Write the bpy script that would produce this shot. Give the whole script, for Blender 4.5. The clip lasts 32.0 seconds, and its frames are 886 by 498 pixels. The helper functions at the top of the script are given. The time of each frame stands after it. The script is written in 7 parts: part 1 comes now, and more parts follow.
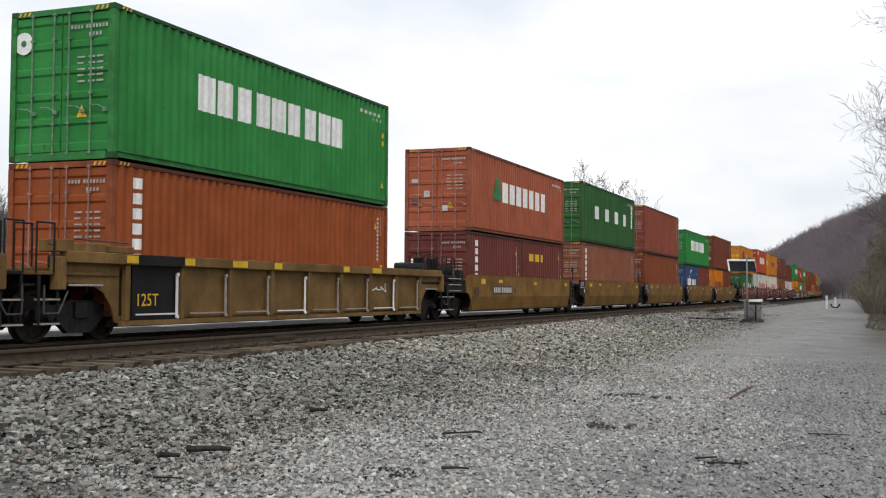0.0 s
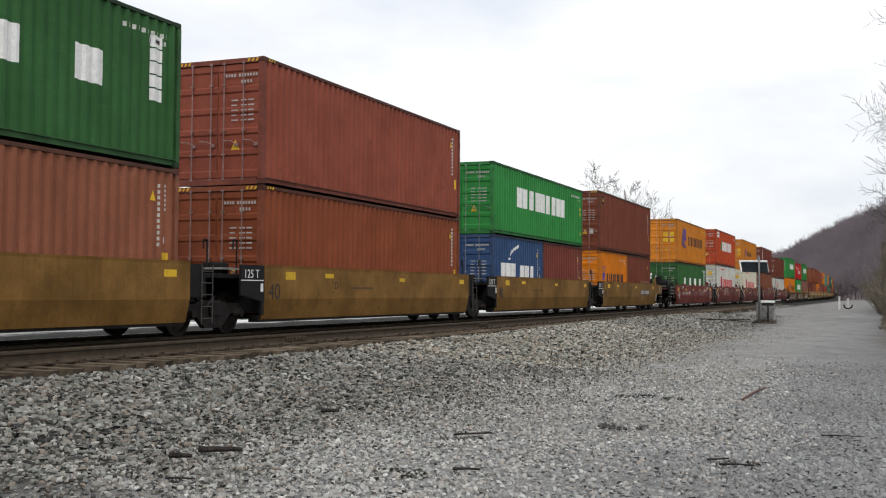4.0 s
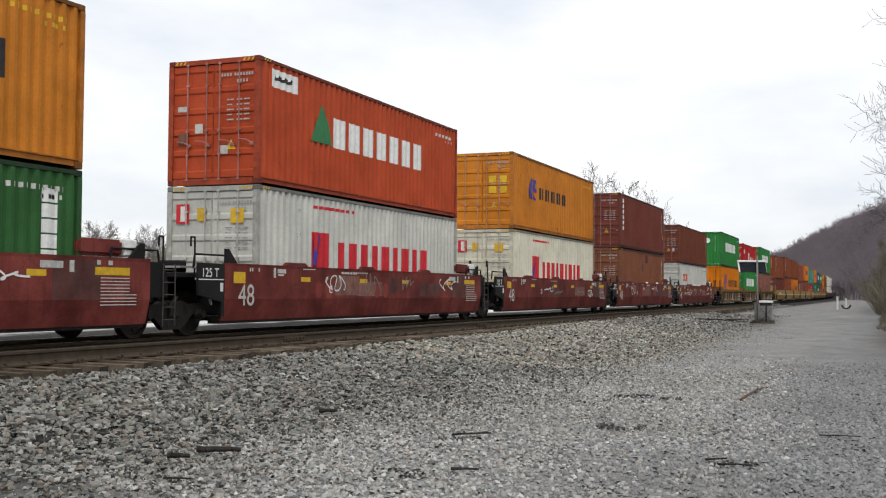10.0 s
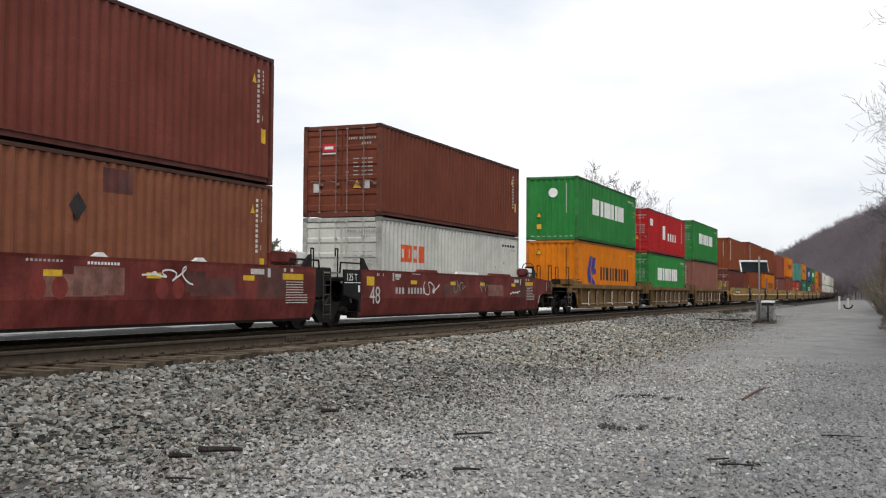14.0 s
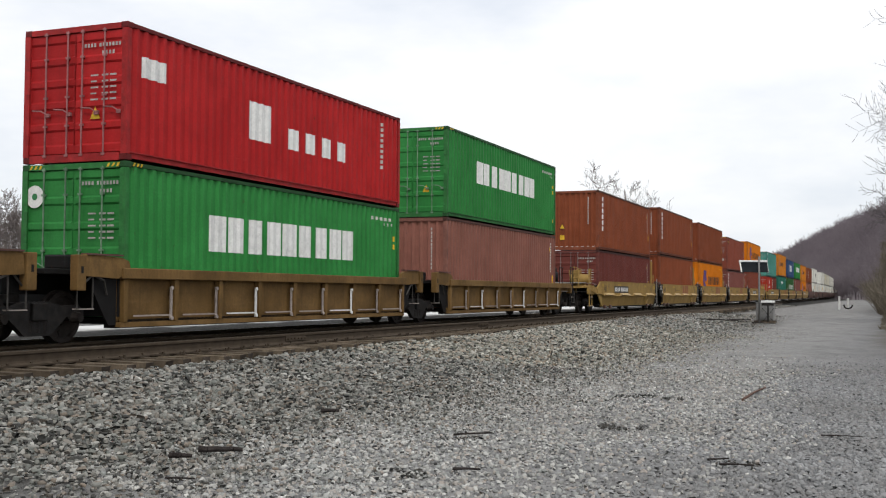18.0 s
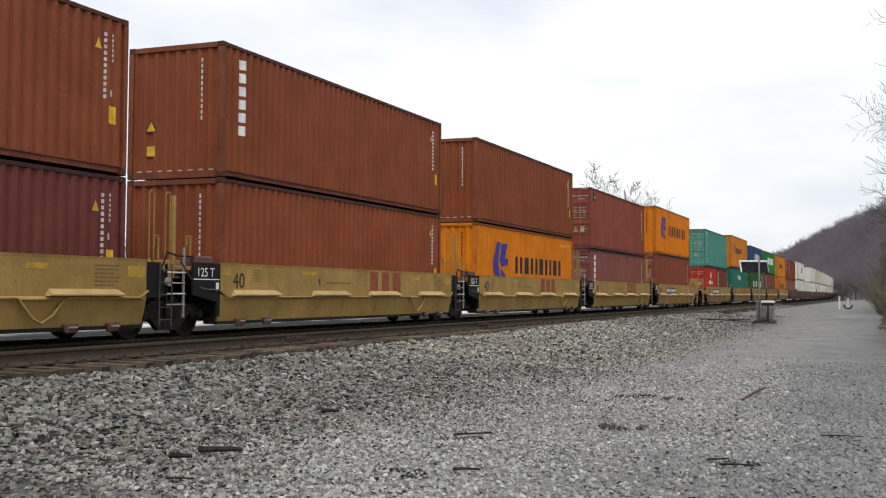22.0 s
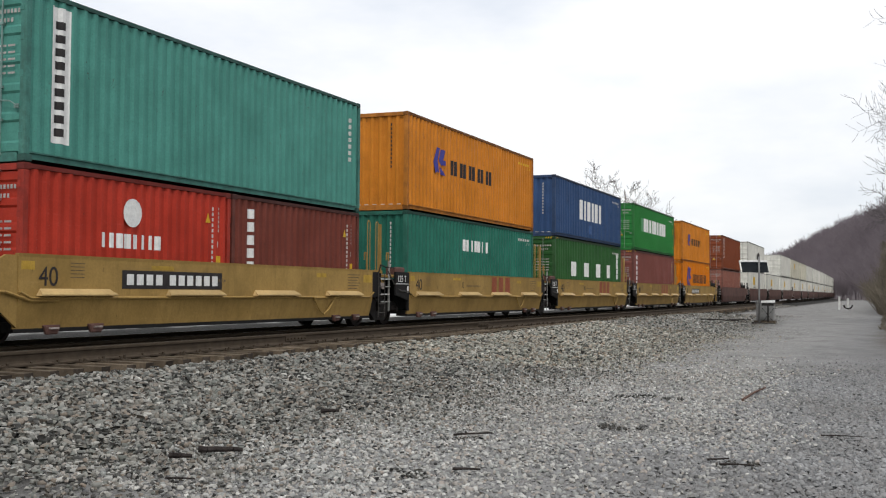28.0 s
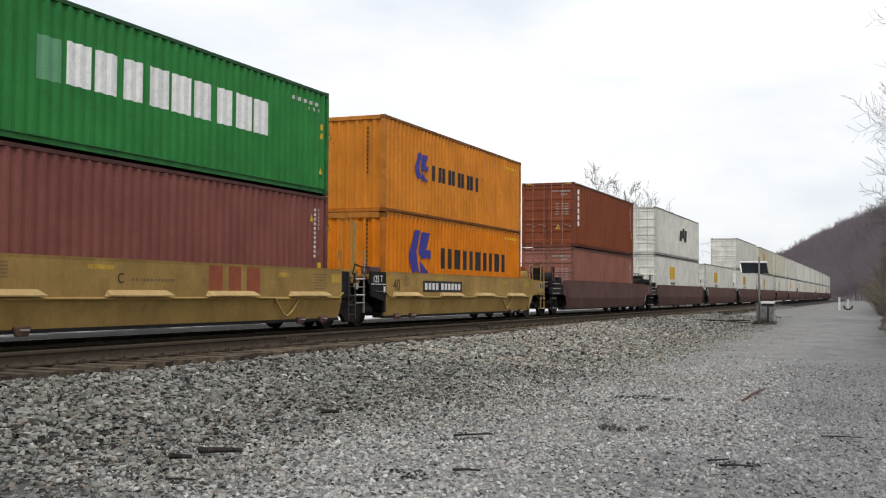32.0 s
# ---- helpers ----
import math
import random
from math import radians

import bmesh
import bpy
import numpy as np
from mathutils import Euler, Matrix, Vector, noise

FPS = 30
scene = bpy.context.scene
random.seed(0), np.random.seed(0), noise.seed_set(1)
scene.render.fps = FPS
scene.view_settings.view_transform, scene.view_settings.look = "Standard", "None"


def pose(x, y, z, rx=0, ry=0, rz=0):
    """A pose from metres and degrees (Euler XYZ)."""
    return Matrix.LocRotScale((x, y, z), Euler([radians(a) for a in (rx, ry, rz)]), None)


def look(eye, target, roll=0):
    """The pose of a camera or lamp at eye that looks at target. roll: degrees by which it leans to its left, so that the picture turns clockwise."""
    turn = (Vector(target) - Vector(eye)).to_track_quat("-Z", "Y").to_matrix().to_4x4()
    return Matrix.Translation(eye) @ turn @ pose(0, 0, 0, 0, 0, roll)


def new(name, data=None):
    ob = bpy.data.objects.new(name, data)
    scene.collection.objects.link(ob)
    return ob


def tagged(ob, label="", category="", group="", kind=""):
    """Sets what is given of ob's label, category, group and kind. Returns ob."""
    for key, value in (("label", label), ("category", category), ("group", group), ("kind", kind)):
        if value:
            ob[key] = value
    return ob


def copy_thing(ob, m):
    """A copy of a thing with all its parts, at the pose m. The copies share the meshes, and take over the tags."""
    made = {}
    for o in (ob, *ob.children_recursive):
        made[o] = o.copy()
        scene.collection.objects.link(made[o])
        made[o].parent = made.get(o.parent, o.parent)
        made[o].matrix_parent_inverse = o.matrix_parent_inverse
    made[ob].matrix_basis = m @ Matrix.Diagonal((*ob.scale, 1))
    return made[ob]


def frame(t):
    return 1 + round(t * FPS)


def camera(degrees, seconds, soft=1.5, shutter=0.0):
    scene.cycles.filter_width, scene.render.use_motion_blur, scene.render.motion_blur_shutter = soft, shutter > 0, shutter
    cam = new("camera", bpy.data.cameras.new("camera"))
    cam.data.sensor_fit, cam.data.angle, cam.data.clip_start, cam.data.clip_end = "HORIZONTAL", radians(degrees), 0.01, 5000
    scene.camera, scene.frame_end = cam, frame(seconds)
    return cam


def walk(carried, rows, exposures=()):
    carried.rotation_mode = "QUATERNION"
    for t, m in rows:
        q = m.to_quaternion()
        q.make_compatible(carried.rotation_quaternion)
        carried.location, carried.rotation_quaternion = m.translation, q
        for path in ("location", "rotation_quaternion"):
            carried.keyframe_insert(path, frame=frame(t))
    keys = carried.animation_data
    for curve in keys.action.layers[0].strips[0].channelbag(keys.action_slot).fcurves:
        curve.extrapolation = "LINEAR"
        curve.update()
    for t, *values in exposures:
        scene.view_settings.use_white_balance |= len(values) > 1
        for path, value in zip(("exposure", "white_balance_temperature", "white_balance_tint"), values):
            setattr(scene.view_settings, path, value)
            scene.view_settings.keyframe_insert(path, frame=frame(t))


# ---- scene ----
EYE_Z = 1.55
YAW, PITCH, ROLL = 22.31, 2.245, 0.39
LENS = 43.99
PX = 0.02952     # degrees of turn that shift the picture by one pixel


def view(dx=0.0, dy=0.0):
    yaw, pitch = radians(YAW + dx * PX), radians(PITCH + dy * PX)
    way = Vector((-math.sin(yaw) * math.cos(pitch), math.cos(yaw) * math.cos(pitch), math.sin(pitch)))
    eye = Vector((0, 0, EYE_Z))
    return look(eye, eye + way * 10, ROLL)


cam = camera(LENS, 32.0, soft=1.15)
walk(cam, [(0.0, view(-20, -1.5)), (2.3, view(-20, -1.5)), (2.6, view(-15, -1.2)), (3.0, view(-1, 0)), (3.5, view()), (6.0, view()),
           (9.0, view()), (10.0, view(-3)), (11.0, view(-6, -0.5)), (12.0, view(-8, -1.5)), (12.5, view(-10, -1.5)), (13.0, view(-1)),
           (13.5, view()), (19.0, view()), (20.0, view(-1)), (21.0, view()), (30.0, view(0, 0.3)), (31.0, view(0, 1.3)), (32.0, view(0, 1.5))],
     [(0.0, 0.0), (32.0, 0.0)])

# ---- sky and light ----
SUN_EL, SUN_AZ = 48.0, 150.0
world = bpy.data.worlds.new("overcast_sky")
scene.world = world
world.use_nodes = True
wn, wl = world.node_tree.nodes, world.node_tree.links
wn.clear()
w_out, w_bg = wn.new("ShaderNodeOutputWorld"), wn.new("ShaderNodeBackground")
w_sky = wn.new("ShaderNodeTexSky")
w_sky.sky_type, w_sky.sun_disc = "NISHITA", False
w_sky.sun_elevation, w_sky.sun_rotation = radians(SUN_EL), radians(SUN_AZ)
w_tc, w_map, w_noise, w_ramp = (wn.new("ShaderNodeTexCoord"), wn.new("ShaderNodeMapping"), wn.new("ShaderNodeTexNoise"), wn.new("ShaderNodeValToRGB"))
w_map.inputs["Scale"].default_value = (1.6, 1.6, 4.5)
w_noise.inputs["Scale"].default_value, w_noise.inputs["Detail"].default_value, w_noise.inputs["Roughness"].default_value = 1.4, 6, 0.55
w_ramp.color_ramp.elements[0].position, w_ramp.color_ramp.elements[0].color = 0.35, (0.82, 0.86, 0.93, 1)
w_ramp.color_ramp.elements[1].position, w_ramp.color_ramp.elements[1].color = 0.53, (1.07, 1.07, 1.08, 1)
w_scale, w_mix = wn.new("ShaderNodeVectorMath"), wn.new("ShaderNodeMix")
w_scale.operation = "SCALE"
w_scale.inputs["Scale"].default_value = 0.12
w_mix.data_type = "RGBA"
w_mix.inputs["Factor"].default_value = 0.88
wl.new(w_tc.outputs["Generated"], w_map.inputs["Vector"])
wl.new(w_map.outputs["Vector"], w_noise.inputs["Vector"])
wl.new(w_noise.outputs["Fac"], w_ramp.inputs["Fac"])
wl.new(w_sky.outputs["Color"], w_scale.inputs[0])
wl.new(w_scale.outputs["Vector"], w_mix.inputs["A"])
wl.new(w_ramp.outputs["Color"], w_mix.inputs["B"])
w_sep, w_grad = wn.new("ShaderNodeSeparateXYZ"), wn.new("ShaderNodeMapRange")
w_grad.inputs["From Min"].default_value, w_grad.inputs["From Max"].default_value = 0.12, 0.95
w_grad.inputs["To Min"].default_value, w_grad.inputs["To Max"].default_value = 1.0, 1.28
w_gain = wn.new("ShaderNodeVectorMath")
w_gain.operation = "SCALE"
wl.new(w_tc.outputs["Generated"], w_sep.inputs["Vector"])
wl.new(w_sep.outputs["Z"], w_grad.inputs["Value"])
wl.new(w_mix.outputs["Result"], w_gain.inputs[0])
wl.new(w_grad.outputs["Result"], w_gain.inputs["Scale"])
wl.new(w_gain.outputs["Vector"], w_bg.inputs["Color"])
w_bg.inputs["Strength"].default_value = 1.0
wl.new(w_bg.outputs["Background"], w_out.inputs["Surface"])
sun = new("sun", bpy.data.lights.new("sun", "SUN"))
sun.data.energy, sun.data.angle, sun.data.color = 1.4, radians(14), (1.0, 0.97, 0.92)
_az, _el = radians(SUN_AZ), radians(SUN_EL)
sun.matrix_world = look((30 * math.sin(_az) * math.cos(_el), 30 * math.cos(_az) * math.cos(_el), 30 * math.sin(_el)), (0, 0, 0))

# ---- materials ----
MATS = {}


def material(name, colour, rough=0.6, metal=0.0, vary=0.25, scale=3.0, dirt=(0.05, 0.045, 0.04), dirt_amount=0.0, streak=0.0,
             streak_colour=(0.08, 0.035, 0.02), grain=40.0, bump=0.1, coords="Object", per="object", per_amount=0.12, spec=0.22, scuff=0.0):
    """A worn surface: base colour, broad fading, dirt patches, upright streaks, fine grain and relief."""
    if name in MATS:
        return MATS[name]
    m = bpy.data.materials.new(name)
    m.use_nodes = True
    n, l = m.node_tree.nodes, m.node_tree.links
    b = n["Principled BSDF"]
    b.inputs["Roughness"].default_value, b.inputs["Metallic"].default_value = rough, metal
    b.inputs["Specular IOR Level"].default_value = spec
    tc, info = n.new("ShaderNodeTexCoord"), n.new("ShaderNodeObjectInfo")
    off = n.new("ShaderNodeVectorMath")
    off.operation = "ADD"
    k = n.new("ShaderNodeMath")
    k.operation = "MULTIPLY"
    k.inputs[1].default_value = 37.0
    l.new(info.outputs["Random"], k.inputs[0])
    l.new(tc.outputs[coords], off.inputs[0])
    l.new(k.outputs[0], off.inputs[1])

    def noise_tex(sc, detail=5.0, stretch=None, rough_=0.6):
        t = n.new("ShaderNodeTexNoise")
        t.inputs["Scale"].default_value, t.inputs["Detail"].default_value, t.inputs["Roughness"].default_value = sc, detail, rough_
        src = off.outputs[0]
        if stretch:
            mp = n.new("ShaderNodeMapping")
            mp.inputs["Scale"].default_value = stretch
            l.new(src, mp.inputs["Vector"])
            src = mp.outputs["Vector"]
        l.new(src, t.inputs["Vector"])
        return t.outputs["Fac"]

    def ramp(fac, lo, hi):
        r = n.new("ShaderNodeMapRange")
        r.inputs["From Min"].default_value, r.inputs["From Max"].default_value = lo, hi
        l.new(fac, r.inputs["Value"])
        return r.outputs["Result"]

    def mix(fac, a, c, mode="MIX"):
        x = n.new("ShaderNodeMix")
        x.data_type, x.blend_type = "RGBA", mode
        if isinstance(fac, float):
            x.inputs["Factor"].default_value = fac
        else:
            l.new(fac, x.inputs["Factor"])
        for v, s in ((a, "A"), (c, "B")):
            if isinstance(v, tuple):
                x.inputs[s].default_value = (*v[:3], 1)
            else:
                l.new(v, x.inputs[s])
        return x.outputs["Result"]

    def times(fac, v):
        x = n.new("ShaderNodeMath")
        x.operation = "MULTIPLY"
        l.new(fac, x.inputs[0])
        x.inputs[1].default_value = v
        return x.outputs[0]

    light = tuple(min(1.0, c * (1 + vary) + 0.03 * vary) for c in colour)
    dark = tuple(c * (1 - vary) for c in colour)
    col = mix(ramp(noise_tex(scale, 6), 0.3, 0.7), dark, light)
    col = mix(times(ramp(noise_tex(grain, 3), 0.35, 0.75), 0.35), col, tuple(c * 0.55 for c in colour))
    if per == "island":
        geo = n.new("ShaderNodeNewGeometry")
        rnd = geo.outputs["Random Per Island"]
    else:
        rnd = info.outputs["Random"]
    if per_amount:
        hsv = n.new("ShaderNodeHueSaturation")
        l.new(col, hsv.inputs["Color"])
        r = n.new("ShaderNodeMapRange")
        r.inputs["To Min"].default_value, r.inputs["To Max"].default_value = 1 - per_amount, 1 + per_amount
        l.new(rnd, r.inputs["Value"])
        l.new(r.outputs["Result"], hsv.inputs["Value"])
        col = hsv.outputs["Color"]
    if streak:
        col = mix(times(ramp(noise_tex(1.0, 6, (9.0, 9.0, 0.55), 0.7), 0.5, 0.85), streak), col, streak_colour)
    if scuff:
        col = mix(times(ramp(noise_tex(1.0, 7, (3.0, 0.9, 11.0), 0.72), 0.60, 0.74), scuff), col, tuple(min(0.6, c * 1.25 + 0.05) for c in colour))
        col = mix(times(ramp(noise_tex(5.5, 7, (1.0, 1.0, 0.6), 0.75), 0.63, 0.70), 0.75), col, (0.055, 0.028, 0.018))
    if dirt_amount:
        col = mix(times(ramp(noise_tex(scale * 1.7, 8, None, 0.7), 0.48, 0.72), dirt_amount), col, dirt)
    l.new(col, b.inputs["Base Color"])
    if bump:
        bp = n.new("ShaderNodeBump")
        bp.inputs["Strength"].default_value, bp.inputs["Distance"].default_value = bump, 0.02
        l.new(noise_tex(grain * 0.7, 4), bp.inputs["Height"])
        l.new(bp.outputs["Normal"], b.inputs["Normal"])
    MATS[name] = m
    return m


FRAME_TONES = {}


def paint(name, colour, streak=0.35, dirt_amount=0.25, vary=0.16, rough=0.5):
    FRAME_TONES["paint_" + name] = colour
    return material("paint_" + name, colour, rough, 0, vary, 0.9, tuple(c * 0.36 + 0.006 for c in colour), dirt_amount, streak, tuple(c * 0.47 + 0.004 for c in colour),
                    25, 0.05, per_amount=0.1, spec=0.12, scuff=0.3)


def rod_paint(mat):
    """Lock rods: the container's paint, rubbed through to pale zinc."""
    c = FRAME_TONES[mat.name]
    return material("rod_" + mat.name, tuple(v * 0.55 + 0.13 for v in c), 0.55, 0.2, 0.3, 6, tuple(v * 0.4 + 0.02 for v in c), 0.5, grain=30)


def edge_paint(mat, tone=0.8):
    """Container paint with its dark edge lines put into the colour, plus grime and chips."""
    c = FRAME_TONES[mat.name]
    return material(("frame_" if tone > 0.5 else "dark_rail_") + mat.name, tuple(v * tone for v in c), 0.6, 0, 0.3, 2.5, tuple(v * 0.25 + 0.012 for v in c), 0.6, 0.35, (0.05, 0.03, 0.02), 30, 0.1)


GREEN = paint("green", (0.026, 0.195, 0.042))
DARK_GREEN = paint("dark_green", (0.029, 0.104, 0.029))
SEA_GREEN = paint("sea_green", (0.02, 0.135, 0.095))
TEAL = paint("teal", (0.068, 0.24, 0.198), 0.35)
ORANGE = paint("orange", (0.60, 0.175, 0.005), 0.3)
RUSTY_ORANGE = paint("weathered_orange", (0.53, 0.185, 0.018), 0.4, 0.28)
RED = paint("red", (0.37, 0.013, 0.014))
SCARLET = paint("scarlet", (0.40, 0.06, 0.019))
FADED_RED = paint("faded_red", (0.34, 0.092, 0.046), 0.55, 0.4)
BROWN = paint("brown", (0.225, 0.058, 0.035))
RED_BROWN = paint("red_brown", (0.205, 0.053, 0.021))
ORANGE_BROWN = paint("orange_brown", (0.255, 0.062, 0.017))
DULL_RED = paint("dull_red", (0.145, 0.036, 0.024))
SIGNAL_RED = paint("signal_red", (0.40, 0.035, 0.018))
MAROON = paint("maroon", (0.135, 0.035, 0.027))
DARK_RUST = paint("dark_rust", (0.15, 0.040, 0.021), 0.45)
DUSTY_MAROON = paint("dusty_maroon", (0.20, 0.068, 0.055))
DUSTY_BROWN = paint("dusty_brown", (0.24, 0.098, 0.072))
TAN_BROWN = paint("tan_brown", (0.245, 0.088, 0.048))
RUST_BROWN = paint("rust_brown", (0.19, 0.068, 0.035), 0.5, 0.4)
BLUE = paint("blue", (0.032, 0.07, 0.162))
WHITE_GREY = paint("pale_grey", (0.52, 0.52, 0.475), 0.4)
CREAM = paint("cream", (0.60, 0.57, 0.46), 0.35)
WHITE = paint("white", (0.64, 0.63, 0.57), 0.35, 0.35)
CAR_OCHRE = paint("car_ochre", (0.178, 0.092, 0.021), 0.7, 0.6, 0.35, 0.65)
CAR_TAN = paint("car_tan", (0.32, 0.203, 0.062), 0.55, 0.4, 0.22, 0.6)
# Wagon tan lightened: skylight on the sloped step ledges, put into the paint.
CAR_STEP = paint("lit_step_tan", (0.46, 0.32, 0.14), 0.4, 0.3, 0.2, 0.55)
CAR_YELLOW = paint("car_yellow_tan", (0.158, 0.090, 0.029), 0.8, 0.75, 0.35, 0.65)
CAR_RED = paint("car_oxide_red", (0.135, 0.024, 0.018), 0.8, 0.85, 0.5, 0.65)
CAR_BROWN = paint("car_dark_brown", (0.115, 0.06, 0.05), 0.5, 0.45, 0.25, 0.65)
CAR_BLACK = paint("car_black", (0.010, 0.0095, 0.0095), 0.4, 0.3, 0.2, 0.6)
M_GRIME = material("greasy_steel", (0.008, 0.007, 0.0065), 0.6, 0.1, 0.4, 6, (0.03, 0.021, 0.014), 0.5, grain=30)
M_WHEEL = material("wheel_steel", (0.016, 0.012, 0.010), 0.6, 0.2, 0.3, 8)
M_GALV = material("galvanised_steel", (0.42, 0.42, 0.40), 0.45, 0.6, 0.2, 8, dirt_amount=0.3)
M_WORN = material("worn_black_steel", (0.06, 0.055, 0.05), 0.5, 0.3, 0.35, 8, dirt_amount=0.3)
M_ROD = material("lock_rod_steel", (0.36, 0.31, 0.28), 0.5, 0.3, 0.25, 8, dirt_amount=0.3)
M_MARK_WHITE = material("marking_white", (0.72, 0.72, 0.70), 0.55, 0, 0.1, 6, dirt_amount=0.2, per_amount=0.05)
M_MARK_BLACK = material("marking_black", (0.022, 0.018, 0.018), 0.55, 0, 0.3, 6, per_amount=0.1)
M_PLATE = material("worn_black_plate", (0.05, 0.04, 0.03), 0.6, 0, 0.4, 5, (0.11, 0.07, 0.03), 0.5, per_amount=0.05)
M_MARK_BLUE = material("marking_blue", (0.035, 0.035, 0.26), 0.5, 0, 0.2, 6, per_amount=0.05)
M_MARK_RED = material("marking_red", (0.50, 0.02, 0.03), 0.5, 0, 0.15, 6, per_amount=0.05)
M_MARK_ORANGE = material("marking_orange_red", (0.56, 0.085, 0.022), 0.5, 0, 0.15, 6, per_amount=0.05)
# Tie wood darkened, with the shade of the end faces in its colour.
M_TIE_END = material("tie_end_shade", (0.04, 0.03, 0.022), 0.95, 0, 0.4, 9, per_amount=0.2)
M_BUFF = material("scoured_buff_paint", (0.17, 0.08, 0.06), 0.7, 0, 0.45, 3, (0.13, 0.04, 0.03), 0.95, 0.7, (0.28, 0.18, 0.15))
M_GREYED = material("overpaint_grey", (0.075, 0.028, 0.023), 0.7, 0, 0.45, 2, (0.12, 0.022, 0.017), 0.9)
M_FRESH_RED = material("fresh_red_paint", (0.19, 0.027, 0.02), 0.6, 0, 0.3, 3, (0.14, 0.03, 0.024), 0.8)
M_MARK_RUST = material("marking_rust_red", (0.24, 0.06, 0.026), 0.55, 0, 0.2, 6, per_amount=0.05)
M_MARK_YELLOW = material("marking_yellow", (0.62, 0.38, 0.02), 0.5, 0, 0.15, 6, dirt_amount=0.25, per_amount=0.08)
M_DULL_YELLOW = material("dirty_yellow", (0.40, 0.25, 0.03), 0.6, 0, 0.3, 4, (0.25, 0.16, 0.05), 0.6, per_amount=0.08)
M_FAINT = material("faded_black_stencil", (0.13, 0.085, 0.04), 0.6, 0, 0.3, 6, per_amount=0.1)
M_MARK_GREEN = material("marking_green", (0.03, 0.17, 0.06), 0.5, 0, 0.15, 6, per_amount=0.05)
M_RAIL = material("rail_rust", (0.05, 0.036, 0.023), 0.85, 0.0, 0.25, 5, (0.05, 0.04, 0.03), 0.4)
M_RAILHEAD = material("rail_head_steel", (0.30, 0.28, 0.26), 0.4, 0.8, 0.15, 9, per_amount=0.0)
M_DULLHEAD = material("dull_rail_head", (0.16, 0.14, 0.115), 0.5, 0.5, 0.2, 9, per_amount=0.0)
M_TIE = material("creosoted_wood", (0.122, 0.094, 0.065), 0.9, 0, 0.45, 4, (0.04, 0.032, 0.024), 0.6, grain=30, bump=0.4, per_amount=0.3)
M_BARK = material("bare_bark", (0.21, 0.18, 0.16), 0.9, 0, 0.3, 3, grain=20, bump=0.4, per_amount=0.15)
M_TWIG = material("bare_twigs", (0.18, 0.155, 0.148), 0.9, 0, 0.3, 3, grain=10, bump=0, per_amount=0.15)
M_ROAD_TWIG = material("olive_twigs", (0.135, 0.115, 0.085), 0.9, 0, 0.3, 3, grain=10, bump=0, per_amount=0.2)
M_STENCIL = material("stencil_grey_white", (0.50, 0.49, 0.46), 0.6, 0, 0.2, 8, dirt_amount=0.4, per_amount=0.1)
M_WORN_STENCIL = material("worn_stencil", (0.36, 0.35, 0.33), 0.6, 0, 0.3, 8, dirt_amount=0.5, per_amount=0.1)
M_GREY_TWIG = material("grey_twigs", (0.115, 0.105, 0.105), 0.9, 0, 0.3, 3, grain=10, bump=0, per_amount=0.15)
M_LEAF = material("olive_leaves", (0.12, 0.135, 0.07), 0.7, 0, 0.3, 2, grain=10, bump=0, per="island", per_amount=0.4)
M_STICK = material("rotten_wood", (0.022, 0.017, 0.015), 0.9, 0, 0.4, 12, grain=60, bump=0.4)
M_RED_STICK = material("reddish_bark", (0.10, 0.055, 0.04), 0.9, 0, 0.4, 12, grain=60, bump=0.4)
M_POST = material("white_post_paint", (0.72, 0.72, 0.70), 0.6, 0, 0.1, 5, dirt_amount=0.3)
M_PANEL = material("solar_cells", (0.016, 0.019, 0.022), 0.8, 0, 0.2, 5, spec=0.03)
M_MAST = material("weathered_zinc", (0.20, 0.20, 0.195), 0.6, 0.1, 0.2, 8, dirt_amount=0.3)

# ---- mesh helpers ----


def part(name, bm, mat, parent=None, label="", smooth=False):
    if isinstance(bm, bpy.types.Mesh):
        me = bm
    else:
        me = bpy.data.meshes.new(name)
        bm.to_mesh(me)
        bm.free()
        if mat:
            me.materials.append(mat)
        if smooth:
            me.polygons.foreach_set("use_smooth", [True] * len(me.polygons))
    ob = new(name, me)
    if parent:
        ob.parent = parent
    return tagged(ob, label)


def box(bm, x0, x1, y0, y1, z0, z1):
    v = [bm.verts.new(p) for p in ((x0, y0, z0), (x1, y0, z0), (x1, y1, z0), (x0, y1, z0), (x0, y0, z1), (x1, y0, z1), (x1, y1, z1), (x0, y1, z1))]
    for f in ((3, 2, 1, 0), (4, 5, 6, 7), (0, 1, 5, 4), (1, 2, 6, 5), (2, 3, 7, 6), (3, 0, 4, 7)):
        bm.faces.new([v[i] for i in f])
    return bm


def boxes(*bs):
    bm = bmesh.new()
    for b in bs:
        box(bm, *b)
    return bm


def bevelled(bm, w, seg=1):
    bmesh.ops.bevel(bm, geom=list(bm.edges), offset=w, segments=seg, affect="EDGES")
    return bm


def tube(bm, a, b, r0, r1=None, n=6, caps=True):
    a, b = Vector(a), Vector(b)
    r1 = r0 if r1 is None else r1
    q = (b - a).to_track_quat("Z", "Y").to_matrix()
    ring = [[bm.verts.new(p + q @ Vector((math.cos(2 * math.pi * i / n) * r, math.sin(2 * math.pi * i / n) * r, 0))) for i in range(n)]
            for p, r in ((a, r0), (b, r1))]
    for i in range(n):
        bm.faces.new((ring[0][i], ring[0][(i + 1) % n], ring[1][(i + 1) % n], ring[1][i]))
    if caps:
        bm.faces.new(ring[0][::-1])
        bm.faces.new(ring[1])
    return bm


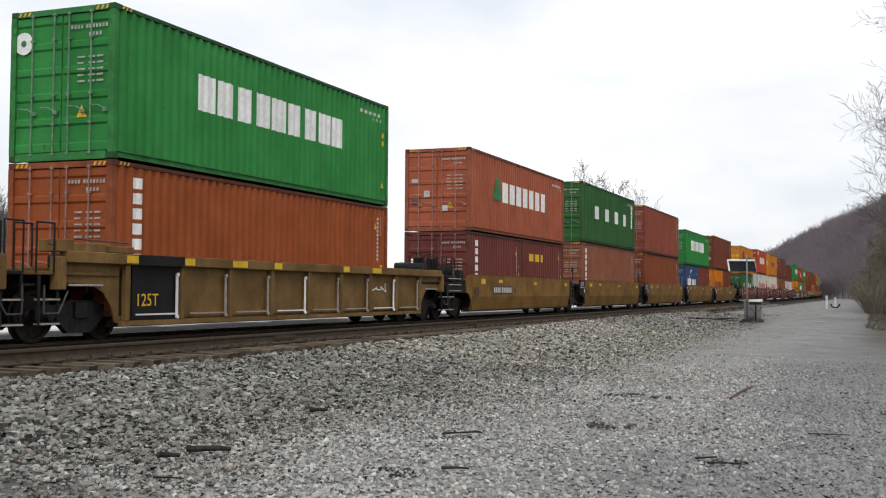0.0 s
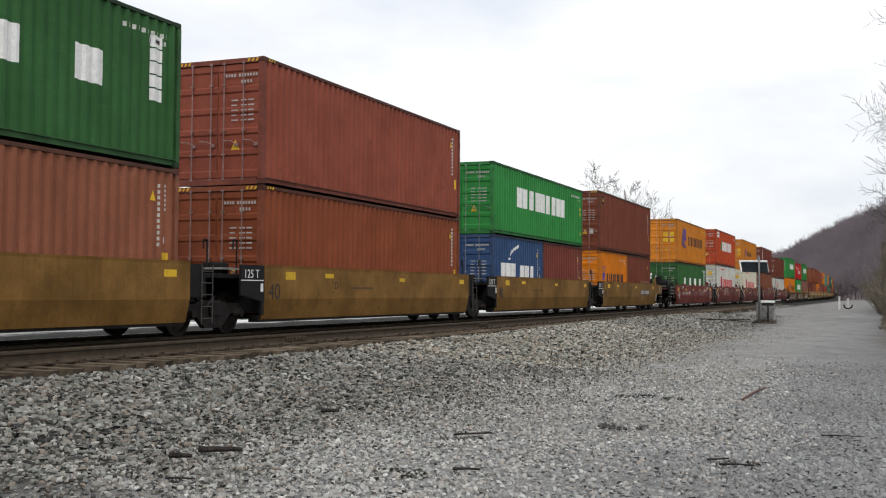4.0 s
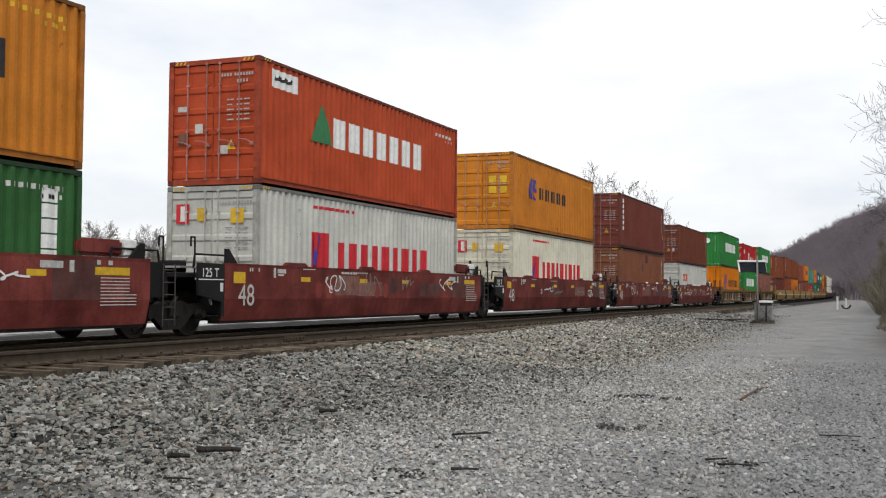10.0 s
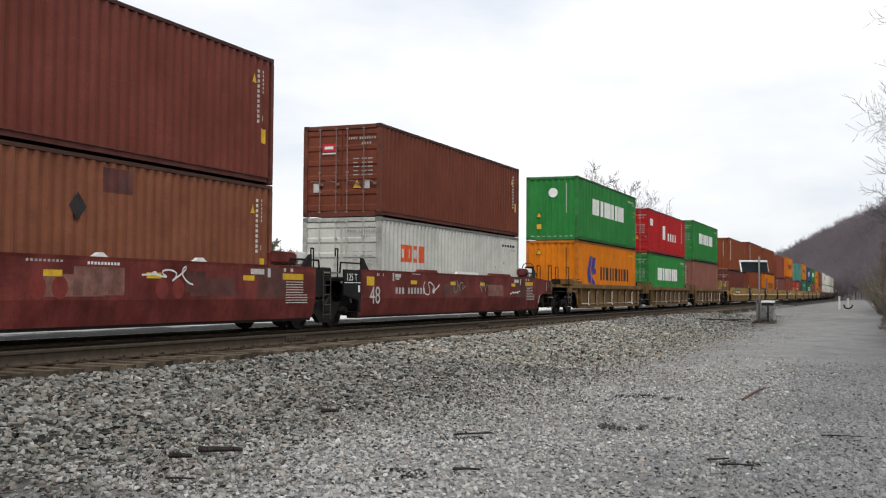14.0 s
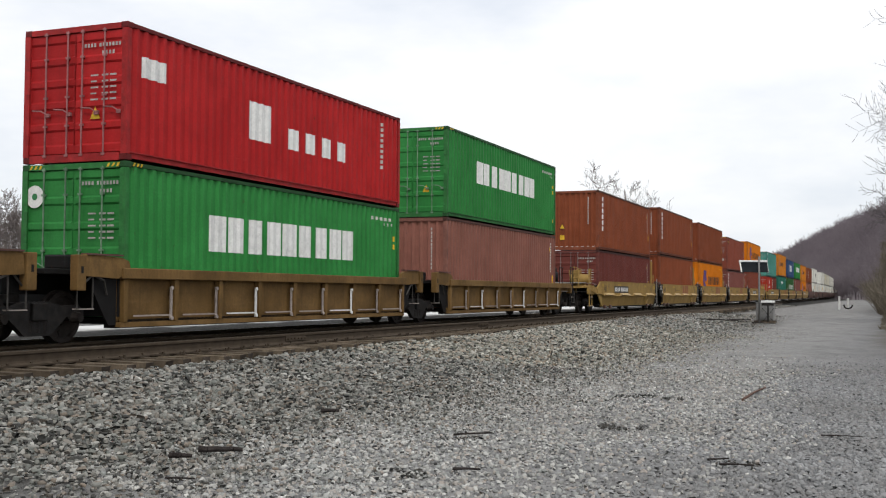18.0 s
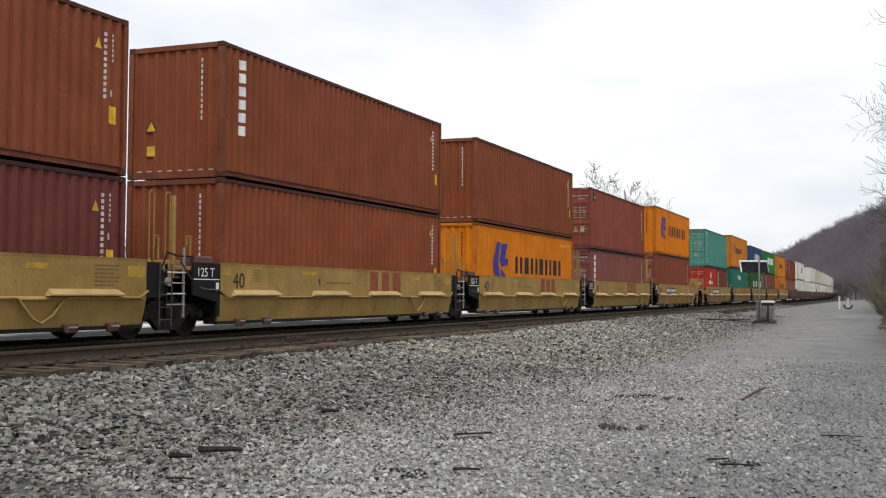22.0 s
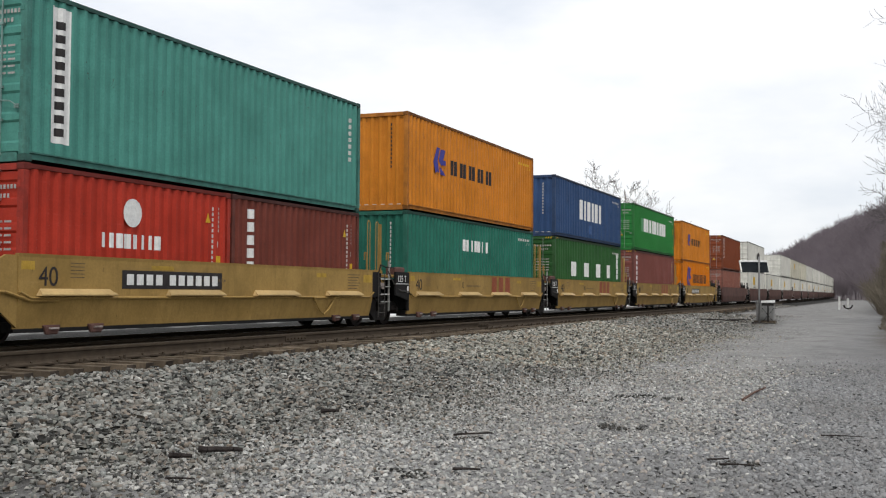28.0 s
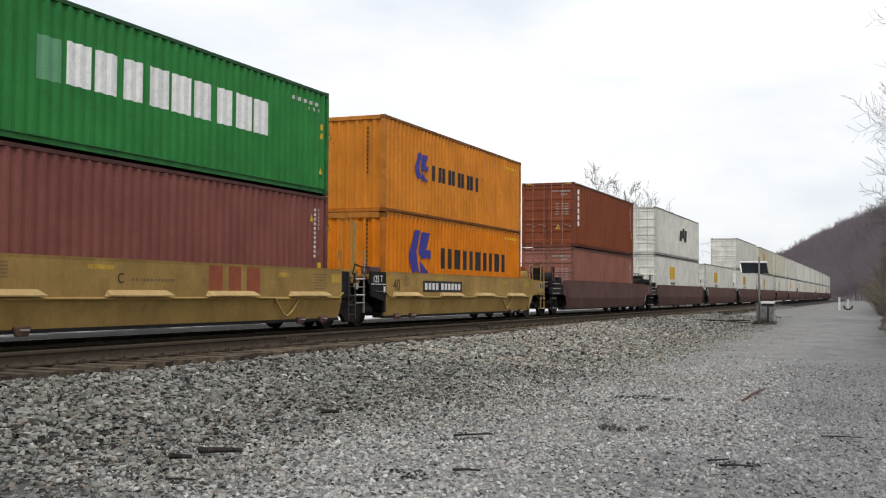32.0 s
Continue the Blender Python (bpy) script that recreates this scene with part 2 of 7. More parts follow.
def pipe(pts, r, n=6):
    bm = bmesh.new()
    for a, b in zip(pts, pts[1:]):
        tube(bm, a, b, r, n=n)
    return bm


def prism(outline, y0, y1):
    """A closed outline of (x, z), extruded from y0 to y1."""
    bm = bmesh.new()
    a = [bm.verts.new((x, y0, z)) for x, z in outline]
    b = [bm.verts.new((x, y1, z)) for x, z in outline]
    n = len(a)
    bm.faces.new(a)
    bm.faces.new(b[::-1])
    for i in range(n):
        bm.faces.new((a[i], b[i], b[(i + 1) % n], a[(i + 1) % n]))
    bmesh.ops.recalc_face_normals(bm, faces=bm.faces)
    return bm


def plate(outline, x0, x1):
    """A closed outline of (y, z), from x0 to x1 thick."""
    bm = bmesh.new()
    a = [bm.verts.new((x0, y, z)) for y, z in outline]
    b = [bm.verts.new((x1, y, z)) for y, z in outline]
    n = len(a)
    bm.faces.new(a)
    bm.faces.new(b[::-1])
    for i in range(n):
        bm.faces.new((a[i], b[i], b[(i + 1) % n], a[(i + 1) % n]))
    bmesh.ops.recalc_face_normals(bm, faces=bm.faces)
    return bm


def lettering(text, size, y, z, x, thick=0.004):
    """Plain characters standing on a side that faces +x, starting at y."""
    cu = bpy.data.curves.new("lettering", "FONT")
    cu.body, cu.size, cu.extrude = text, size, thick / 2
    ob = bpy.data.objects.new("lettering", cu)
    scene.collection.objects.link(ob)
    dg = bpy.context.evaluated_depsgraph_get()
    me = bpy.data.meshes.new_from_object(ob.evaluated_get(dg))
    bpy.data.objects.remove(ob)
    me.transform(Matrix(((0, 0, 1, x), (1, 0, 0, y), (0, 1, 0, z), (0, 0, 0, 1))))
    me.materials.clear()
    return me


# ---- the line: track, ground ----
TRACK_X, RAIL_Z, CAR_Z = -14.39, 0.60, 0.51    # the wagons' own zero lies below the rail head
BEND, BEND_FROM = 3.6e-5, 15.0


def track_x(y):
    return TRACK_X - BEND * max(0.0, y - BEND_FROM) ** 2


def track_turn(y):
    """Degrees by which the line bears left at y."""
    return math.degrees(2 * BEND * max(0.0, y - BEND_FROM))


def smooth(a, b, v):
    t = min(1.0, max(0.0, (v - a) / (b - a)))
    return t * t * (3 - 2 * t)


def ground_z(x, y):
    d = x - track_x(y)                         # metres from the line's middle, towards the camera
    rise = smooth(24, 50, y)
    if abs(d) < 1.1:
        z = 0.26
    elif d < 0:
        z = 0.25 + 0.31 * smooth(1.3, 3.2, -d) - 0.51 * smooth(4.4, 6.8, -d)
    else:
        z = 0.17 + 0.065 * smooth(3.0, 3.5, d) + 0.17 * rise * smooth(2.9, 3.7, d)
        z *= 1 - 0.62 * smooth(2.8 + 0.3 * rise, 5.6, d) - 0.38 * smooth(5.4, 9.2, d)
        if d > 1.6:
            z *= 1 - smooth(76, 82, y + 3.8 * (d - 2.6))
    if d < -15.0:
        z -= 1.6 * smooth(16.5, 20.0, -d)
    if d > 16.5:
        z += 0.5 * smooth(16.5, 30, d)
    z += 0.02 * noise.noise(Vector((x * 0.6, y * 0.6, 0))) + 0.035 * noise.noise(Vector((x * 0.12, y * 0.12, 3)))
    return z


def make_ground():
    xs = sorted({*np.round(np.arange(-19, 6.01, 0.4), 3), *np.round(np.arange(6.8, 30, 1.6), 2), 34, 42, 55, 80, 120, 200, 400, 900, 2000,
                 *np.round(np.arange(-19.8, -30, -0.8), 2), -34, -40, -60, -90, -95, -100, -120, -200, -400, -900, -2000})
    ys = sorted({*np.round(np.arange(-6, 66, 0.4), 3), *np.round(np.arange(66, 140, 1.5), 2), *range(140, 420, 10), 500, 700, 1000, 1500, 2500,
                 -8, -12, -20, -40, -80, -200, -600, -2000})
    verts = []
    for y in ys:
        shift = track_x(min(y, 600)) - TRACK_X
        for x in xs:
            xx = x + shift * (1 if x < 0 else max(0, 1 - x / 30))
            z = ground_z(xx, y) if -120 < y < 700 else (0 if x > TRACK_X - 8 else -1.6)
            verts.append((xx, y, z))
    n = len(xs)
    faces = [(j * n + i, j * n + i + 1, (j + 1) * n + i + 1, (j + 1) * n + i) for j in range(len(ys) - 1) for i in range(n - 1)]
    me = bpy.data.meshes.new("ground")
    me.from_pydata(verts, [], faces)
    me.polygons.foreach_set("use_smooth", [True] * len(faces))
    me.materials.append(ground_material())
    return tagged(new("ground", me), "grey crushed-stone ground with packed gravel road and worn wheel tracks", "ground", kind="structure")


def ground_material():
    m = bpy.data.materials.new("gravel_ground")
    m.use_nodes = True
    n, l = m.node_tree.nodes, m.node_tree.links
    b = n["Principled BSDF"]
    b.inputs["Roughness"].default_value = 0.9
    b.inputs["Specular IOR Level"].default_value = 0.25
    tc = n.new("ShaderNodeTexCoord")

    def vor(scale):
        v = n.new("ShaderNodeTexVoronoi")
        v.inputs["Scale"].default_value = scale
        l.new(tc.outputs["Object"], v.inputs["Vector"])
        return v

    def noi(scale, detail=6, stretch=None):
        v = n.new("ShaderNodeTexNoise")
        v.inputs["Scale"].default_value, v.inputs["Detail"].default_value, v.inputs["Roughness"].default_value = scale, detail, 0.65
        if stretch:
            mp = n.new("ShaderNodeMapping")
            mp.inputs["Scale"].default_value = stretch
            l.new(tc.outputs["Object"], mp.inputs["Vector"])
            l.new(mp.outputs["Vector"], v.inputs["Vector"])
        else:
            l.new(tc.outputs["Object"], v.inputs["Vector"])
        return v

    def rng(src, a, c, d=0.0, e=1.0):
        r = n.new("ShaderNodeMapRange")
        for k, v in zip(("From Min", "From Max", "To Min", "To Max"), (a, c, d, e)):
            r.inputs[k].default_value = v
        l.new(src, r.inputs["Value"])
        return r.outputs["Result"]

    def mix(f, a, c, mode="MIX"):
        x = n.new("ShaderNodeMix")
        x.data_type, x.blend_type = "RGBA", mode
        l.new(f, x.inputs["Factor"]) if not isinstance(f, float) else setattr(x.inputs["Factor"], "default_value", f)
        for v, s in ((a, "A"), (c, "B")):
            if isinstance(v, tuple):
                x.inputs[s].default_value = (*v, 1)
            else:
                l.new(v, x.inputs[s])
        return x.outputs["Result"]

    stones, chips = vor(22.0), vor(60.0)
    tone = n.new("ShaderNodeSeparateColor")
    l.new(stones.outputs["Color"], tone.inputs["Color"])
    col = mix(rng(tone.outputs["Red"], 0, 1), (0.11, 0.108, 0.103), (0.24, 0.236, 0.227))
    tone2 = n.new("ShaderNodeSeparateColor")
    l.new(chips.outputs["Color"], tone2.inputs["Color"])
    col = mix(0.45, col, mix(rng(tone2.outputs["Green"], 0, 1), (0.12, 0.12, 0.118), (0.34, 0.336, 0.328)))
    col = mix(rng(noi(0.5, 8).outputs["Fac"], 0.42, 0.68, 0.0, 0.4), col, (0.28, 0.273, 0.258))
    col = mix(rng(noi(0.22, 7, (2.2, 0.35, 1)).outputs["Fac"], 0.50, 0.70, 0.0, 0.4), col, (0.15, 0.148, 0.146))
    col = mix(rng(noi(3.0, 8).outputs["Fac"], 0.48, 0.68, 0.0, 0.5), col, (0.125, 0.118, 0.108))
    col = mix(rng(noi(9.0, 6).outputs["Fac"], 0.52, 0.66, 0.0, 0.45), col, (0.31, 0.305, 0.29))
    sep = n.new("ShaderNodeSeparateXYZ")
    l.new(tc.outputs["Object"], sep.inputs["Vector"])
    wob = n.new("ShaderNodeMath")
    wob.operation = "MULTIPLY_ADD"
    wob.inputs[1].default_value = 2.4
    l.new(noi(0.7, 6).outputs["Fac"], wob.inputs[0])
    l.new(sep.outputs["X"], wob.inputs[2])
    col = mix(rng(wob.outputs[0], -1.6, 0.4, 0.0, 0.75), col, mix(rng(tone2.outputs["Green"], 0, 1), (0.10, 0.099, 0.10), (0.18, 0.179, 0.18)))
    col = mix(rng(noi(0.8, 8, (1.0, 0.5, 1)).outputs["Fac"], 0.50, 0.64, 0.0, 0.45), col, (0.085, 0.083, 0.082))
    col = mix(rng(noi(1.7, 8, (1.0, 0.45, 1)).outputs["Fac"], 0.52, 0.66, 0.0, 0.4), col, (0.21, 0.206, 0.197))
    col = mix(rng(noi(5.0, 7, (1.0, 0.6, 1)).outputs["Fac"], 0.60, 0.68, 0.0, 0.7), col, (0.06, 0.055, 0.05))
    col = mix(rng(wob.outputs[0], 0.0, 1.5, 0.0, 0.45), col, (0.085, 0.083, 0.083))
    bed_shade = rng(wob.outputs[0], -4.0, -5.6)
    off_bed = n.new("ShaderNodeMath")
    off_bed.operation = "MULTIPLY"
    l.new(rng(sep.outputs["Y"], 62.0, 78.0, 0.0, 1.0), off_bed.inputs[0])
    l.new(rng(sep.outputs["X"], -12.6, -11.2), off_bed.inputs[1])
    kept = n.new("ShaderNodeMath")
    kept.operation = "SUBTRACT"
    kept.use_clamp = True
    l.new(bed_shade, kept.inputs[0])
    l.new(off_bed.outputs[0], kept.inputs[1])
    bed_shade = kept.outputs[0]
    verge = n.new("ShaderNodeMath")
    verge.operation = "MULTIPLY"
    l.new(rng(sep.outputs["Y"], 30.0, 40.0), verge.inputs[0])
    l.new(rng(wob.outputs[0], 0.4, 1.2, 0.0, 0.85), verge.inputs[1])
    col = mix(verge.outputs[0], col, mix(rng(tone2.outputs["Blue"], 0, 1), (0.035, 0.03, 0.022), (0.10, 0.085, 0.065)))
    # Near-black under ballast and ties: shade of the gaps, put into the colour.
    col = mix(bed_shade, col, mix(rng(tone2.outputs["Blue"], 0, 1), (0.012, 0.012, 0.011), (0.045, 0.042, 0.038)))
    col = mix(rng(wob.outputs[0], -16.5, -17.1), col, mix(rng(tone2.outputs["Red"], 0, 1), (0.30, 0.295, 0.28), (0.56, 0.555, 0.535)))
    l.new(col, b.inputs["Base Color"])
    bp = n.new("ShaderNodeBump")
    bp.inputs["Strength"].default_value, bp.inputs["Distance"].default_value = 0.7, 0.02
    l.new(stones.outputs["Distance"], bp.inputs["Height"])
    bp2 = n.new("ShaderNodeBump")
    bp2.inputs["Strength"].default_value, bp2.inputs["Distance"].default_value = 0.5, 0.008
    l.new(chips.outputs["Distance"], bp2.inputs["Height"])
    l.new(bp.outputs["Normal"], bp2.inputs["Normal"])
    l.new(bp2.outputs["Normal"], b.inputs["Normal"])
    return m


def stone_material(name="crushed_limestone", gain=1.0, grey=0.0, contrast=1.0):
    m = bpy.data.materials.new(name)
    m.use_nodes = True
    n, l = m.node_tree.nodes, m.node_tree.links
    b = n["Principled BSDF"]
    b.inputs["Roughness"].default_value = 0.85
    b.inputs["Specular IOR Level"].default_value = 0.3
    geo, r, tc, nz = n.new("ShaderNodeNewGeometry"), n.new("ShaderNodeValToRGB"), n.new("ShaderNodeTexCoord"), n.new("ShaderNodeTexNoise")
    l.new(geo.outputs["Random Per Island"], r.inputs["Fac"])
    e = r.color_ramp.elements
    # The near-black share of stones stands for the shaded gaps between them.
    e[0].position, e[0].color = 0.0, (0.03, 0.03, 0.028, 1)
    e[1].position, e[1].color = 1.0, (0.44, 0.435, 0.40, 1)
    for p, c in ((0.09, (0.045, 0.045, 0.042, 1)), (0.17, (0.135, 0.135, 0.125, 1)), (0.30, (0.165, 0.178, 0.162, 1)), (0.42, (0.20, 0.192, 0.17, 1)), (0.56, (0.225, 0.187, 0.15, 1)), (0.68, (0.215, 0.218, 0.20, 1)), (0.93, (0.31, 0.305, 0.28, 1))):
        k = e.new(p)
        k.color = c
    for k in e:
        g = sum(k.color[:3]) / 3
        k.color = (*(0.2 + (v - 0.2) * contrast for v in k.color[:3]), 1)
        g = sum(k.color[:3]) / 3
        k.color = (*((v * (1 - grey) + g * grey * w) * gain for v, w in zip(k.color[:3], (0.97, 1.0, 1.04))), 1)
    nz.inputs["Scale"].default_value, nz.inputs["Detail"].default_value = 0.35, 6
    l.new(tc.outputs["Object"], nz.inputs["Vector"])
    x = n.new("ShaderNodeMix")
    x.data_type, x.blend_type = "RGBA", "MULTIPLY"
    x.inputs["Factor"].default_value = 0.8
    r2 = n.new("ShaderNodeValToRGB")
    r2.color_ramp.elements[0].position, r2.color_ramp.elements[0].color = 0.35, (0.78, 0.76, 0.74, 1)
    r2.color_ramp.elements[1].position, r2.color_ramp.elements[1].color = 0.65, (1, 1, 1, 1)
    l.new(nz.outputs["Fac"], r2.inputs["Fac"])
    l.new(r.outputs["Color"], x.inputs["A"])
    l.new(r2.outputs["Color"], x.inputs["B"])
    l.new(x.outputs["Result"], b.inputs["Base Color"])
    return m


def make_stones(name, count, x0, x1, y0, y1, size, keep, label, seed, mat="stone", tilt=0.85, lift=1.6, fine=0.6, form=(1.2, 0.95, 0.62)):
    """Loose angular stones, joined: they cannot be counted."""
    rg = np.random.default_rng(seed)
    px, py = rg.uniform(x0, x1, count), rg.uniform(y0, y1, count)
    ok = np.array([rg.random() < keep(a, c) for a, c in zip(px, py)])
    px, py = px[ok], py[ok]
    pz = np.array([ground_z(a, c) for a, c in zip(px, py)])
    k = len(px)
    taper = 1 - fine * np.clip((px + 8.6) / 4.0, 0, 1)      # smaller away from the line
    base = np.array([(-1, -1, -1), (1, -1, -1), (1, 1, -1), (-1, 1, -1), (-1, -1, 1), (1, -1, 1), (1, 1, 1), (-1, 1, 1)], float)
    v = base[None] * rg.uniform(0.3, 1.0, (k, 8, 3))
    v[:, 4:, :2] *= rg.uniform(0.35, 0.95, (k, 1, 2))
    v *= (rg.uniform(0.6, 1.3, (k, 1, 3)) * np.array(form)) * (size * (rg.uniform(0.65, 1.3, k) * taper)[:, None, None])
    a, t = rg.uniform(0, 6.283, k), rg.normal(0, tilt, k)
    ca, sa, ct, st = np.cos(a), np.sin(a), np.cos(t), np.sin(t)
    y1_, z1_ = v[..., 1] * ct[:, None] - v[..., 2] * st[:, None], v[..., 1] * st[:, None] + v[..., 2] * ct[:, None]
    x2 = v[..., 0] * ca[:, None] - y1_ * sa[:, None]
    y2 = v[..., 0] * sa[:, None] + y1_ * ca[:, None]
    out = np.stack([x2 + px[:, None], y2 + py[:, None], z1_ + (pz + size * taper * rg.uniform(-0.2, lift, k))[:, None]], -1).reshape(-1, 3)
    quad = np.array([(4, 5, 6, 7), (0, 1, 5, 4), (1, 2, 6, 5), (2, 3, 7, 6), (3, 0, 4, 7)])
    idx = (quad[None] + (np.arange(k) * 8)[:, None, None]).reshape(-1)
    me = bpy.data.meshes.new(name)
    me.vertices.add(k * 8)
    me.vertices.foreach_set("co", out.astype(np.float32).reshape(-1))
    me.loops.add(k * 20)
    me.loops.foreach_set("vertex_index", idx.astype(np.int32))
    me.polygons.add(k * 5)
    me.polygons.foreach_set("loop_start", (np.arange(k * 5) * 4).astype(np.int32))
    me.update(calc_edges=True)
    me.materials.append(MATS[mat])
    return tagged(new(name, me), label, "gravel", kind="stuff")


def make_ballast():
    # far_stone is a brighter, warmer copy of the ballast stone, for 21 to 42 m.
    MATS["far_stone"], MATS["stone"], MATS["gravel"], MATS["blue_gravel"] = stone_material("mid_limestone", 1.36, -0.35, 0.92), stone_material("crushed_limestone", 1.0, 0.0, 0.98), stone_material("small_gravel", 1.6, 0.05, 0.65), stone_material("worn_gravel", 1.12, 0.5, 0.4)

    def near_keep(x, y):
        d = x - track_x(y)
        if y < 0.93 * -x - 1.0 or 0.925 * y - 0.38 * x < 7.6:                     # the stretch before the view begins
            return 0.0
        edge = 9.6 + 1.3 * noise.noise(Vector((x * 0.5, y * 0.5, 7))) - 0.03 * y
        return (1.0 if d < edge - 3.0 else max(0.012, 1 - (d - edge + 3.0) / 4.6)) * (1.0 if d > 3.30 + 0.02 * max(0.0, y - 32) + 0.14 * noise.noise(Vector((x, y * 2, 0))) else 0.002 if d > 0.9 else 0.2)

    FLAT = (1.4, 0.9, 0.62)
    label = "loose grey and buff crushed-stone railway ballast"
    make_stones("ballast", 118000, -16.4, -3.0, 3.5, 21, 0.040, near_keep, label, 3, tilt=1.2, lift=2.7, form=FLAT)
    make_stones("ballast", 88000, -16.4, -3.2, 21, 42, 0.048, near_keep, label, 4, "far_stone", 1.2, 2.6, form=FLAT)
    make_stones("ballast", 52000, -16.8, -5.0, 42, 82, 0.06, lambda x, y: near_keep(x, y) * (1 - 0.85 * smooth(76, 82, y + 3.8 * (x - track_x(y) - 2.6))), label, 5)
    make_stones("ballast", 22000, -19.0, -11.5, 82, 150, 0.075, lambda x, y: 1.0 if abs(x - track_x(y)) < 2.6 else 0.1, "dark grey crushed-stone railway ballast", 6)

    def thin(x, y):
        if y < 0.93 * -x - 1 or 0.925 * y - 0.38 * x < 7.6:
            return 0.0
        patchy = 0.85 + 0.5 * noise.noise(Vector((x * 0.45, y * 0.3, 2))) + 0.5 * noise.noise(Vector((x * 2, y * 1.5, 5)))
        return max(0.06, patchy - 0.05 * (x + 5.5)) * (1 - 0.97 * smooth(13, 29, y))

    def worn(x, y):
        return smooth(-2.5, -0.8, x + 1.1 * noise.noise(Vector((x * 0.5, y * 0.25, 9))))

    make_stones("loose_gravel", 105000, -8.8, 0.6, 7.0, 30, 0.032, lambda x, y: thin(x, y) * (1 - worn(x, y)), "scattered small pale gravel over the packed ground", 8, "gravel", 0.6, 1.0, 0.25)
    make_stones("loose_gravel", 60000, -3.6, 0.6, 7.0, 30, 0.026, lambda x, y: thin(x, y) * worn(x, y), "thin worn bluish-grey gravel on the road", 12, "blue_gravel", 0.5, 0.8, 0.0)
    make_stones("loose_gravel", 90000, -7.2, 0.6, 7.0, 24, 0.012, lambda x, y: (0.3 + 0.5 * thin(x, y)) * (1 - smooth(14, 24, y)) if thin(x, y) > 0 else 0.0, "fine grey grit over the packed ground", 10, "blue_gravel", 0.5, 0.8, 0.0)
    make_stones("loose_gravel", 40000, -8.5, 0.0, 30, 56, 0.032, lambda x, y: 0.5 * (1 - smooth(-5.0, -2.6, x)) * (1 - smooth(46, 56, y)), "scattered small grey gravel over the packed ground", 9, "gravel")
    MATS["cinder"] = stone_material("dark_cinders", 0.3)
    for k, (cx, cy, r) in enumerate(((-4.15, 11.0, 0.4), (-3.95, 8.6, 0.3), (-5.0, 7.3, 0.25), (-2.9, 12.6, 0.3), (-1.3, 10.2, 0.2), (-3.3, 16.0, 0.5))):
        make_stones("dark_debris", int(2400 * r * r), cx - r, cx + r, cy - r * 0.8, cy + r * 0.8, 0.016, lambda x, y: 1.0 if (x - cx) ** 2 + (y - cy) ** 2 < r * r and noise.noise(Vector((x * 3, y * 3, cx))) > 0.1 else 0.0,
                    "dark cinders and bark crumbs on the gravel", 20 + k, "cinder", 0.6, 2.6, 0.0)


TIE_TOP = 0.352         # height of the ties' upper face
THIRD_D = 1.95         # the turnout rail, from the line's middle


def rail_profile():
    half = [(0.075, -0.02), (0.075, 0.0), (0.02, 0.025), (0.009, 0.05), (0.009, 0.125), (0.036, 0.142), (0.037, 0.172), (0.03, 0.183)]
    return [(x, z) for x, z in half] + [(-x, z) for x, z in half[::-1]]


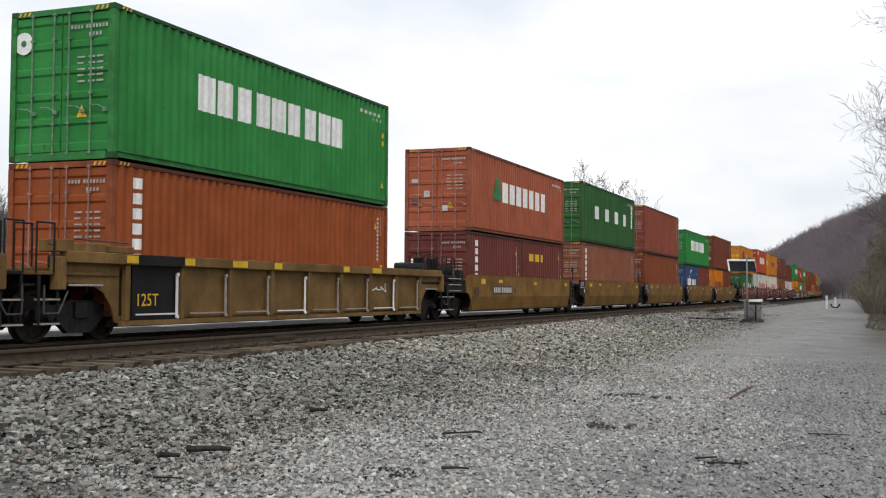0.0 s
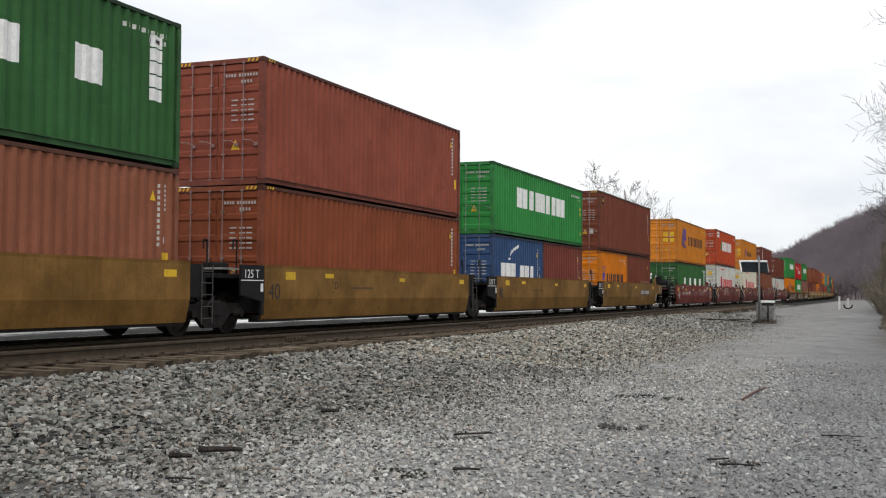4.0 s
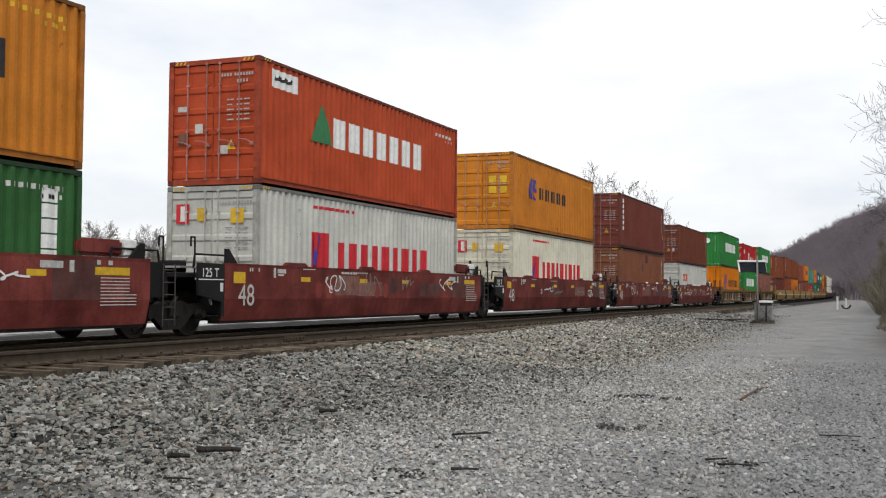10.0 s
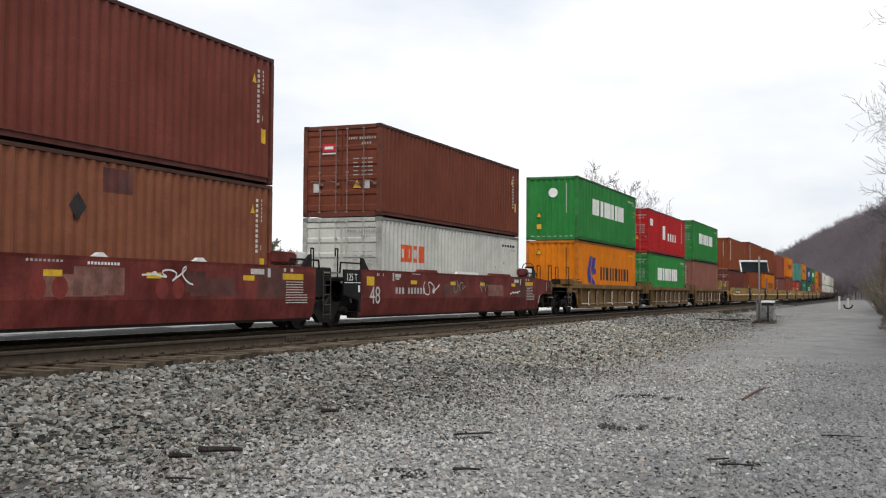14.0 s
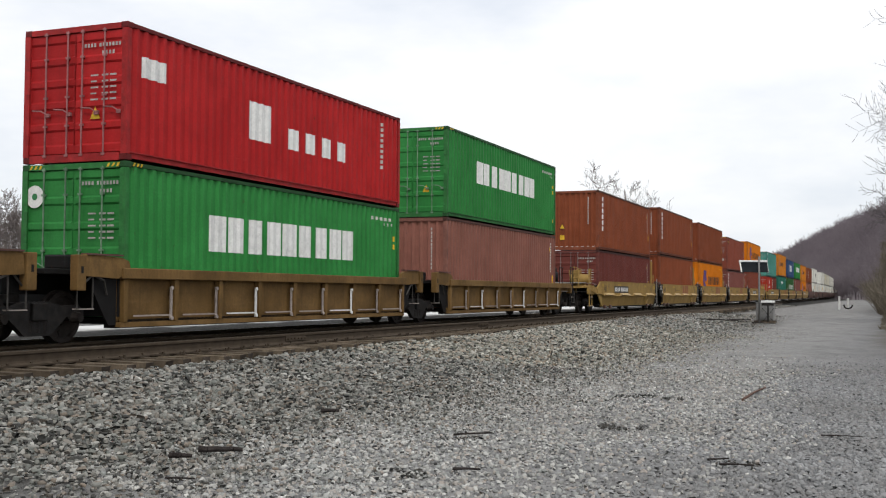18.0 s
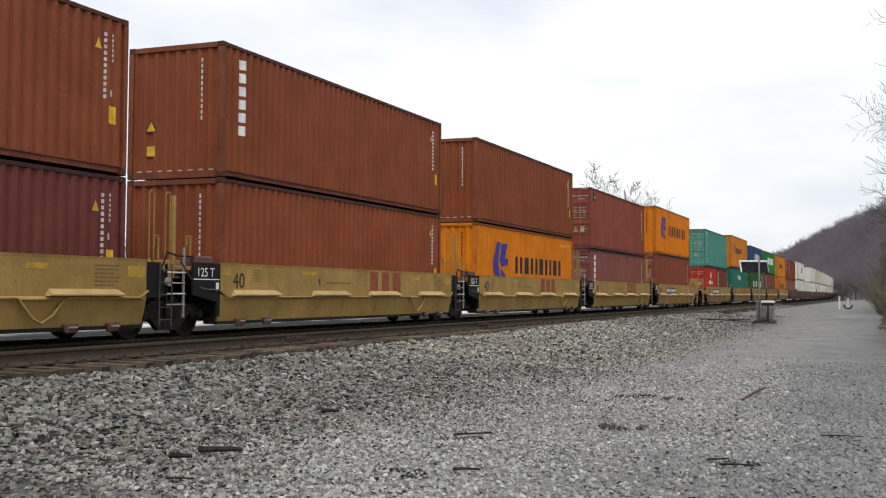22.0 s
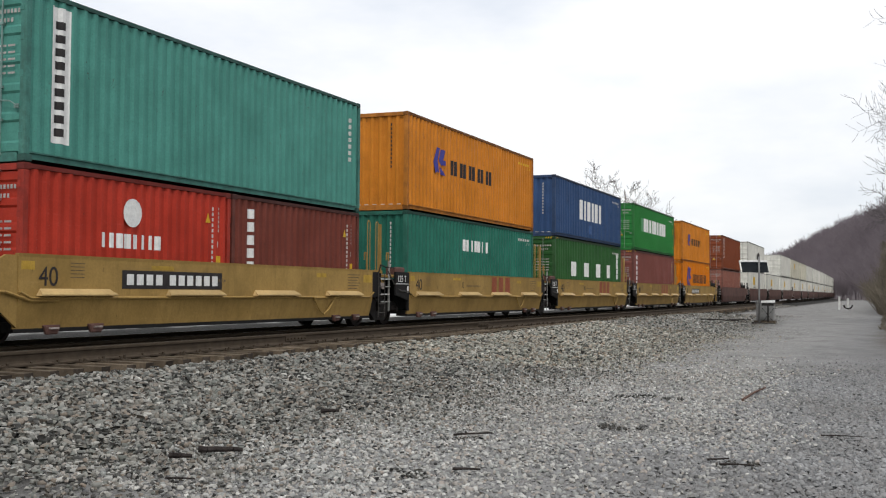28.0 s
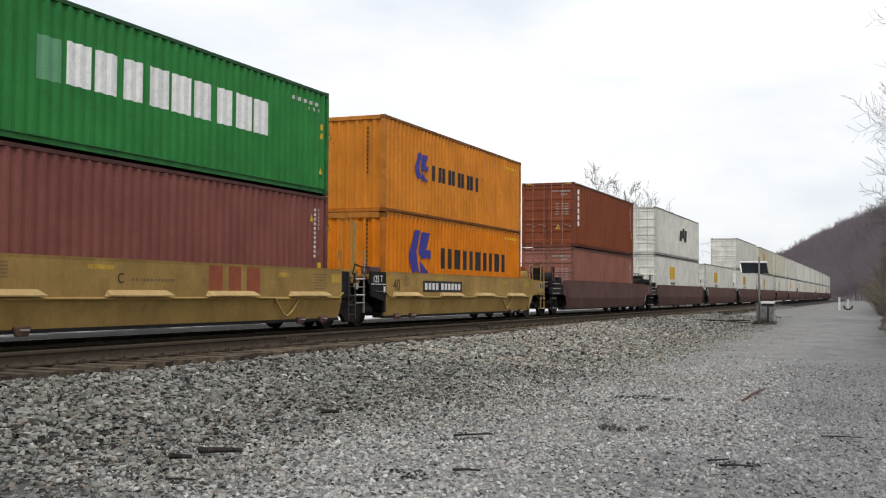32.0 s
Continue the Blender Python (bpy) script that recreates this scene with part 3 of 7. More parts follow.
def make_track():
    prof, stations = rail_profile(), [-60, -30, 0, 15, *range(25, 700, 15)]
    for side in (1, -1):
        bm = bmesh.new()
        rings = []
        for y in stations:
            rings.append([bm.verts.new((track_x(y) + side * 0.755 + x, y, RAIL_Z - 0.215 + z * 1.17)) for x, z in prof])
        n = len(prof)
        for a, b in zip(rings, rings[1:]):
            for i in range(n):
                bm.faces.new((a[i], a[(i + 1) % n], b[(i + 1) % n], b[i]))
        bmesh.ops.recalc_face_normals(bm, faces=bm.faces)
        rail = part("rail", bm, M_RAIL)
        tagged(rail, "rusty brown steel running rail on wooden ties", "rail", "rails of the track")
        bm = bmesh.new()
        for a, b in zip(stations, stations[1:]):
            v = [bm.verts.new((track_x(y) + side * 0.755 + x, y, RAIL_Z + 0.002)) for y in (a, b) for x in (-0.026, 0.026)]
            bm.faces.new((v[0], v[1], v[3], v[2]))
        part("running_surface", bm, M_RAILHEAD, rail, "polished steel top of the rail")
    # a third rail of the same ties, spiked down beside the running rail: the start of a turnout
    third = new("turnout_rail")
    tagged(third, "rusty brown steel turnout rail spiked to long wooden ties", "rail", "rails of the track")
    bm, rings, tops = bmesh.new(), [], []
    for y in [-60, -30, 0, 15, *range(25, 150, 8)]:
        x0 = track_x(y) + THIRD_D
        rings.append([bm.verts.new((x0 + x, y, RAIL_Z - 0.215 + z * 1.17)) for x, z in prof])
        tops.append((x0, y))
    n = len(prof)
    for a, b in zip(rings, rings[1:]):
        for i in range(n):
            bm.faces.new((a[i], a[(i + 1) % n], b[(i + 1) % n], b[i]))
    bmesh.ops.recalc_face_normals(bm, faces=bm.faces)
    part("rail_body", bm, M_RAIL, third)
    bm = bmesh.new()
    for (xa, ya), (xb, yb) in zip(tops, tops[1:]):
        v = [bm.verts.new(p) for p in ((xa - 0.026, ya, RAIL_Z + 0.002), (xa + 0.026, ya, RAIL_Z + 0.002), (xb - 0.026, yb, RAIL_Z + 0.002), (xb + 0.026, yb, RAIL_Z + 0.002))]
        bm.faces.new((v[0], v[1], v[3], v[2]))
    part("running_surface", bm, M_DULLHEAD, third, "dull grey top of the rail")
    for y in (21.6, 33.8):
        bm = bevelled(boxes((0.010, 0.034, -0.46, 0.46, -0.165, -0.055)), 0.006)
        for k in range(6):
            tube(bm, (0.03, -0.38 + 0.152 * k, -0.11), (0.065, -0.38 + 0.152 * k, -0.11), 0.02, n=6)
        j = part("joint_bar", bm, M_RAIL, third, "bolted rail joint bar")
        j.location = (track_x(y) + THIRD_D, y, RAIL_Z)
    rg = random.Random(5)
    tie_me = []
    for k in range(6):
        bm = box(bmesh.new(), -1.3, 3.04, -0.095, 0.095, -0.09, 0.09)
        bmesh.ops.subdivide_edges(bm, edges=[e for e in bm.edges if abs(e.verts[0].co.x - e.verts[1].co.x) > 1], cuts=8)
        for v in bm.verts:
            v.co += Vector((rg.uniform(-0.03, 0.03) if v.co.x > 2 or v.co.x < -1.2 else 0, rg.uniform(-0.012, 0.012), rg.uniform(-0.010, 0.006)))
        me = bpy.data.meshes.new("tie")
        bm.to_mesh(me)
        bm.free()
        me.materials.append(M_TIE)
        me.materials.append(M_TIE_END)
        for f in me.polygons:
            f.material_index = 1 if abs(f.normal.x) > 0.7 else 0
        tie_me.append(me)
    plate_me = bpy.data.meshes.new("tie_plate")
    bm = boxes((-0.18, 0.18, -0.095, 0.095, 0, 0.018), (-0.11, -0.08, -0.06, -0.03, 0.018, 0.05), (0.08, 0.11, 0.03, 0.06, 0.018, 0.05),
               (0.08, 0.11, -0.06, -0.03, 0.018, 0.06), (0.10, 0.135, 0.02, 0.055, 0.018, 0.075))
    bm.to_mesh(plate_me)
    bm.free()
    plate_me.materials.append(M_RAIL)
    y = -4.0
    for k in range(225):
        tie = new("tie", rg.choice(tie_me))
        tie.matrix_world = pose(track_x(y) + rg.uniform(-0.10, 0.07), y, TIE_TOP - 0.088, rg.uniform(-0.6, 0.6), 0, rg.uniform(-1.2, 1.2))
        tagged(tie, "weathered brown creosoted wooden railway tie", "railway tie", "ties of the track")
        if y < 70:
            for px in (0.755, -0.755, THIRD_D):
                p = new("tie_plate", plate_me)
                p.parent = tie
                p.location = (px, 0, 0.085)
        y += 0.525 + rg.uniform(-0.03, 0.03)


def make_access_road():
    """Pale packed-stone road on the far side of the line."""
    ys = [-120, -60, -20, 0, 20, 40, 60, 80, 110, 150, 200, 260, 330]
    bm = bmesh.new()
    rows = [[bm.verts.new((track_x(y) - d, y, 0.075 + 0.02 * (k % 2))) for k, d in enumerate((6.8, 8.5, 10.5, 13, 16.0))] for y in ys]
    for a, b in zip(rows, rows[1:]):
        for i in range(4):
            bm.faces.new((a[i], b[i], b[i + 1], a[i + 1]))
    ob = part("pavement", bm, material("pale_limestone_road", (0.56, 0.56, 0.545), 0.85, 0, 0.15, 0.4, (0.35, 0.34, 0.32), 0.5, grain=6, bump=0.3))
    tagged(ob, "pale packed limestone service road beyond the track", "road", kind="structure")


make_ground()
make_access_road()
make_track()

# ---- containers ----
# Container width, enlarged a little to fit the camera's view.
CW = 2.455
PITCH_C, DEPTH_C = 0.278, 0.050
MESHES = {}


def cached(key, build, mat):
    if key not in MESHES:
        bm = build()
        me = bpy.data.meshes.new(key[0])
        bm.to_mesh(me)
        bm.free()
        me.materials.append(mat)
        MESHES[key] = me
    return MESHES[key]


def fold(y):
    """How far the corrugated sheet lies back from its outer face, y metres along it."""
    u = (y % PITCH_C) / PITCH_C
    if u < 0.26:
        return 0.0
    if u < 0.46:
        return DEPTH_C * (u - 0.26) / 0.20
    if u < 0.80:
        return DEPTH_C
    return DEPTH_C * (1.0 - (u - 0.80) / 0.20)


def folds(y0, y1):
    out, k = {y0, y1}, int(y0 / PITCH_C) - 1
    while k * PITCH_C < y1:
        for u in (0.0, 0.26, 0.46, 0.80):
            y = (k + u) * PITCH_C
            if y0 < y < y1:
                out.add(y)
        k += 1
    return sorted(out)


def sheet(y0, y1, z0, z1, x):
    """Corrugated side sheet that faces +x, its outer folds at x."""
    bm, prev = bmesh.new(), None
    for y in folds(y0, y1):
        pair = [bm.verts.new((x - fold(y), y, z)) for z in (z0, z1)]
        if prev:
            bm.faces.new((prev[0], pair[0], pair[1], prev[1]))
        prev = pair
    return bm


def patch(bm, y0, y1, z0, z1, x, slant=0.0, wavy=True, off=0.004):
    """A painted plain shape on a side, which follows the folds."""
    prev = None
    ys = folds(y0, y1) if wavy else [y0, y1]
    for y in ys:
        k = slant * (z1 - z0)
        lo = bm.verts.new((x + off - (fold(y) if wavy else 0), y - k / 2, z0))
        hi = bm.verts.new((x + off - (fold(y) if wavy else 0), y + k / 2, z1))
        if prev:
            bm.faces.new((prev[0], lo, hi, prev[1]))
        prev = (lo, hi)
    return bm


def shape(bm, pts, x, off=0.006):
    bm.faces.new([bm.verts.new((x + off, y, z)) for y, z in pts])
    return bm


def turned(bm, m):
    bmesh.ops.transform(bm, matrix=m, verts=bm.verts)
    return bm


def frame_mesh(L, H):
    h, w, p = L / 2, CW / 2, 0.11
    bm = bmesh.new()
    for sx in (1, -1):
        xo, xi = sx * w, sx * (w - 0.07)
        box(bm, *sorted((sx * (w - 0.035), xi)), -h + p, h - p, 0.045, 0.17)
        box(bm, *sorted((xo, xi)), -h + p, h - p, 0.145, 0.17)
        for sy in (1, -1):
            c, d = sorted((sy * h, sy * (h - p)))
            e, f = sorted((sx * w, sx * (w - 0.13)))
            box(bm, e, f, c, d, 0.118, H - 0.118)
    for sy in (1, -1):
        c, d = sorted((sy * h, sy * (h - 0.1)))
        box(bm, -w + 0.16, w - 0.16, c, d, H - 0.12, H - 0.012)
        box(bm, -w + 0.16, w - 0.16, c, d, 0.0, 0.15)
    return bm


def rail_mesh(L, H):
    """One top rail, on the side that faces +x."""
    w, h = CW / 2, L / 2
    return boxes((w - 0.07, w, -h + 0.11, h - 0.11, H - 0.085, H - 0.012))


def casting_mesh():
    bm = box(bmesh.new(), -0.081, 0.081, -0.089, 0.089, -0.059, 0.059)
    bevelled(bm, 0.012)
    return bm


def roof_mesh(L, H):
    bm, prev = bmesh.new(), None
    y0, y1, w = -L / 2 + 0.1, L / 2 - 0.1, CW / 2 - 0.05
    for y in folds(y0, y1):
        pair = [bm.verts.new((x, y, H - 0.02 - 0.5 * fold(y))) for x in (-w, w)]
        if prev:
            bm.faces.new((prev[0], prev[1], pair[1], pair[0]))
        prev = pair
    return bm


def door_mesh(H):
    """One door leaf, -0.56 to 0.56 wide, facing -y, with pressed panels."""
    bm = bmesh.new()
    z0, z1, n = 0.17, H - 0.14, 5
    zs = [(z0, 0), (z0 + 0.09, 0)]
    step = (z1 - z0 - 0.18) / n
    for i in range(n):
        b = z0 + 0.09 + i * step
        zs += [(b + 0.05, 0), (b + 0.09, 0.03), (b + step - 0.09, 0.03), (b + step - 0.05, 0)]
    zs += [(z1, 0)]
    xs = [-0.565, -0.5, 0.5, 0.565]
    grid = [[bm.verts.new((x, d if 0 < i < 3 else 0, z)) for i, x in enumerate(xs)] for z, d in zs]
    grid2 = grid
    for a, b in zip(grid2, grid2[1:]):
        for i in range(3):
            bm.faces.new((a[i], a[i + 1], b[i + 1], b[i]))
    box(bm, -0.565, 0.565, 0.034, 0.06, z0, z1)
    return bm


def rod_mesh(H):
    bm = tube(bmesh.new(), (0, -0.03, 0.1), (0, -0.03, H - 0.08), 0.017, n=6)
    for z in (0.13, 0.7, 1.25, H - 0.6, H - 0.12):
        box(bm, -0.04, 0.04, -0.048, 0.0, z - 0.02, z + 0.02)
    return bm


def handle_mesh():
    bm = bmesh.new()
    tube(bm, (0, -0.05, 0.92), (0.22, -0.055, 0.90), 0.014)
    tube(bm, (0.22, -0.055, 0.90), (0.36, -0.05, 0.82), 0.012)
    box(bm, 0.3, 0.4, -0.05, 0.0, 0.78, 0.85)
    return bm


def end_wall(H, x=None):
    bm = sheet(-CW / 2 + 0.13, CW / 2 - 0.13, 0.15, H - 0.12, 0)
    return turned(bm, Matrix.Rotation(radians(-90), 4, "Z"))


def container(L, H, mat, label, doors=True, domestic=False, detail=2):
    root = new("shipping_container")
    root.empty_display_size = 0.5
    tagged(root, label, "shipping container", "containers on the train")
    key = (round(L, 2), round(H, 2), mat.name)
    w, h = CW / 2, L / 2
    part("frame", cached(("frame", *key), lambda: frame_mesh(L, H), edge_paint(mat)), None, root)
    for s in (1, -1):
        if domestic:
            side = lambda: domestic_side(L, H)
        else:
            side = lambda: sheet(-h + 0.11, h - 0.11, 0.17, H - 0.09, w - 0.006)
        p = part("side_panel", cached(("side_panel", domestic, *key), side, mat), None, root)
        p.matrix_basis = pose(0, 0, 0, 0, 0, 0 if s == 1 else 180)
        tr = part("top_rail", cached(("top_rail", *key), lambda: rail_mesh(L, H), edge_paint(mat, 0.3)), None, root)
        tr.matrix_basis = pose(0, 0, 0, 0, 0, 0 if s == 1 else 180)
    part("roof", cached(("roof", *key), lambda: roof_mesh(L, H), mat), None, root)
    part("underframe", cached(("underframe", *key), lambda: boxes((-w + 0.07, w - 0.07, -h + 0.1, h - 0.1, 0.06, 0.16)), M_GRIME), None, root)
    if detail > 1:
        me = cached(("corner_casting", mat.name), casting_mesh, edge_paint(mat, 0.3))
        for sx in (1, -1):
            for sy in (1, -1):
                for z in (0.059, H - 0.059):
                    c = part("corner_casting", me, None, root)
                    c.location = (sx * (w - 0.079), sy * (h - 0.087), z)
    far = part("front_wall", cached(("front_wall", *key), lambda: end_wall(H), mat), None, root)
    if doors:
        far.matrix_basis = pose(0, h - 0.03, 0, 0, 0, 180)
        for sx in (1, -1):
            d = part("door", cached(("door", *key), lambda: door_mesh(H), mat), None, root)
            d.matrix_basis = pose(sx * 0.575, -h + 0.03, 0, 0, 0, 0)
            if detail > 1:
                for k in (0.12, -0.40):
                    r = part("lock_rod", cached(("lock_rod", *key), lambda: rod_mesh(H), rod_paint(mat)), None, d)
                    r.location = (k * sx, 0, 0)
                for k in (-0.40, 0.12) if sx > 0 else (-0.12, 0.40):
                    hd = part("door_handle", cached(("door_handle", mat.name), handle_mesh, rod_paint(mat)), None, d)
                    hd.matrix_basis = pose(k if sx > 0 else k - 0.3, 0, 0.1)
                for z in (0.42, 0.95, H * 0.5, H - 0.85, H - 0.35):
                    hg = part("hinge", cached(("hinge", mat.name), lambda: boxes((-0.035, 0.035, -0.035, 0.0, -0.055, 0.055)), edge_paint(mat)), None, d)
                    hg.location = (0.555 * sx, 0, z)
    else:
        far.matrix_basis = pose(0, -h + 0.03, 0)
        p = part("door_end", cached(("door_end", *key), lambda: boxes((-w + 0.13, w - 0.13, h - 0.06, h - 0.02, 0.15, H - 0.12)), mat), None, root)
    root["half"], root["doors"], root["label_text"] = h, doors, label
    return root


def domestic_side(L, H):
    """Flat plated side with upright seams, one pressed sheet."""
    h, w = L / 2, CW / 2
    line, y = [(-h + 0.11, 0.0)], -h + 0.6
    while y < h - 0.3:
        line += [(y - 0.055, 0.0), (y - 0.045, 0.013), (y + 0.045, 0.013), (y + 0.055, 0.0)]
        y += 0.6
    line.append((h - 0.11, 0.0))
    bm, prev = bmesh.new(), None
    for y, d in line:
        pair = [bm.verts.new((w - 0.021 + d, y, z)) for z in (0.17, H - 0.09)]
        if prev:
            bm.faces.new((prev[0], pair[0], pair[1], prev[1]))
        prev = pair
    return bm


# markings: plain shapes on the side, metres from the near end and from the bottom
def mark(c, name, mat, rects, label="", wavy=True):
    h = c["half"]
    if name == "stencil_mark" or len(rects) == 1:
        bm = bmesh.new()
        for r in rects:
            patch(bm, r[0] - h, r[1] - h, r[2], r[3], CW / 2 - 0.006, r[4] if len(r) > 4 else 0, wavy)
        p = part(name, bm, mat, c, label)
        if name == "stencil_mark":
            tagged(p, kind="stuff")
        return p
    for r in rects:
        part(name, patch(bmesh.new(), r[0] - h, r[1] - h, r[2], r[3], CW / 2 - 0.006, r[4] if len(r) > 4 else 0, wavy), mat, c, label)


def word(y0, y1, z0, z1, n, solid=0.8, kinds=""):
    """n plain blocks in a row, as wide as the word."""
    out, step = [], (y1 - y0) / n
    for i in range(n):
        out.append((y0 + i * step, y0 + (i + solid) * step, z0, z1))
    return out


def striped(y0, y1, z0, z1, n, solid=0.8):
    """Heavy plain blocks, one for each character of the marking."""
    return word(y0, y1, z0, z1, n, solid)


def stems(y0, y1, z0, z1, n, solid=0.7):
    """Lighter plain blocks."""
    return word(y0, y1, z0, z1, n, solid * 0.85)


def small_marks(c, H, end_marks=True, mat=None):
    """Small stencilled codes near the far end and on the doors, as bars."""
    L = 2 * c["half"]
    rects = [(L - 1.75 + 0.14 * i, L - 1.75 + 0.14 * i + 0.07, H - 0.42, H - 0.33) for i in range(10)]
    rects += [(L - 0.95 + 0.13 * i, L - 0.95 + 0.13 * i + 0.06, H - 0.56, H - 0.48) for i in range(4)]
    mark(c, "stencil_mark", mat or M_STENCIL, rects)


def upright_code(c, H, y, z0, z1, n=7, mat=None, w=0.085):
    step = (z1 - z0) / n
    mark(c, "stencil_mark", mat or M_STENCIL, [(y, y + w, z0 + i * step, z0 + (i + 0.62) * step) for i in range(n)])


def plain_end(h, pts):
    bm = bmesh.new()
    bm.faces.new([bm.verts.new((x, -h + 0.022, z)) for x, z in pts])
    return bm


def end_marks(c, H, logo=None, sign=True):
    """Code bars and a warning triangle on the near end."""
    h = c["half"]
    bm = bmesh.new()

    def bar(x0, x1, z0, z1):
        bm.faces.new([bm.verts.new(p) for p in ((x0, -h + 0.024, z0), (x1, -h + 0.024, z0), (x1, -h + 0.024, z1), (x0, -h + 0.024, z1))])

    if not c["doors"]:                            # corrugated end: one upright code and a small triangle
        m = M_MARK_BLACK if "orange corr" in c["label_text"] else M_STENCIL
        for i in range(11):
            bar(0.66, 0.705, H - 0.42 - i * 0.125, H - 0.335 - i * 0.125)
        tagged(part("stencil_mark", bm, m, c), kind="stuff")
        # Row of pale dashes along the foot of the end wall.
        bm = bmesh.new()
        for i in range(8):
            a = -0.98 + i * 0.265
            bar(a, a + 0.13, 0.155, 0.178)
        tagged(part("scraped_edge", bm, M_STENCIL, c), kind="stuff")
        x, z = -0.62, (H - 0.62 if "orange corr" in c["label_text"] else 1.05)
        part("sign_rim", plain_end(h, ((x - 0.15, z - 0.02), (x + 0.15, z - 0.02), (x, z + 0.26))), M_MARK_BLACK, c)
        part("warning_sign", plain_end(h - 0.002 + 0.006, ((x - 0.12, z), (x + 0.12, z), (x, z + 0.21))), M_MARK_YELLOW, c, "small yellow triangle")
        if "orange corr" not in c["label_text"]:
            if logo:
                part("round_emblem", plain_end(h, [(0.05 + 0.22 * math.cos(k * math.pi / 8), H - 0.75 + 0.22 * math.sin(k * math.pi / 8)) for k in range(16)]), logo, c, "round white emblem")
            part("yellow_label", plain_end(h, ((x - 0.11, z - 0.55), (x + 0.11, z - 0.55), (x + 0.11, z - 0.33), (x - 0.11, z - 0.33))), M_MARK_YELLOW, c)
        return
    for i in range(11):
        bar(0.2 + i * 0.075 + 0.05 * (i > 3), 0.248 + i * 0.075 + 0.05 * (i > 3), H - 0.43, H - 0.36)
    for i in range(4):
        bar(0.62 + i * 0.08, 0.665 + i * 0.08, H - 0.58, H - 0.51)
    for k in range(5):
        bar(0.36, 0.54 - 0.04 * (k % 2), H - 0.985 - k * 0.115, H - 0.955 - k * 0.115)
        for i in range(2):
            bar(0.62 + i * 0.19, 0.77 + i * 0.19, H - 0.99 - k * 0.115, H - 0.955 - k * 0.115)
    tagged(part("stencil_mark", bm, M_WORN_STENCIL, c), kind="stuff")
    if H > 2.7:                                   # slanted yellow stripes of a tall container
        for sx in (1, -1):
            bm = bmesh.new()
            for i in range(3):
                a = sx * (CW / 2 - 0.2 - 0.11 * i)
                bm.faces.new([bm.verts.new(p) for p in ((a - 0.02, -h - 0.003, H - 0.10), (a + 0.03, -h - 0.003, H - 0.10), (a + 0.07, -h - 0.003, H - 0.03), (a + 0.02, -h - 0.003, H - 0.03))])
            tagged(part("height_stripe", bm, M_MARK_YELLOW, c), kind="stuff")
        bm = bmesh.new()
        for i in range(3):
            a = -h + 0.2 + 0.11 * i
            bm.faces.new([bm.verts.new(p) for p in ((CW / 2 + 0.003, a, H - 0.085), (CW / 2 + 0.003, a + 0.05, H - 0.085), (CW / 2 + 0.003, a + 0.09, H - 0.02), (CW / 2 + 0.003, a + 0.04, H - 0.02))])
        tagged(part("height_stripe", bm, M_MARK_YELLOW, c), kind="stuff")
    if sign:
        bm = bmesh.new()
        x, z, s = 0.48, 0.80, 0.12
        bm.faces.new([bm.verts.new(p) for p in ((x - s, -h + 0.022, z), (x + s, -h + 0.022, z), (x, -h + 0.022, z + 2 * s))])
        part("warning_sign", bm, M_MARK_YELLOW, c, "yellow warning triangle")
    if logo:
        bm = bmesh.new()
        cx, cz, r = -0.93, H - 0.62, 0.22
        vs = [bm.verts.new((cx + math.cos(a) * r, -h + 0.022, cz + math.sin(a) * r)) for a in [i * math.pi / 8 for i in range(16)]]
        bm.faces.new(vs)
        part("round_emblem", bm, logo, c, "round white emblem")
        bm = bmesh.new()
        bm.faces.new([bm.verts.new((cx + math.cos(a) * r * 0.3, -h + 0.018, cz + math.sin(a) * r * 0.3)) for a in [i * math.pi / 8 for i in range(16)]])
        part("emblem_core", bm, M_STENCIL if logo is None else M_MARK_GREEN, c)


def end_plates(c, plates):
    """Small plates and labels on the doors: x0, x1, z0, z1, material."""
    h = c["half"]
    for k, (x0, x1, z0, z1, m) in enumerate(plates):
        bm = bmesh.new()
        y = -h + 0.02 - 0.003 * (k % 2)
        bm.faces.new([bm.verts.new(p) for p in ((x0, y, z0), (x1, y, z0), (x1, y, z1), (x0, y, z1))])
        part("door_plate", bm, m, c)


# Nominal sizes; all but FT53 enlarged under one percent to fit the camera's view.
STD, HC, FT40, FT20, FT53 = 2.60, 2.912, 12.23, 6.07, 16.15


def box_evergreen(H=HC, mat=None, patchy=False, doors=True):
    c = container(FT40, H, mat or GREEN, "bright green corrugated steel container with big white block marking" if H > 2.7
                  else "green corrugated steel container, standard height, with white block marking", doors)
    zc = H * 0.585
    mark(c, "name_marking", M_MARK_WHITE, striped(2.75, 9.55, zc - 0.38, zc + 0.38, 9), "white block shapes in a row")
    if patchy:
        mark(c, "touch_up_patch", M_TOUCHUP, [(2.0, 2.65, zc - 0.4, zc + 0.35)], "pale green repainted patch")
    small_marks(c, H)
    upright_code(c, H, FT40 - 0.34, H - 1.2, H - 0.75, 2, M_MARK_YELLOW, 0.05)
    part("warning_sign", shape(bmesh.new(), [(FT40 - 0.5 - c["half"], 0.5), (FT40 - 0.32 - c["half"], 0.5), (FT40 - 0.41 - c["half"], 0.68)], CW / 2 - 0.006), M_MARK_YELLOW, c, "small yellow triangle")
    end_marks(c, H, M_MARK_WHITE)
    return c


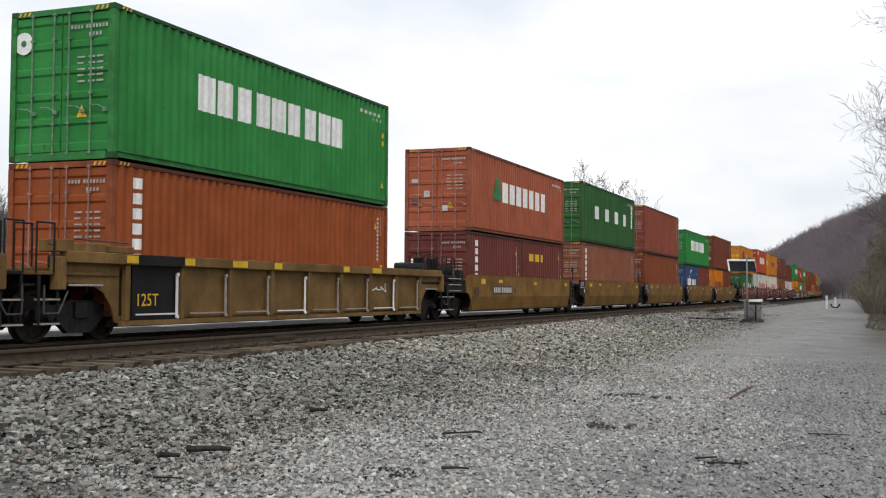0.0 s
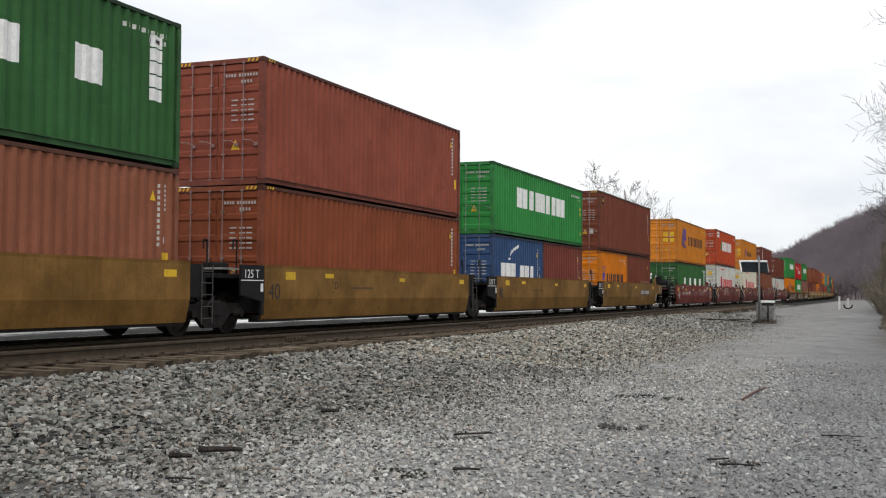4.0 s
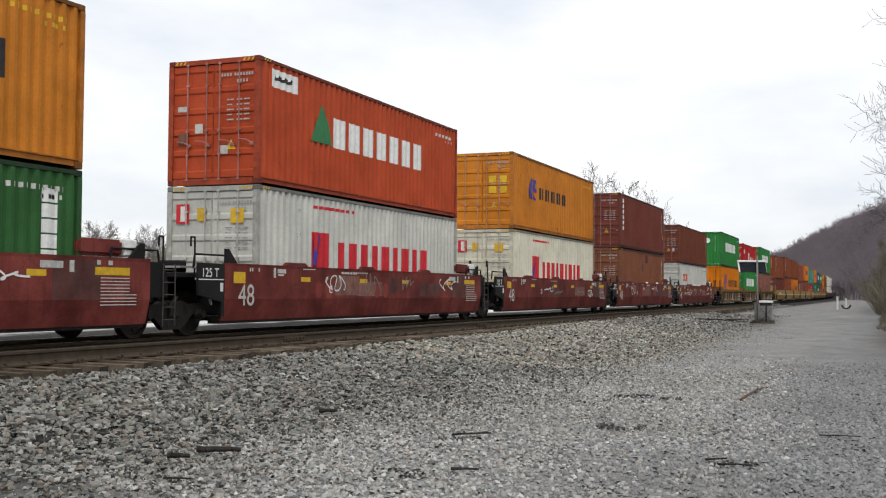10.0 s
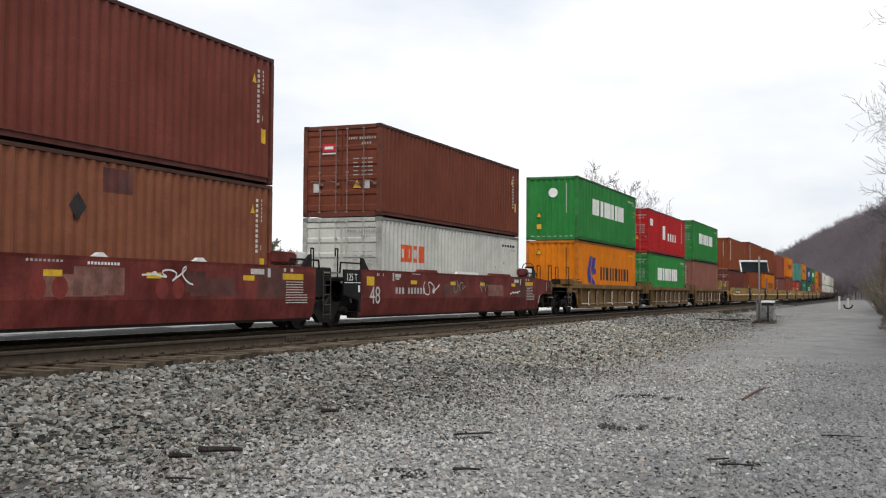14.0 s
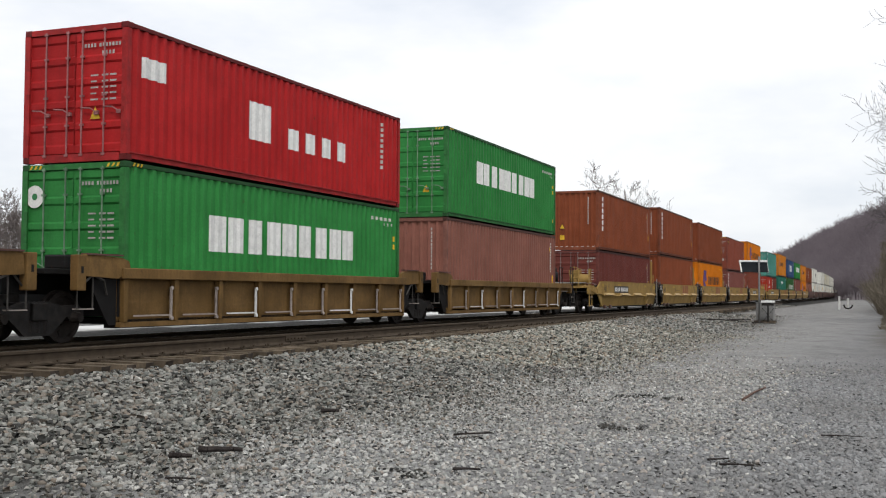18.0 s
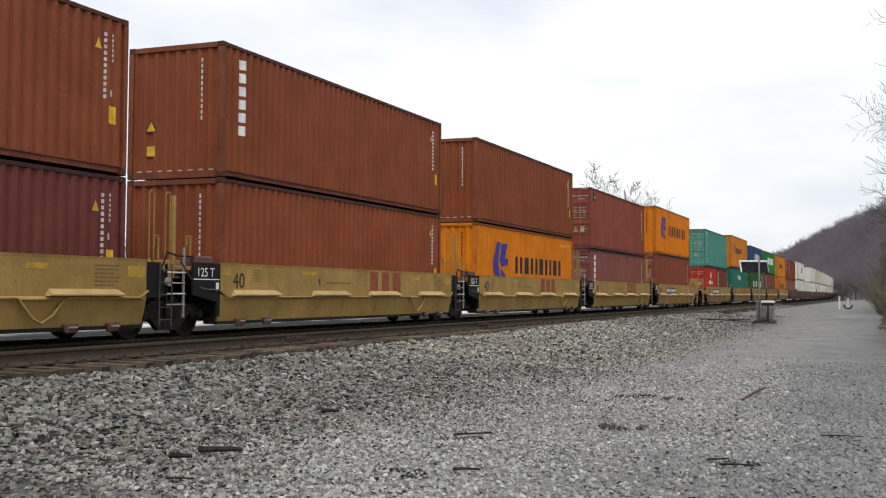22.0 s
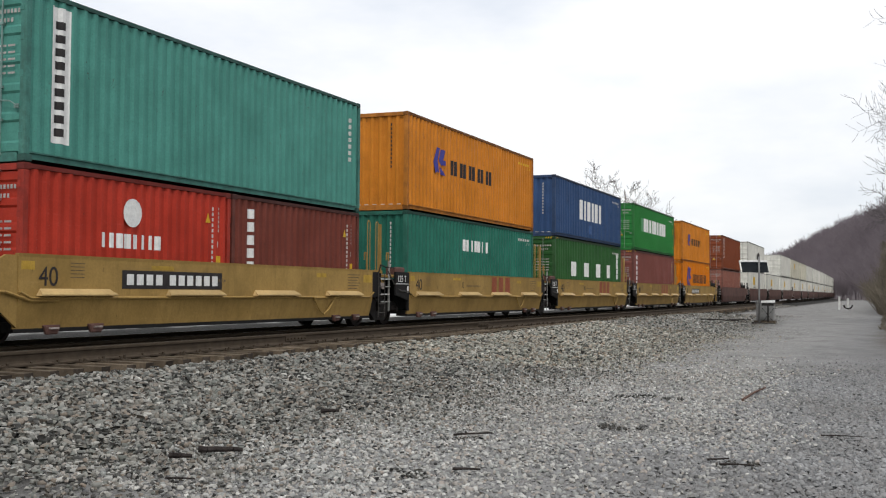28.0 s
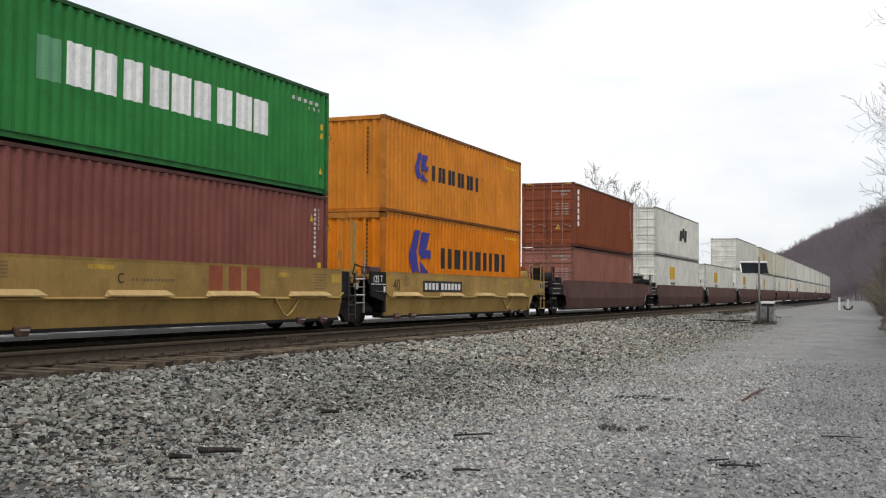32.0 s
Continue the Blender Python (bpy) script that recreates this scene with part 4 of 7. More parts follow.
def box_hapag(H=HC, doors=True, mat=None, y0=1.7, size=1.0, drop=0.0):
    c = container(FT40, H, mat or ORANGE, "orange corrugated steel container with blue emblem and dark lettering bars", doors)
    zc = H * 0.57 - drop
    h = c["half"]
    for pts in (((0, -0.05), (0.45, 0.72), (0.85, 0.72), (0.55, 0.05), (0.8, -0.55), (0.5, -0.5), (0.3, -0.6)), ((0.95, 0.68), (1.6, 0.68), (1.3, 0.15), (1.65, 0.15), (1.65, -0.1), (1.2, -0.1), (1.05, -0.15), (0.7, 0.05)),
                ((0.8, -0.2), (1.05, -0.3), (1.65, -0.62), (0.95, -0.62))):
        part("emblem", shape(bmesh.new(), [(y * size + y0 - h, z * size + zc) for y, z in pts], CW / 2 - 0.006), M_MARK_BLUE, c, "blue emblem shape")
    r = stems(y0 + 2.5, 10.65, zc - 0.38, zc + 0.26, 10) if size == 1.0 else stems(y0 + 1.45, y0 + 5.6, zc - 0.30, zc + 0.18, 10)
    mark(c, "name_marking", M_MARK_BLACK, r, "dark brown bars in a row")
    small_marks(c, H, mat=M_MARK_YELLOW)
    end_marks(c, H)
    if mat is RUSTY_ORANGE and doors:
        end_plates(c, [(a, a + 0.3, z, z + 0.26, M_MARK_YELLOW) for a in (0.26, 0.68) for z in (1.35, 1.75)])
    return c


def box_hyundai(mat, H=HC):
    c = container(FT40, H, mat, "orange-red corrugated steel container with white block marking and green mountain emblem")
    zc = H * 0.56
    h = c["half"]
    bm = bmesh.new()
    shape(bm, [(2.4 - h, zc - 0.35), (3.5 - h, zc - 0.35), (3.3 - h, zc + 0.2), (2.95 - h, zc + 0.62)], CW / 2 - 0.006)
    part("emblem", bm, M_MARK_GREEN, c, "green mountain emblem")
    mark(c, "name_marking", M_MARK_WHITE, stems(3.6, 9.5, zc - 0.38, zc + 0.38, 7, 0.95), "white block shapes in a row")
    if mat is SCARLET:
        mark(c, "flag_marking", M_MARK_WHITE, [(0.55, 1.75, H - 0.62, H - 0.2)], "white sign with dark bar")
        part("flag_bar", patch(bmesh.new(), 0.75 - h, 1.55 - h, H - 0.45, H - 0.33, CW / 2 - 0.006, 0.3, True, 0.008), M_MARK_BLACK, c)
    end_plates(c, ((-0.98, -0.7, 1.72, 1.84, M_STENCIL), (-0.5, -0.28, 1.2, 1.42, M_STENCIL), (-0.95, -0.7, 0.95, 1.2, M_BUFF), (0.2, 0.4, 0.7, 0.9, M_STENCIL)))
    small_marks(c, H)
    end_marks(c, H)
    return c


def box_uasc(H=HC):
    c = container(FT40, H, DARK_GREEN, "dark green corrugated steel container with four wide-spaced white marking blocks")
    zc = H * 0.545 - (0.12 if H < 2.7 else 0.0)
    r, o = [], 0.0 if H > 2.7 else -0.2
    for y in (2.72, 4.92, 7.07, 9.17):
        r += [(y + o, y + o + 0.78, zc - 0.32, zc + 0.32)]
    mark(c, "name_marking", M_MARK_WHITE, r, "white blocks set wide apart")
    mark(c, "upright_marking", M_MARK_WHITE, [(11.3, 11.65, zc - 0.35 + i * 0.26, zc - 0.12 + i * 0.26) for i in range(5)])
    small_marks(c, H)
    end_marks(c, H, sign=False)
    end_plates(c, ((-0.98, -0.5, H - 1.12, H - 0.72, M_MARK_WHITE), (-0.92, -0.56, H - 1.02, H - 0.82, M_STENCIL), (-0.28, -0.16, H - 1.02, H - 0.82, M_STENCIL)))
    return c


def box_plain(H, mat, label, doors=True, triton=False, L=FT40, code=True, badge=False, tag=0.0):
    c = container(L, H, mat, label, doors)
    if tag:
        end_plates(c, [(-0.98 + 0.17 * k, -0.86 + 0.17 * k, H - tag - (0.2 if k else 0.27), H - tag, M_MARK_WHITE) for k in range(3)])
    if badge:
        mark(c, "badge", M_MARK_BLACK, [(0.5, 0.92, H - 0.62, H - 0.22)], "dark square badge")
        part("badge_shape", patch(bmesh.new(), 0.58 - c["half"], 0.84 - c["half"], H - 0.50, H - 0.32, CW / 2 - 0.006, 0.6, True, 0.008), M_MARK_YELLOW, c, "yellow slanted shape")
        end_plates(c, ((-0.98, -0.68, H - 0.85, H - 0.6, M_MARK_BLACK), (-0.9, -0.76, H - 0.8, H - 0.65, M_STENCIL), (-0.9, -0.6, H - 1.35, H - 1.08, M_MARK_YELLOW), (0.7, 0.9, 0.8, 1.05, M_STENCIL)))
    if triton:
        n, top = 6, H - 0.28
        mark(c, "upright_marking", M_MARK_WHITE, [(0.66, 0.92, top - i * 0.29 - 0.21, top - i * 0.29) for i in range(n)], "white block set upright")
    if code:
        upright_code(c, H, L - 0.62, H - 1.55, H - 0.3, 11, w=0.045)
        upright_code(c, H, L - 0.40, H - 0.85, H - 0.3, 6, w=0.045)
        part("warning_sign", shape(bmesh.new(), [(L - 0.92 - c["half"], H - 0.68), (L - 0.74 - c["half"], H - 0.68), (L - 0.83 - c["half"], H - 0.48)], CW / 2 - 0.006), M_MARK_YELLOW, c, "small yellow triangle")
    mark(c, "yellow_label", M_MARK_YELLOW, [(L - 0.52, L - 0.30, 0.92, 1.24)])
    mark(c, "pale_label", M_STENCIL, [(L - 0.48, L - 0.38, 1.42, 1.54)])
    end_marks(c, H, sign=doors)
    return c


def box_kline(H=STD):
    c = container(FT40, H, RED, "bright red corrugated steel container with white block marking")
    mark(c, "name_marking", M_MARK_WHITE, [(4.2, 5.2, 0.95, 1.8)] + stems(5.9, 9.2, 0.93, 1.42, 4, 0.7), "white block shapes")
    mark(c, "flag_marking", M_MARK_WHITE, [(0.48, 1.22, 1.62, 2.02)], "white flag shape")
    upright_code(c, H, FT40 - 1.2, 1.0, 2.35, 9)
    upright_code(c, H, FT40 - 0.75, 1.4, 2.35, 6)
    end_marks(c, H)
    return c


def box_yangming(H=HC, mat=None):
    c = container(FT40, H, mat or WHITE_GREY, "pale grey corrugated steel container with red marking bars and square emblem")
    z = 1.35
    mark(c, "emblem", M_MARK_RED, [(2.5, 3.4, z - 0.3, z + 0.62)], "red square emblem")
    mark(c, "emblem_stripe", M_MARK_BLUE, [(2.62, 2.9, z - 0.2, z + 0.55, 0.25)])
    mark(c, "name_marking", M_MARK_RED, stems(3.9, 10.0, z - 0.3, z + 0.42, 9, 0.72), "red block shapes in a row")
    end_plates(c, ((-0.98, -0.62, 2.05, 2.5, M_MARK_RED), (-0.86, -0.74, 2.1, 2.45, M_MARK_WHITE), (-0.4, -0.15, 2.1, 2.4, M_MARK_YELLOW), (0.5, 0.85, 2.05, 2.38, M_MARK_YELLOW)))
    mark(c, "stencil_mark", M_MARK_RED, [(2.6 + i * 0.3, 2.8 + i * 0.3, H - 0.36, H - 0.28) for i in range(8)])
    end_marks(c, H)
    return c


def box_domestic(mat, label, detail=2, H=HC, logo=None, yellow=True):
    c = container(FT53, H, mat, label, True, True, detail)
    if logo:
        mark(c, "emblem", logo, [(8.2, 9.0, 1.2, 1.9, 0.3), (9.15, 9.9, 1.4, 2.1, 0.3), (10.0, 10.9, 1.2, 2.0, 0.3)], wavy=False)
    if yellow:
        mark(c, "yellow_label", M_MARK_YELLOW, [(4.5, 6.3, 1.5, 2.3)], "yellow rectangle", wavy=False)
        mark(c, "stencil_mark", M_MARK_BLACK, [(4.8 + i * 0.32, 5.0 + i * 0.32, 1.15, 1.3) for i in range(5)], wavy=False)
    return c


M_TOUCHUP = paint("touch_up_green", (0.12, 0.30, 0.16))

# ---- well cars ----
SIDE_X = 1.47
SILL, TOP_Z = 0.40, 1.62        # above the rail head
LOAD_Z = 0.53                   # container floor above the rail head


def wheelset_mesh(r=0.46):
    bm = bmesh.new()
    tube(bm, (-1.02, 0, 0), (1.02, 0, 0), 0.075, n=8)
    for s in (1, -1):
        rings = []
        for x, rr in ((0.69, r + 0.025), (0.72, r + 0.025), (0.735, r), (0.825, r - 0.005), (0.825, r - 0.07), (0.775, r - 0.09), (0.775, 0.16), (0.83, 0.13), (0.83, 0.06)):
            rings.append([bm.verts.new((s * x, math.cos(a) * rr, math.sin(a) * rr)) for a in [i * 2 * math.pi / 20 for i in range(20)]])
        for a, b in zip(rings, rings[1:]):
            for i in range(20):
                f = (a[i], a[(i + 1) % 20], b[(i + 1) % 20], b[i])
                bm.faces.new(f if s > 0 else f[::-1])
        bm.faces.new(rings[0])
        for k in range(3):
            a = k * 2.094
            box(bm, *sorted((s * 0.776, s * 0.79)), math.cos(a) * 0.27 - 0.05, math.cos(a) * 0.27 + 0.05, math.sin(a) * 0.27 - 0.05, math.sin(a) * 0.27 + 0.05)
    bmesh.ops.recalc_face_normals(bm, faces=bm.faces)
    return bm


def side_frame_mesh():
    """Cast truck side frame seen from the side, wheelbase 1.78 m."""
    out = [(-1.12, 0.40), (-1.12, 0.60), (-0.95, 0.68), (-0.55, 0.66), (-0.3, 0.74), (0.3, 0.74), (0.55, 0.66), (0.95, 0.68), (1.12, 0.60), (1.12, 0.40),
           (0.78, 0.40), (0.70, 0.48), (0.40, 0.24), (0.30, 0.16), (-0.30, 0.16), (-0.40, 0.24), (-0.70, 0.48), (-0.78, 0.40)]
    return plate(out, -0.06, 0.06)


def add_truck(car, y):
    t = part("truck", cached(("truck",), lambda: bevelled(boxes((-1.15, 1.15, -0.18, 0.18, 0.42, 0.72), (-0.4, 0.4, -0.3, 0.3, 0.70, 0.86), (-0.9, 0.9, -0.75, -0.62, 0.3, 0.42),
                                                             (-0.9, 0.9, 0.62, 0.75, 0.3, 0.42)), 0.015), M_GRIME), None, car)
    t.location = (0, y, RAIL_Z - CAR_Z)
    for s in (1, -1):
        f = part("side_frame", cached(("side_frame",), side_frame_mesh, M_GRIME), None, t)
        f.location = (s * 1.02, 0, 0)
        sp = part("spring_nest", cached(("spring_nest",), spring_mesh, M_WHEEL), None, t)
        sp.location = (s * 1.02, 0, 0)
        for e in (1, -1):
            b = part("bearing_cap", cached(("bearing_cap",), lambda: turned(tube(bmesh.new(), (0, 0, 0), (0.16, 0, 0), 0.115, 0.08, 10), Matrix.Identity(4)), M_WHEEL), None, t)
            b.matrix_basis = pose(s * 1.06, e * 0.89, 0.46, 0, 0, 0 if s > 0 else 180)
    for e in (1, -1):
        w = part("wheelset", cached(("wheelset",), wheelset_mesh, M_WHEEL), None, t)
        w.location = (0, e * 0.89, 0.46)
        WHEELSETS.append(w)
    return t


def spring_mesh():
    bm = bmesh.new()
    for y in (-0.17, 0.0, 0.17):
        for k in range(5):
            tube(bm, (0.0, y, 0.22 + k * 0.04), (0.0, y, 0.245 + k * 0.04), 0.078, n=8)
    return bm


WHEELSETS = []


def ladder(car, x, y, z0, z1, facing="x", rungs=4, mat=None):
    bm = bmesh.new()
    d = Vector((0, 0.19, 0)) if facing == "x" else Vector((0.19, 0, 0))
    for s in (1, -1):
        tube(bm, Vector((x, y, z0)) + d * s, Vector((x, y, z1)) + d * s, 0.014)
    for i in range(rungs):
        z = z0 + (i + 0.5) * (z1 - z0) / rungs
        tube(bm, Vector((x, y, z)) - d, Vector((x, y, z)) + d, 0.011)
    part("ladder", bm, mat or M_GALV, car, "steel ladder")


def brake_wheel(car, x, y, z, mat):
    bm = bmesh.new()
    pts = [Vector((x + 0.26 * math.cos(a), y, z + 0.26 * math.sin(a))) for a in [i * math.pi / 8 for i in range(17)]]
    for a, b in zip(pts, pts[1:]):
        tube(bm, a, b, 0.016)
    for k in range(4):
        tube(bm, (x, y, z), pts[k * 4], 0.012)
    tube(bm, (x, y - 0.03, z), (x, y + 0.25, z), 0.03)
    part("brake_wheel", bm, mat, car, "round hand brake wheel")
    part("brake_gearbox", bevelled(boxes((x - 0.17, x + 0.17, y + 0.1, y + 0.3, z - 0.3, z + 0.12)), 0.03), mat, car)
    part("brake_stand", boxes((x - 0.05, x + 0.05, y + 0.14, y + 0.24, 1.05, z - 0.25)), mat, car)


def smooth_side(hl, near_cut, far_cut, mat, lip=0.07):
    """Outline in x and z of a bowed well side, with its bottom corners cut back over the trucks."""
    prof = [(SIDE_X - 0.10, SILL), (SIDE_X, SILL + 0.46), (SIDE_X, TOP_Z - 0.06), (SIDE_X + 0.01, TOP_Z), (SIDE_X - lip, TOP_Z), (SIDE_X - lip, TOP_Z - 0.05),
            (SIDE_X - 0.03, TOP_Z - 0.07), (SIDE_X - 0.03, SILL + 0.46), (SIDE_X - 0.13, SILL)]
    bm = prism(prof, -hl, hl)
    return bm


def end_structure(car, y, sgn, mat, deck):
    """Bulkhead at the well's end and the deck that reaches out over the truck."""
    part("end_bulkhead", boxes((-SIDE_X + 0.12, SIDE_X - 0.12, *sorted((y, y - sgn * 0.12)), SILL + 0.15, 1.42)), CAR_BLACK, car)
    a, b = sorted((y, y + sgn * deck))
    part("end_deck", bevelled(boxes((-1.1, 1.1, a, b, 1.30, 1.40), (-0.28, 0.28, a, b, 0.95, 1.30)), 0.012), mat, car)


def step_mesh():
    """A sloped step ledge with cut-back ends."""
    bm = bmesh.new()
    z0, z1 = SILL + 0.535, SILL + 0.66
    rows = [[bm.verts.new(p) for p in ((SIDE_X - 0.01, y, z0), (SIDE_X + 0.13, y, z0), (SIDE_X + 0.135, y, z0 + 0.022), (SIDE_X - 0.01, y * 0.9, z1))] for y in (-0.95, 0.95)]
    for i in range(4):
        bm.faces.new((rows[0][i], rows[0][(i + 1) % 4], rows[1][(i + 1) % 4], rows[1][i]))
    bm.faces.new(rows[0][::-1])
    bm.faces.new(rows[1])
    bmesh.ops.recalc_face_normals(bm, faces=bm.faces)
    return bm


def ribbed_top(hl):
    """Top of a ribbed side: the single wagons stand higher than the articulated ones."""
    return TOP_Z + (0.07 if hl > 6.5 else -0.18)


def well_car(kind, label, hl, mat, trucks, deck_near, deck_far, letter="C", load="40", end=None, posts=(), mark_cut=True):
    car = new("well_car")
    tagged(car, label, "freight wagon", "wagons of the train")
    key = (kind, round(hl, 2), mat.name)
    dark = CAR_BLACK
    tz = ribbed_top(hl)
    # sides
    for s in (1, -1):
        if kind == "ribbed":
            p = part("side_plate", cached(("side_plate", *key), lambda: prism([(SIDE_X - 0.17, SILL), (SIDE_X - 0.14, SILL), (SIDE_X - 0.14, tz - 0.2), (SIDE_X - 0.17, tz - 0.2)], -hl, hl), mat), None, car)
            tc = part("top_chord", cached(("top_chord", *key), lambda: bevelled(boxes((SIDE_X - 0.17, SIDE_X + 0.02, -hl, hl, tz - 0.2, tz)), 0.012), mat), None, car)
            bc = part("bottom_chord", cached(("bottom_chord", *key), lambda: boxes((SIDE_X - 0.17, SIDE_X - 0.05, -hl, hl, SILL - 0.04, SILL + 0.05)), mat), None, car)
            for o in (p, tc, bc):
                o.matrix_basis = pose(0, 0, 0, 0, 0, 0 if s == 1 else 180)
            for k, y in enumerate(posts):
                q = part("side_post", cached(("side_post", mat.name, round(tz, 2)), lambda: bevelled(plate([(-0.05, SILL + 0.05), (0.05, SILL + 0.05), (0.07, tz - 0.2), (-0.07, tz - 0.2)], SIDE_X - 0.139, SIDE_X - 0.02), 0.008), mat), None, car)
                q.matrix_basis = pose(0, s * y, 0, 0, 0, 0 if s == 1 else 180)
        else:
            p = part("side_plate", cached(("side_plate", *key), lambda: smooth_side(hl, 0, 0, mat), mat), None, car)
            p.matrix_basis = pose(0, 0, 0, 0, 0, 0 if s == 1 else 180)
    # floor of the well
    part("floor_frame", cached(("floor_frame", *key), lambda: boxes((-1.33, -1.05, -hl, hl, SILL - 0.06, SILL + 0.1), (1.05, 1.33, -hl, hl, SILL - 0.06, SILL + 0.1),
         *[(-1.05, 1.05, y - 0.15, y + 0.15, SILL, SILL + 0.1) for y in (-hl + 0.4, -hl * 0.55, 0, hl * 0.55, hl - 0.4)]), M_GRIME), None, car)
    end_structure(car, -hl, -1, mat if end == "near" else dark, deck_near)
    end_structure(car, hl, 1, mat if end == "far" else dark, deck_far)
    for y in trucks:
        add_truck(car, y)
    X = SIDE_X + 0.003
    if kind == "ledged":
        for s in (1, -1):
            sl = part("bottom_sill", cached(("bottom_sill", *key), lambda: boxes((SIDE_X - 0.16, SIDE_X - 0.085, -hl, hl, SILL - 0.07, SILL + 0.0)), CAR_BLACK), None, car)
            sl.matrix_basis = pose(0, 0, 0, 0, 0, 0 if s == 1 else 180)
        strip = part("side_flange", cached(("side_flange", *key), lambda: prism([(SIDE_X - 0.004, SILL + 0.47), (SIDE_X + 0.035, SILL + 0.47), (SIDE_X + 0.035, SILL + 0.485), (SIDE_X - 0.004, SILL + 0.535)], -hl + 0.1, hl - 0.1), mat), None, car)
        for y in (-hl + 1.35, -hl + 4.8, -hl + 7.9, -hl + 11.2):
            lg = part("step_ledge", cached(("step_ledge", mat.name), lambda: step_mesh(), CAR_STEP), None, car)
            lg.location = (0, y, 0)
        for y in (-hl + 0.85, -hl + 1.95, hl - 1.95, hl - 0.85):
            b = part("lug", cached(("lug",), lambda: bevelled(plate([(-0.2, SILL + 0.05), (0.2, SILL + 0.05), (0.13, SILL - 0.11), (-0.13, SILL - 0.11)], SIDE_X - 0.12, SIDE_X - 0.03), 0.02), CAR_BROWN), None, car)
            b.location = (0, y, 0)
            e = part("lug_lip", cached(("lug_lip",), lambda: boxes((SIDE_X - 0.03, SIDE_X + 0.01, -0.1, 0.1, SILL - 0.02, SILL + 0.01)), M_ROD), None, car)
            e.location = (0, y, 0)
        part("side_hose", pipe([(SIDE_X + 0.04, -hl, 1.0), (SIDE_X + 0.04, -hl + 0.25, 0.90), (SIDE_X + 0.04, hl - 3.3, 0.90), (SIDE_X + 0.03, hl - 2.95, 0.56), (SIDE_X + 0.02, hl - 2.75, 0.48), (SIDE_X + 0.03, hl - 2.5, 0.6), (SIDE_X + 0.04, hl - 2.2, 0.90),
             (SIDE_X + 0.04, hl - 0.25, 0.90), (SIDE_X + 0.04, hl, 1.02)], 0.022), mat, car)
    return car


def car_marks(car, rects, mat, name="stencil_mark", x=SIDE_X):
    bm = bmesh.new()
    for y0, y1, z0, z1 in rects:
        patch(bm, y0, y1, z0, z1, x, 0, False)
        if name == "yellow_patch":
            part(name, bm, mat, car)
            bm = bmesh.new()
    if name == "yellow_patch":
        bm.free()
        return None
    p = part(name, bm, mat, car)
    return tagged(p, kind="stuff") if len(rects) > 1 else p


def put_text(car, name, text, size, y, z, mat, x=SIDE_X + 0.005, label=""):
    me = lettering(text, size, y, z, x)
    me.materials.append(mat)
    return part(name, me, None, car, label)


def black_apron(car, y0, y1, x=SIDE_X):
    part("end_apron", plate([(y0, 0.95), (y0, TOP_Z - 0.02), (y1, TOP_Z - 0.02), (y1, SILL + 0.1), (y1 - 0.1, SILL + 0.1), (y1 - 0.1, 0.8)], x - 0.06, x - 0.004), CAR_BLACK, car)
    put_text(car, "capacity_lettering", "125 T", 0.26, y0 + 0.1 if y1 - y0 > 0.85 else y0 + 0.02, 1.32, M_MARK_WHITE, x + 0.001, "white stencilled lettering")


def railing(car, pts, mat, r=0.016):
    part("handrail", pipe(pts, r), mat, car)


M_SCRAWL = material("scrawl_grey", (0.20, 0.19, 0.17), 0.6, per_amount=0.2)


def scrawl(car, y, z, w, h, seed, mat, x=SIDE_X):
    """A sprayed squiggle without letters."""
    rg = random.Random(seed)
    a, b, c = rg.uniform(2.2, 3.6), rg.uniform(3, 5), rg.uniform(0, 6)
    pts = []
    for k in range(41):
        f = k / 40
        wide = 0.55 + 0.45 * math.sin(2.3 * f + c)
        pts.append((x + 0.004 + 0.0003 * k, y + w * (f + 0.10 * math.sin(b * 6.28 * f + c)), z + h * (0.5 + 0.5 * math.sin(a * 6.28 * f + c) * wide)))
    bm, r = bmesh.new(), 0.018
    prev = None
    for p, q in zip(pts, pts[1:]):
        d = Vector((0, q[1] - p[1], q[2] - p[2])).normalized()
        nrm = Vector((0, -d.z, d.y)) * r
        pair = [bm.verts.new(Vector(p) + nrm), bm.verts.new(Vector(p) - nrm)]
        if prev:
            bm.faces.new((prev[0], prev[1], pair[1], pair[0]))
        prev = pair
    part("graffiti", bm, mat, car, "sprayed squiggle")


PLATE_FIRST = -4.2                     # where the number plate of an ochre pack's first unit begins
RED_LETTER = (-3.1, -3.15, -3.25, -3.0, -2.95)


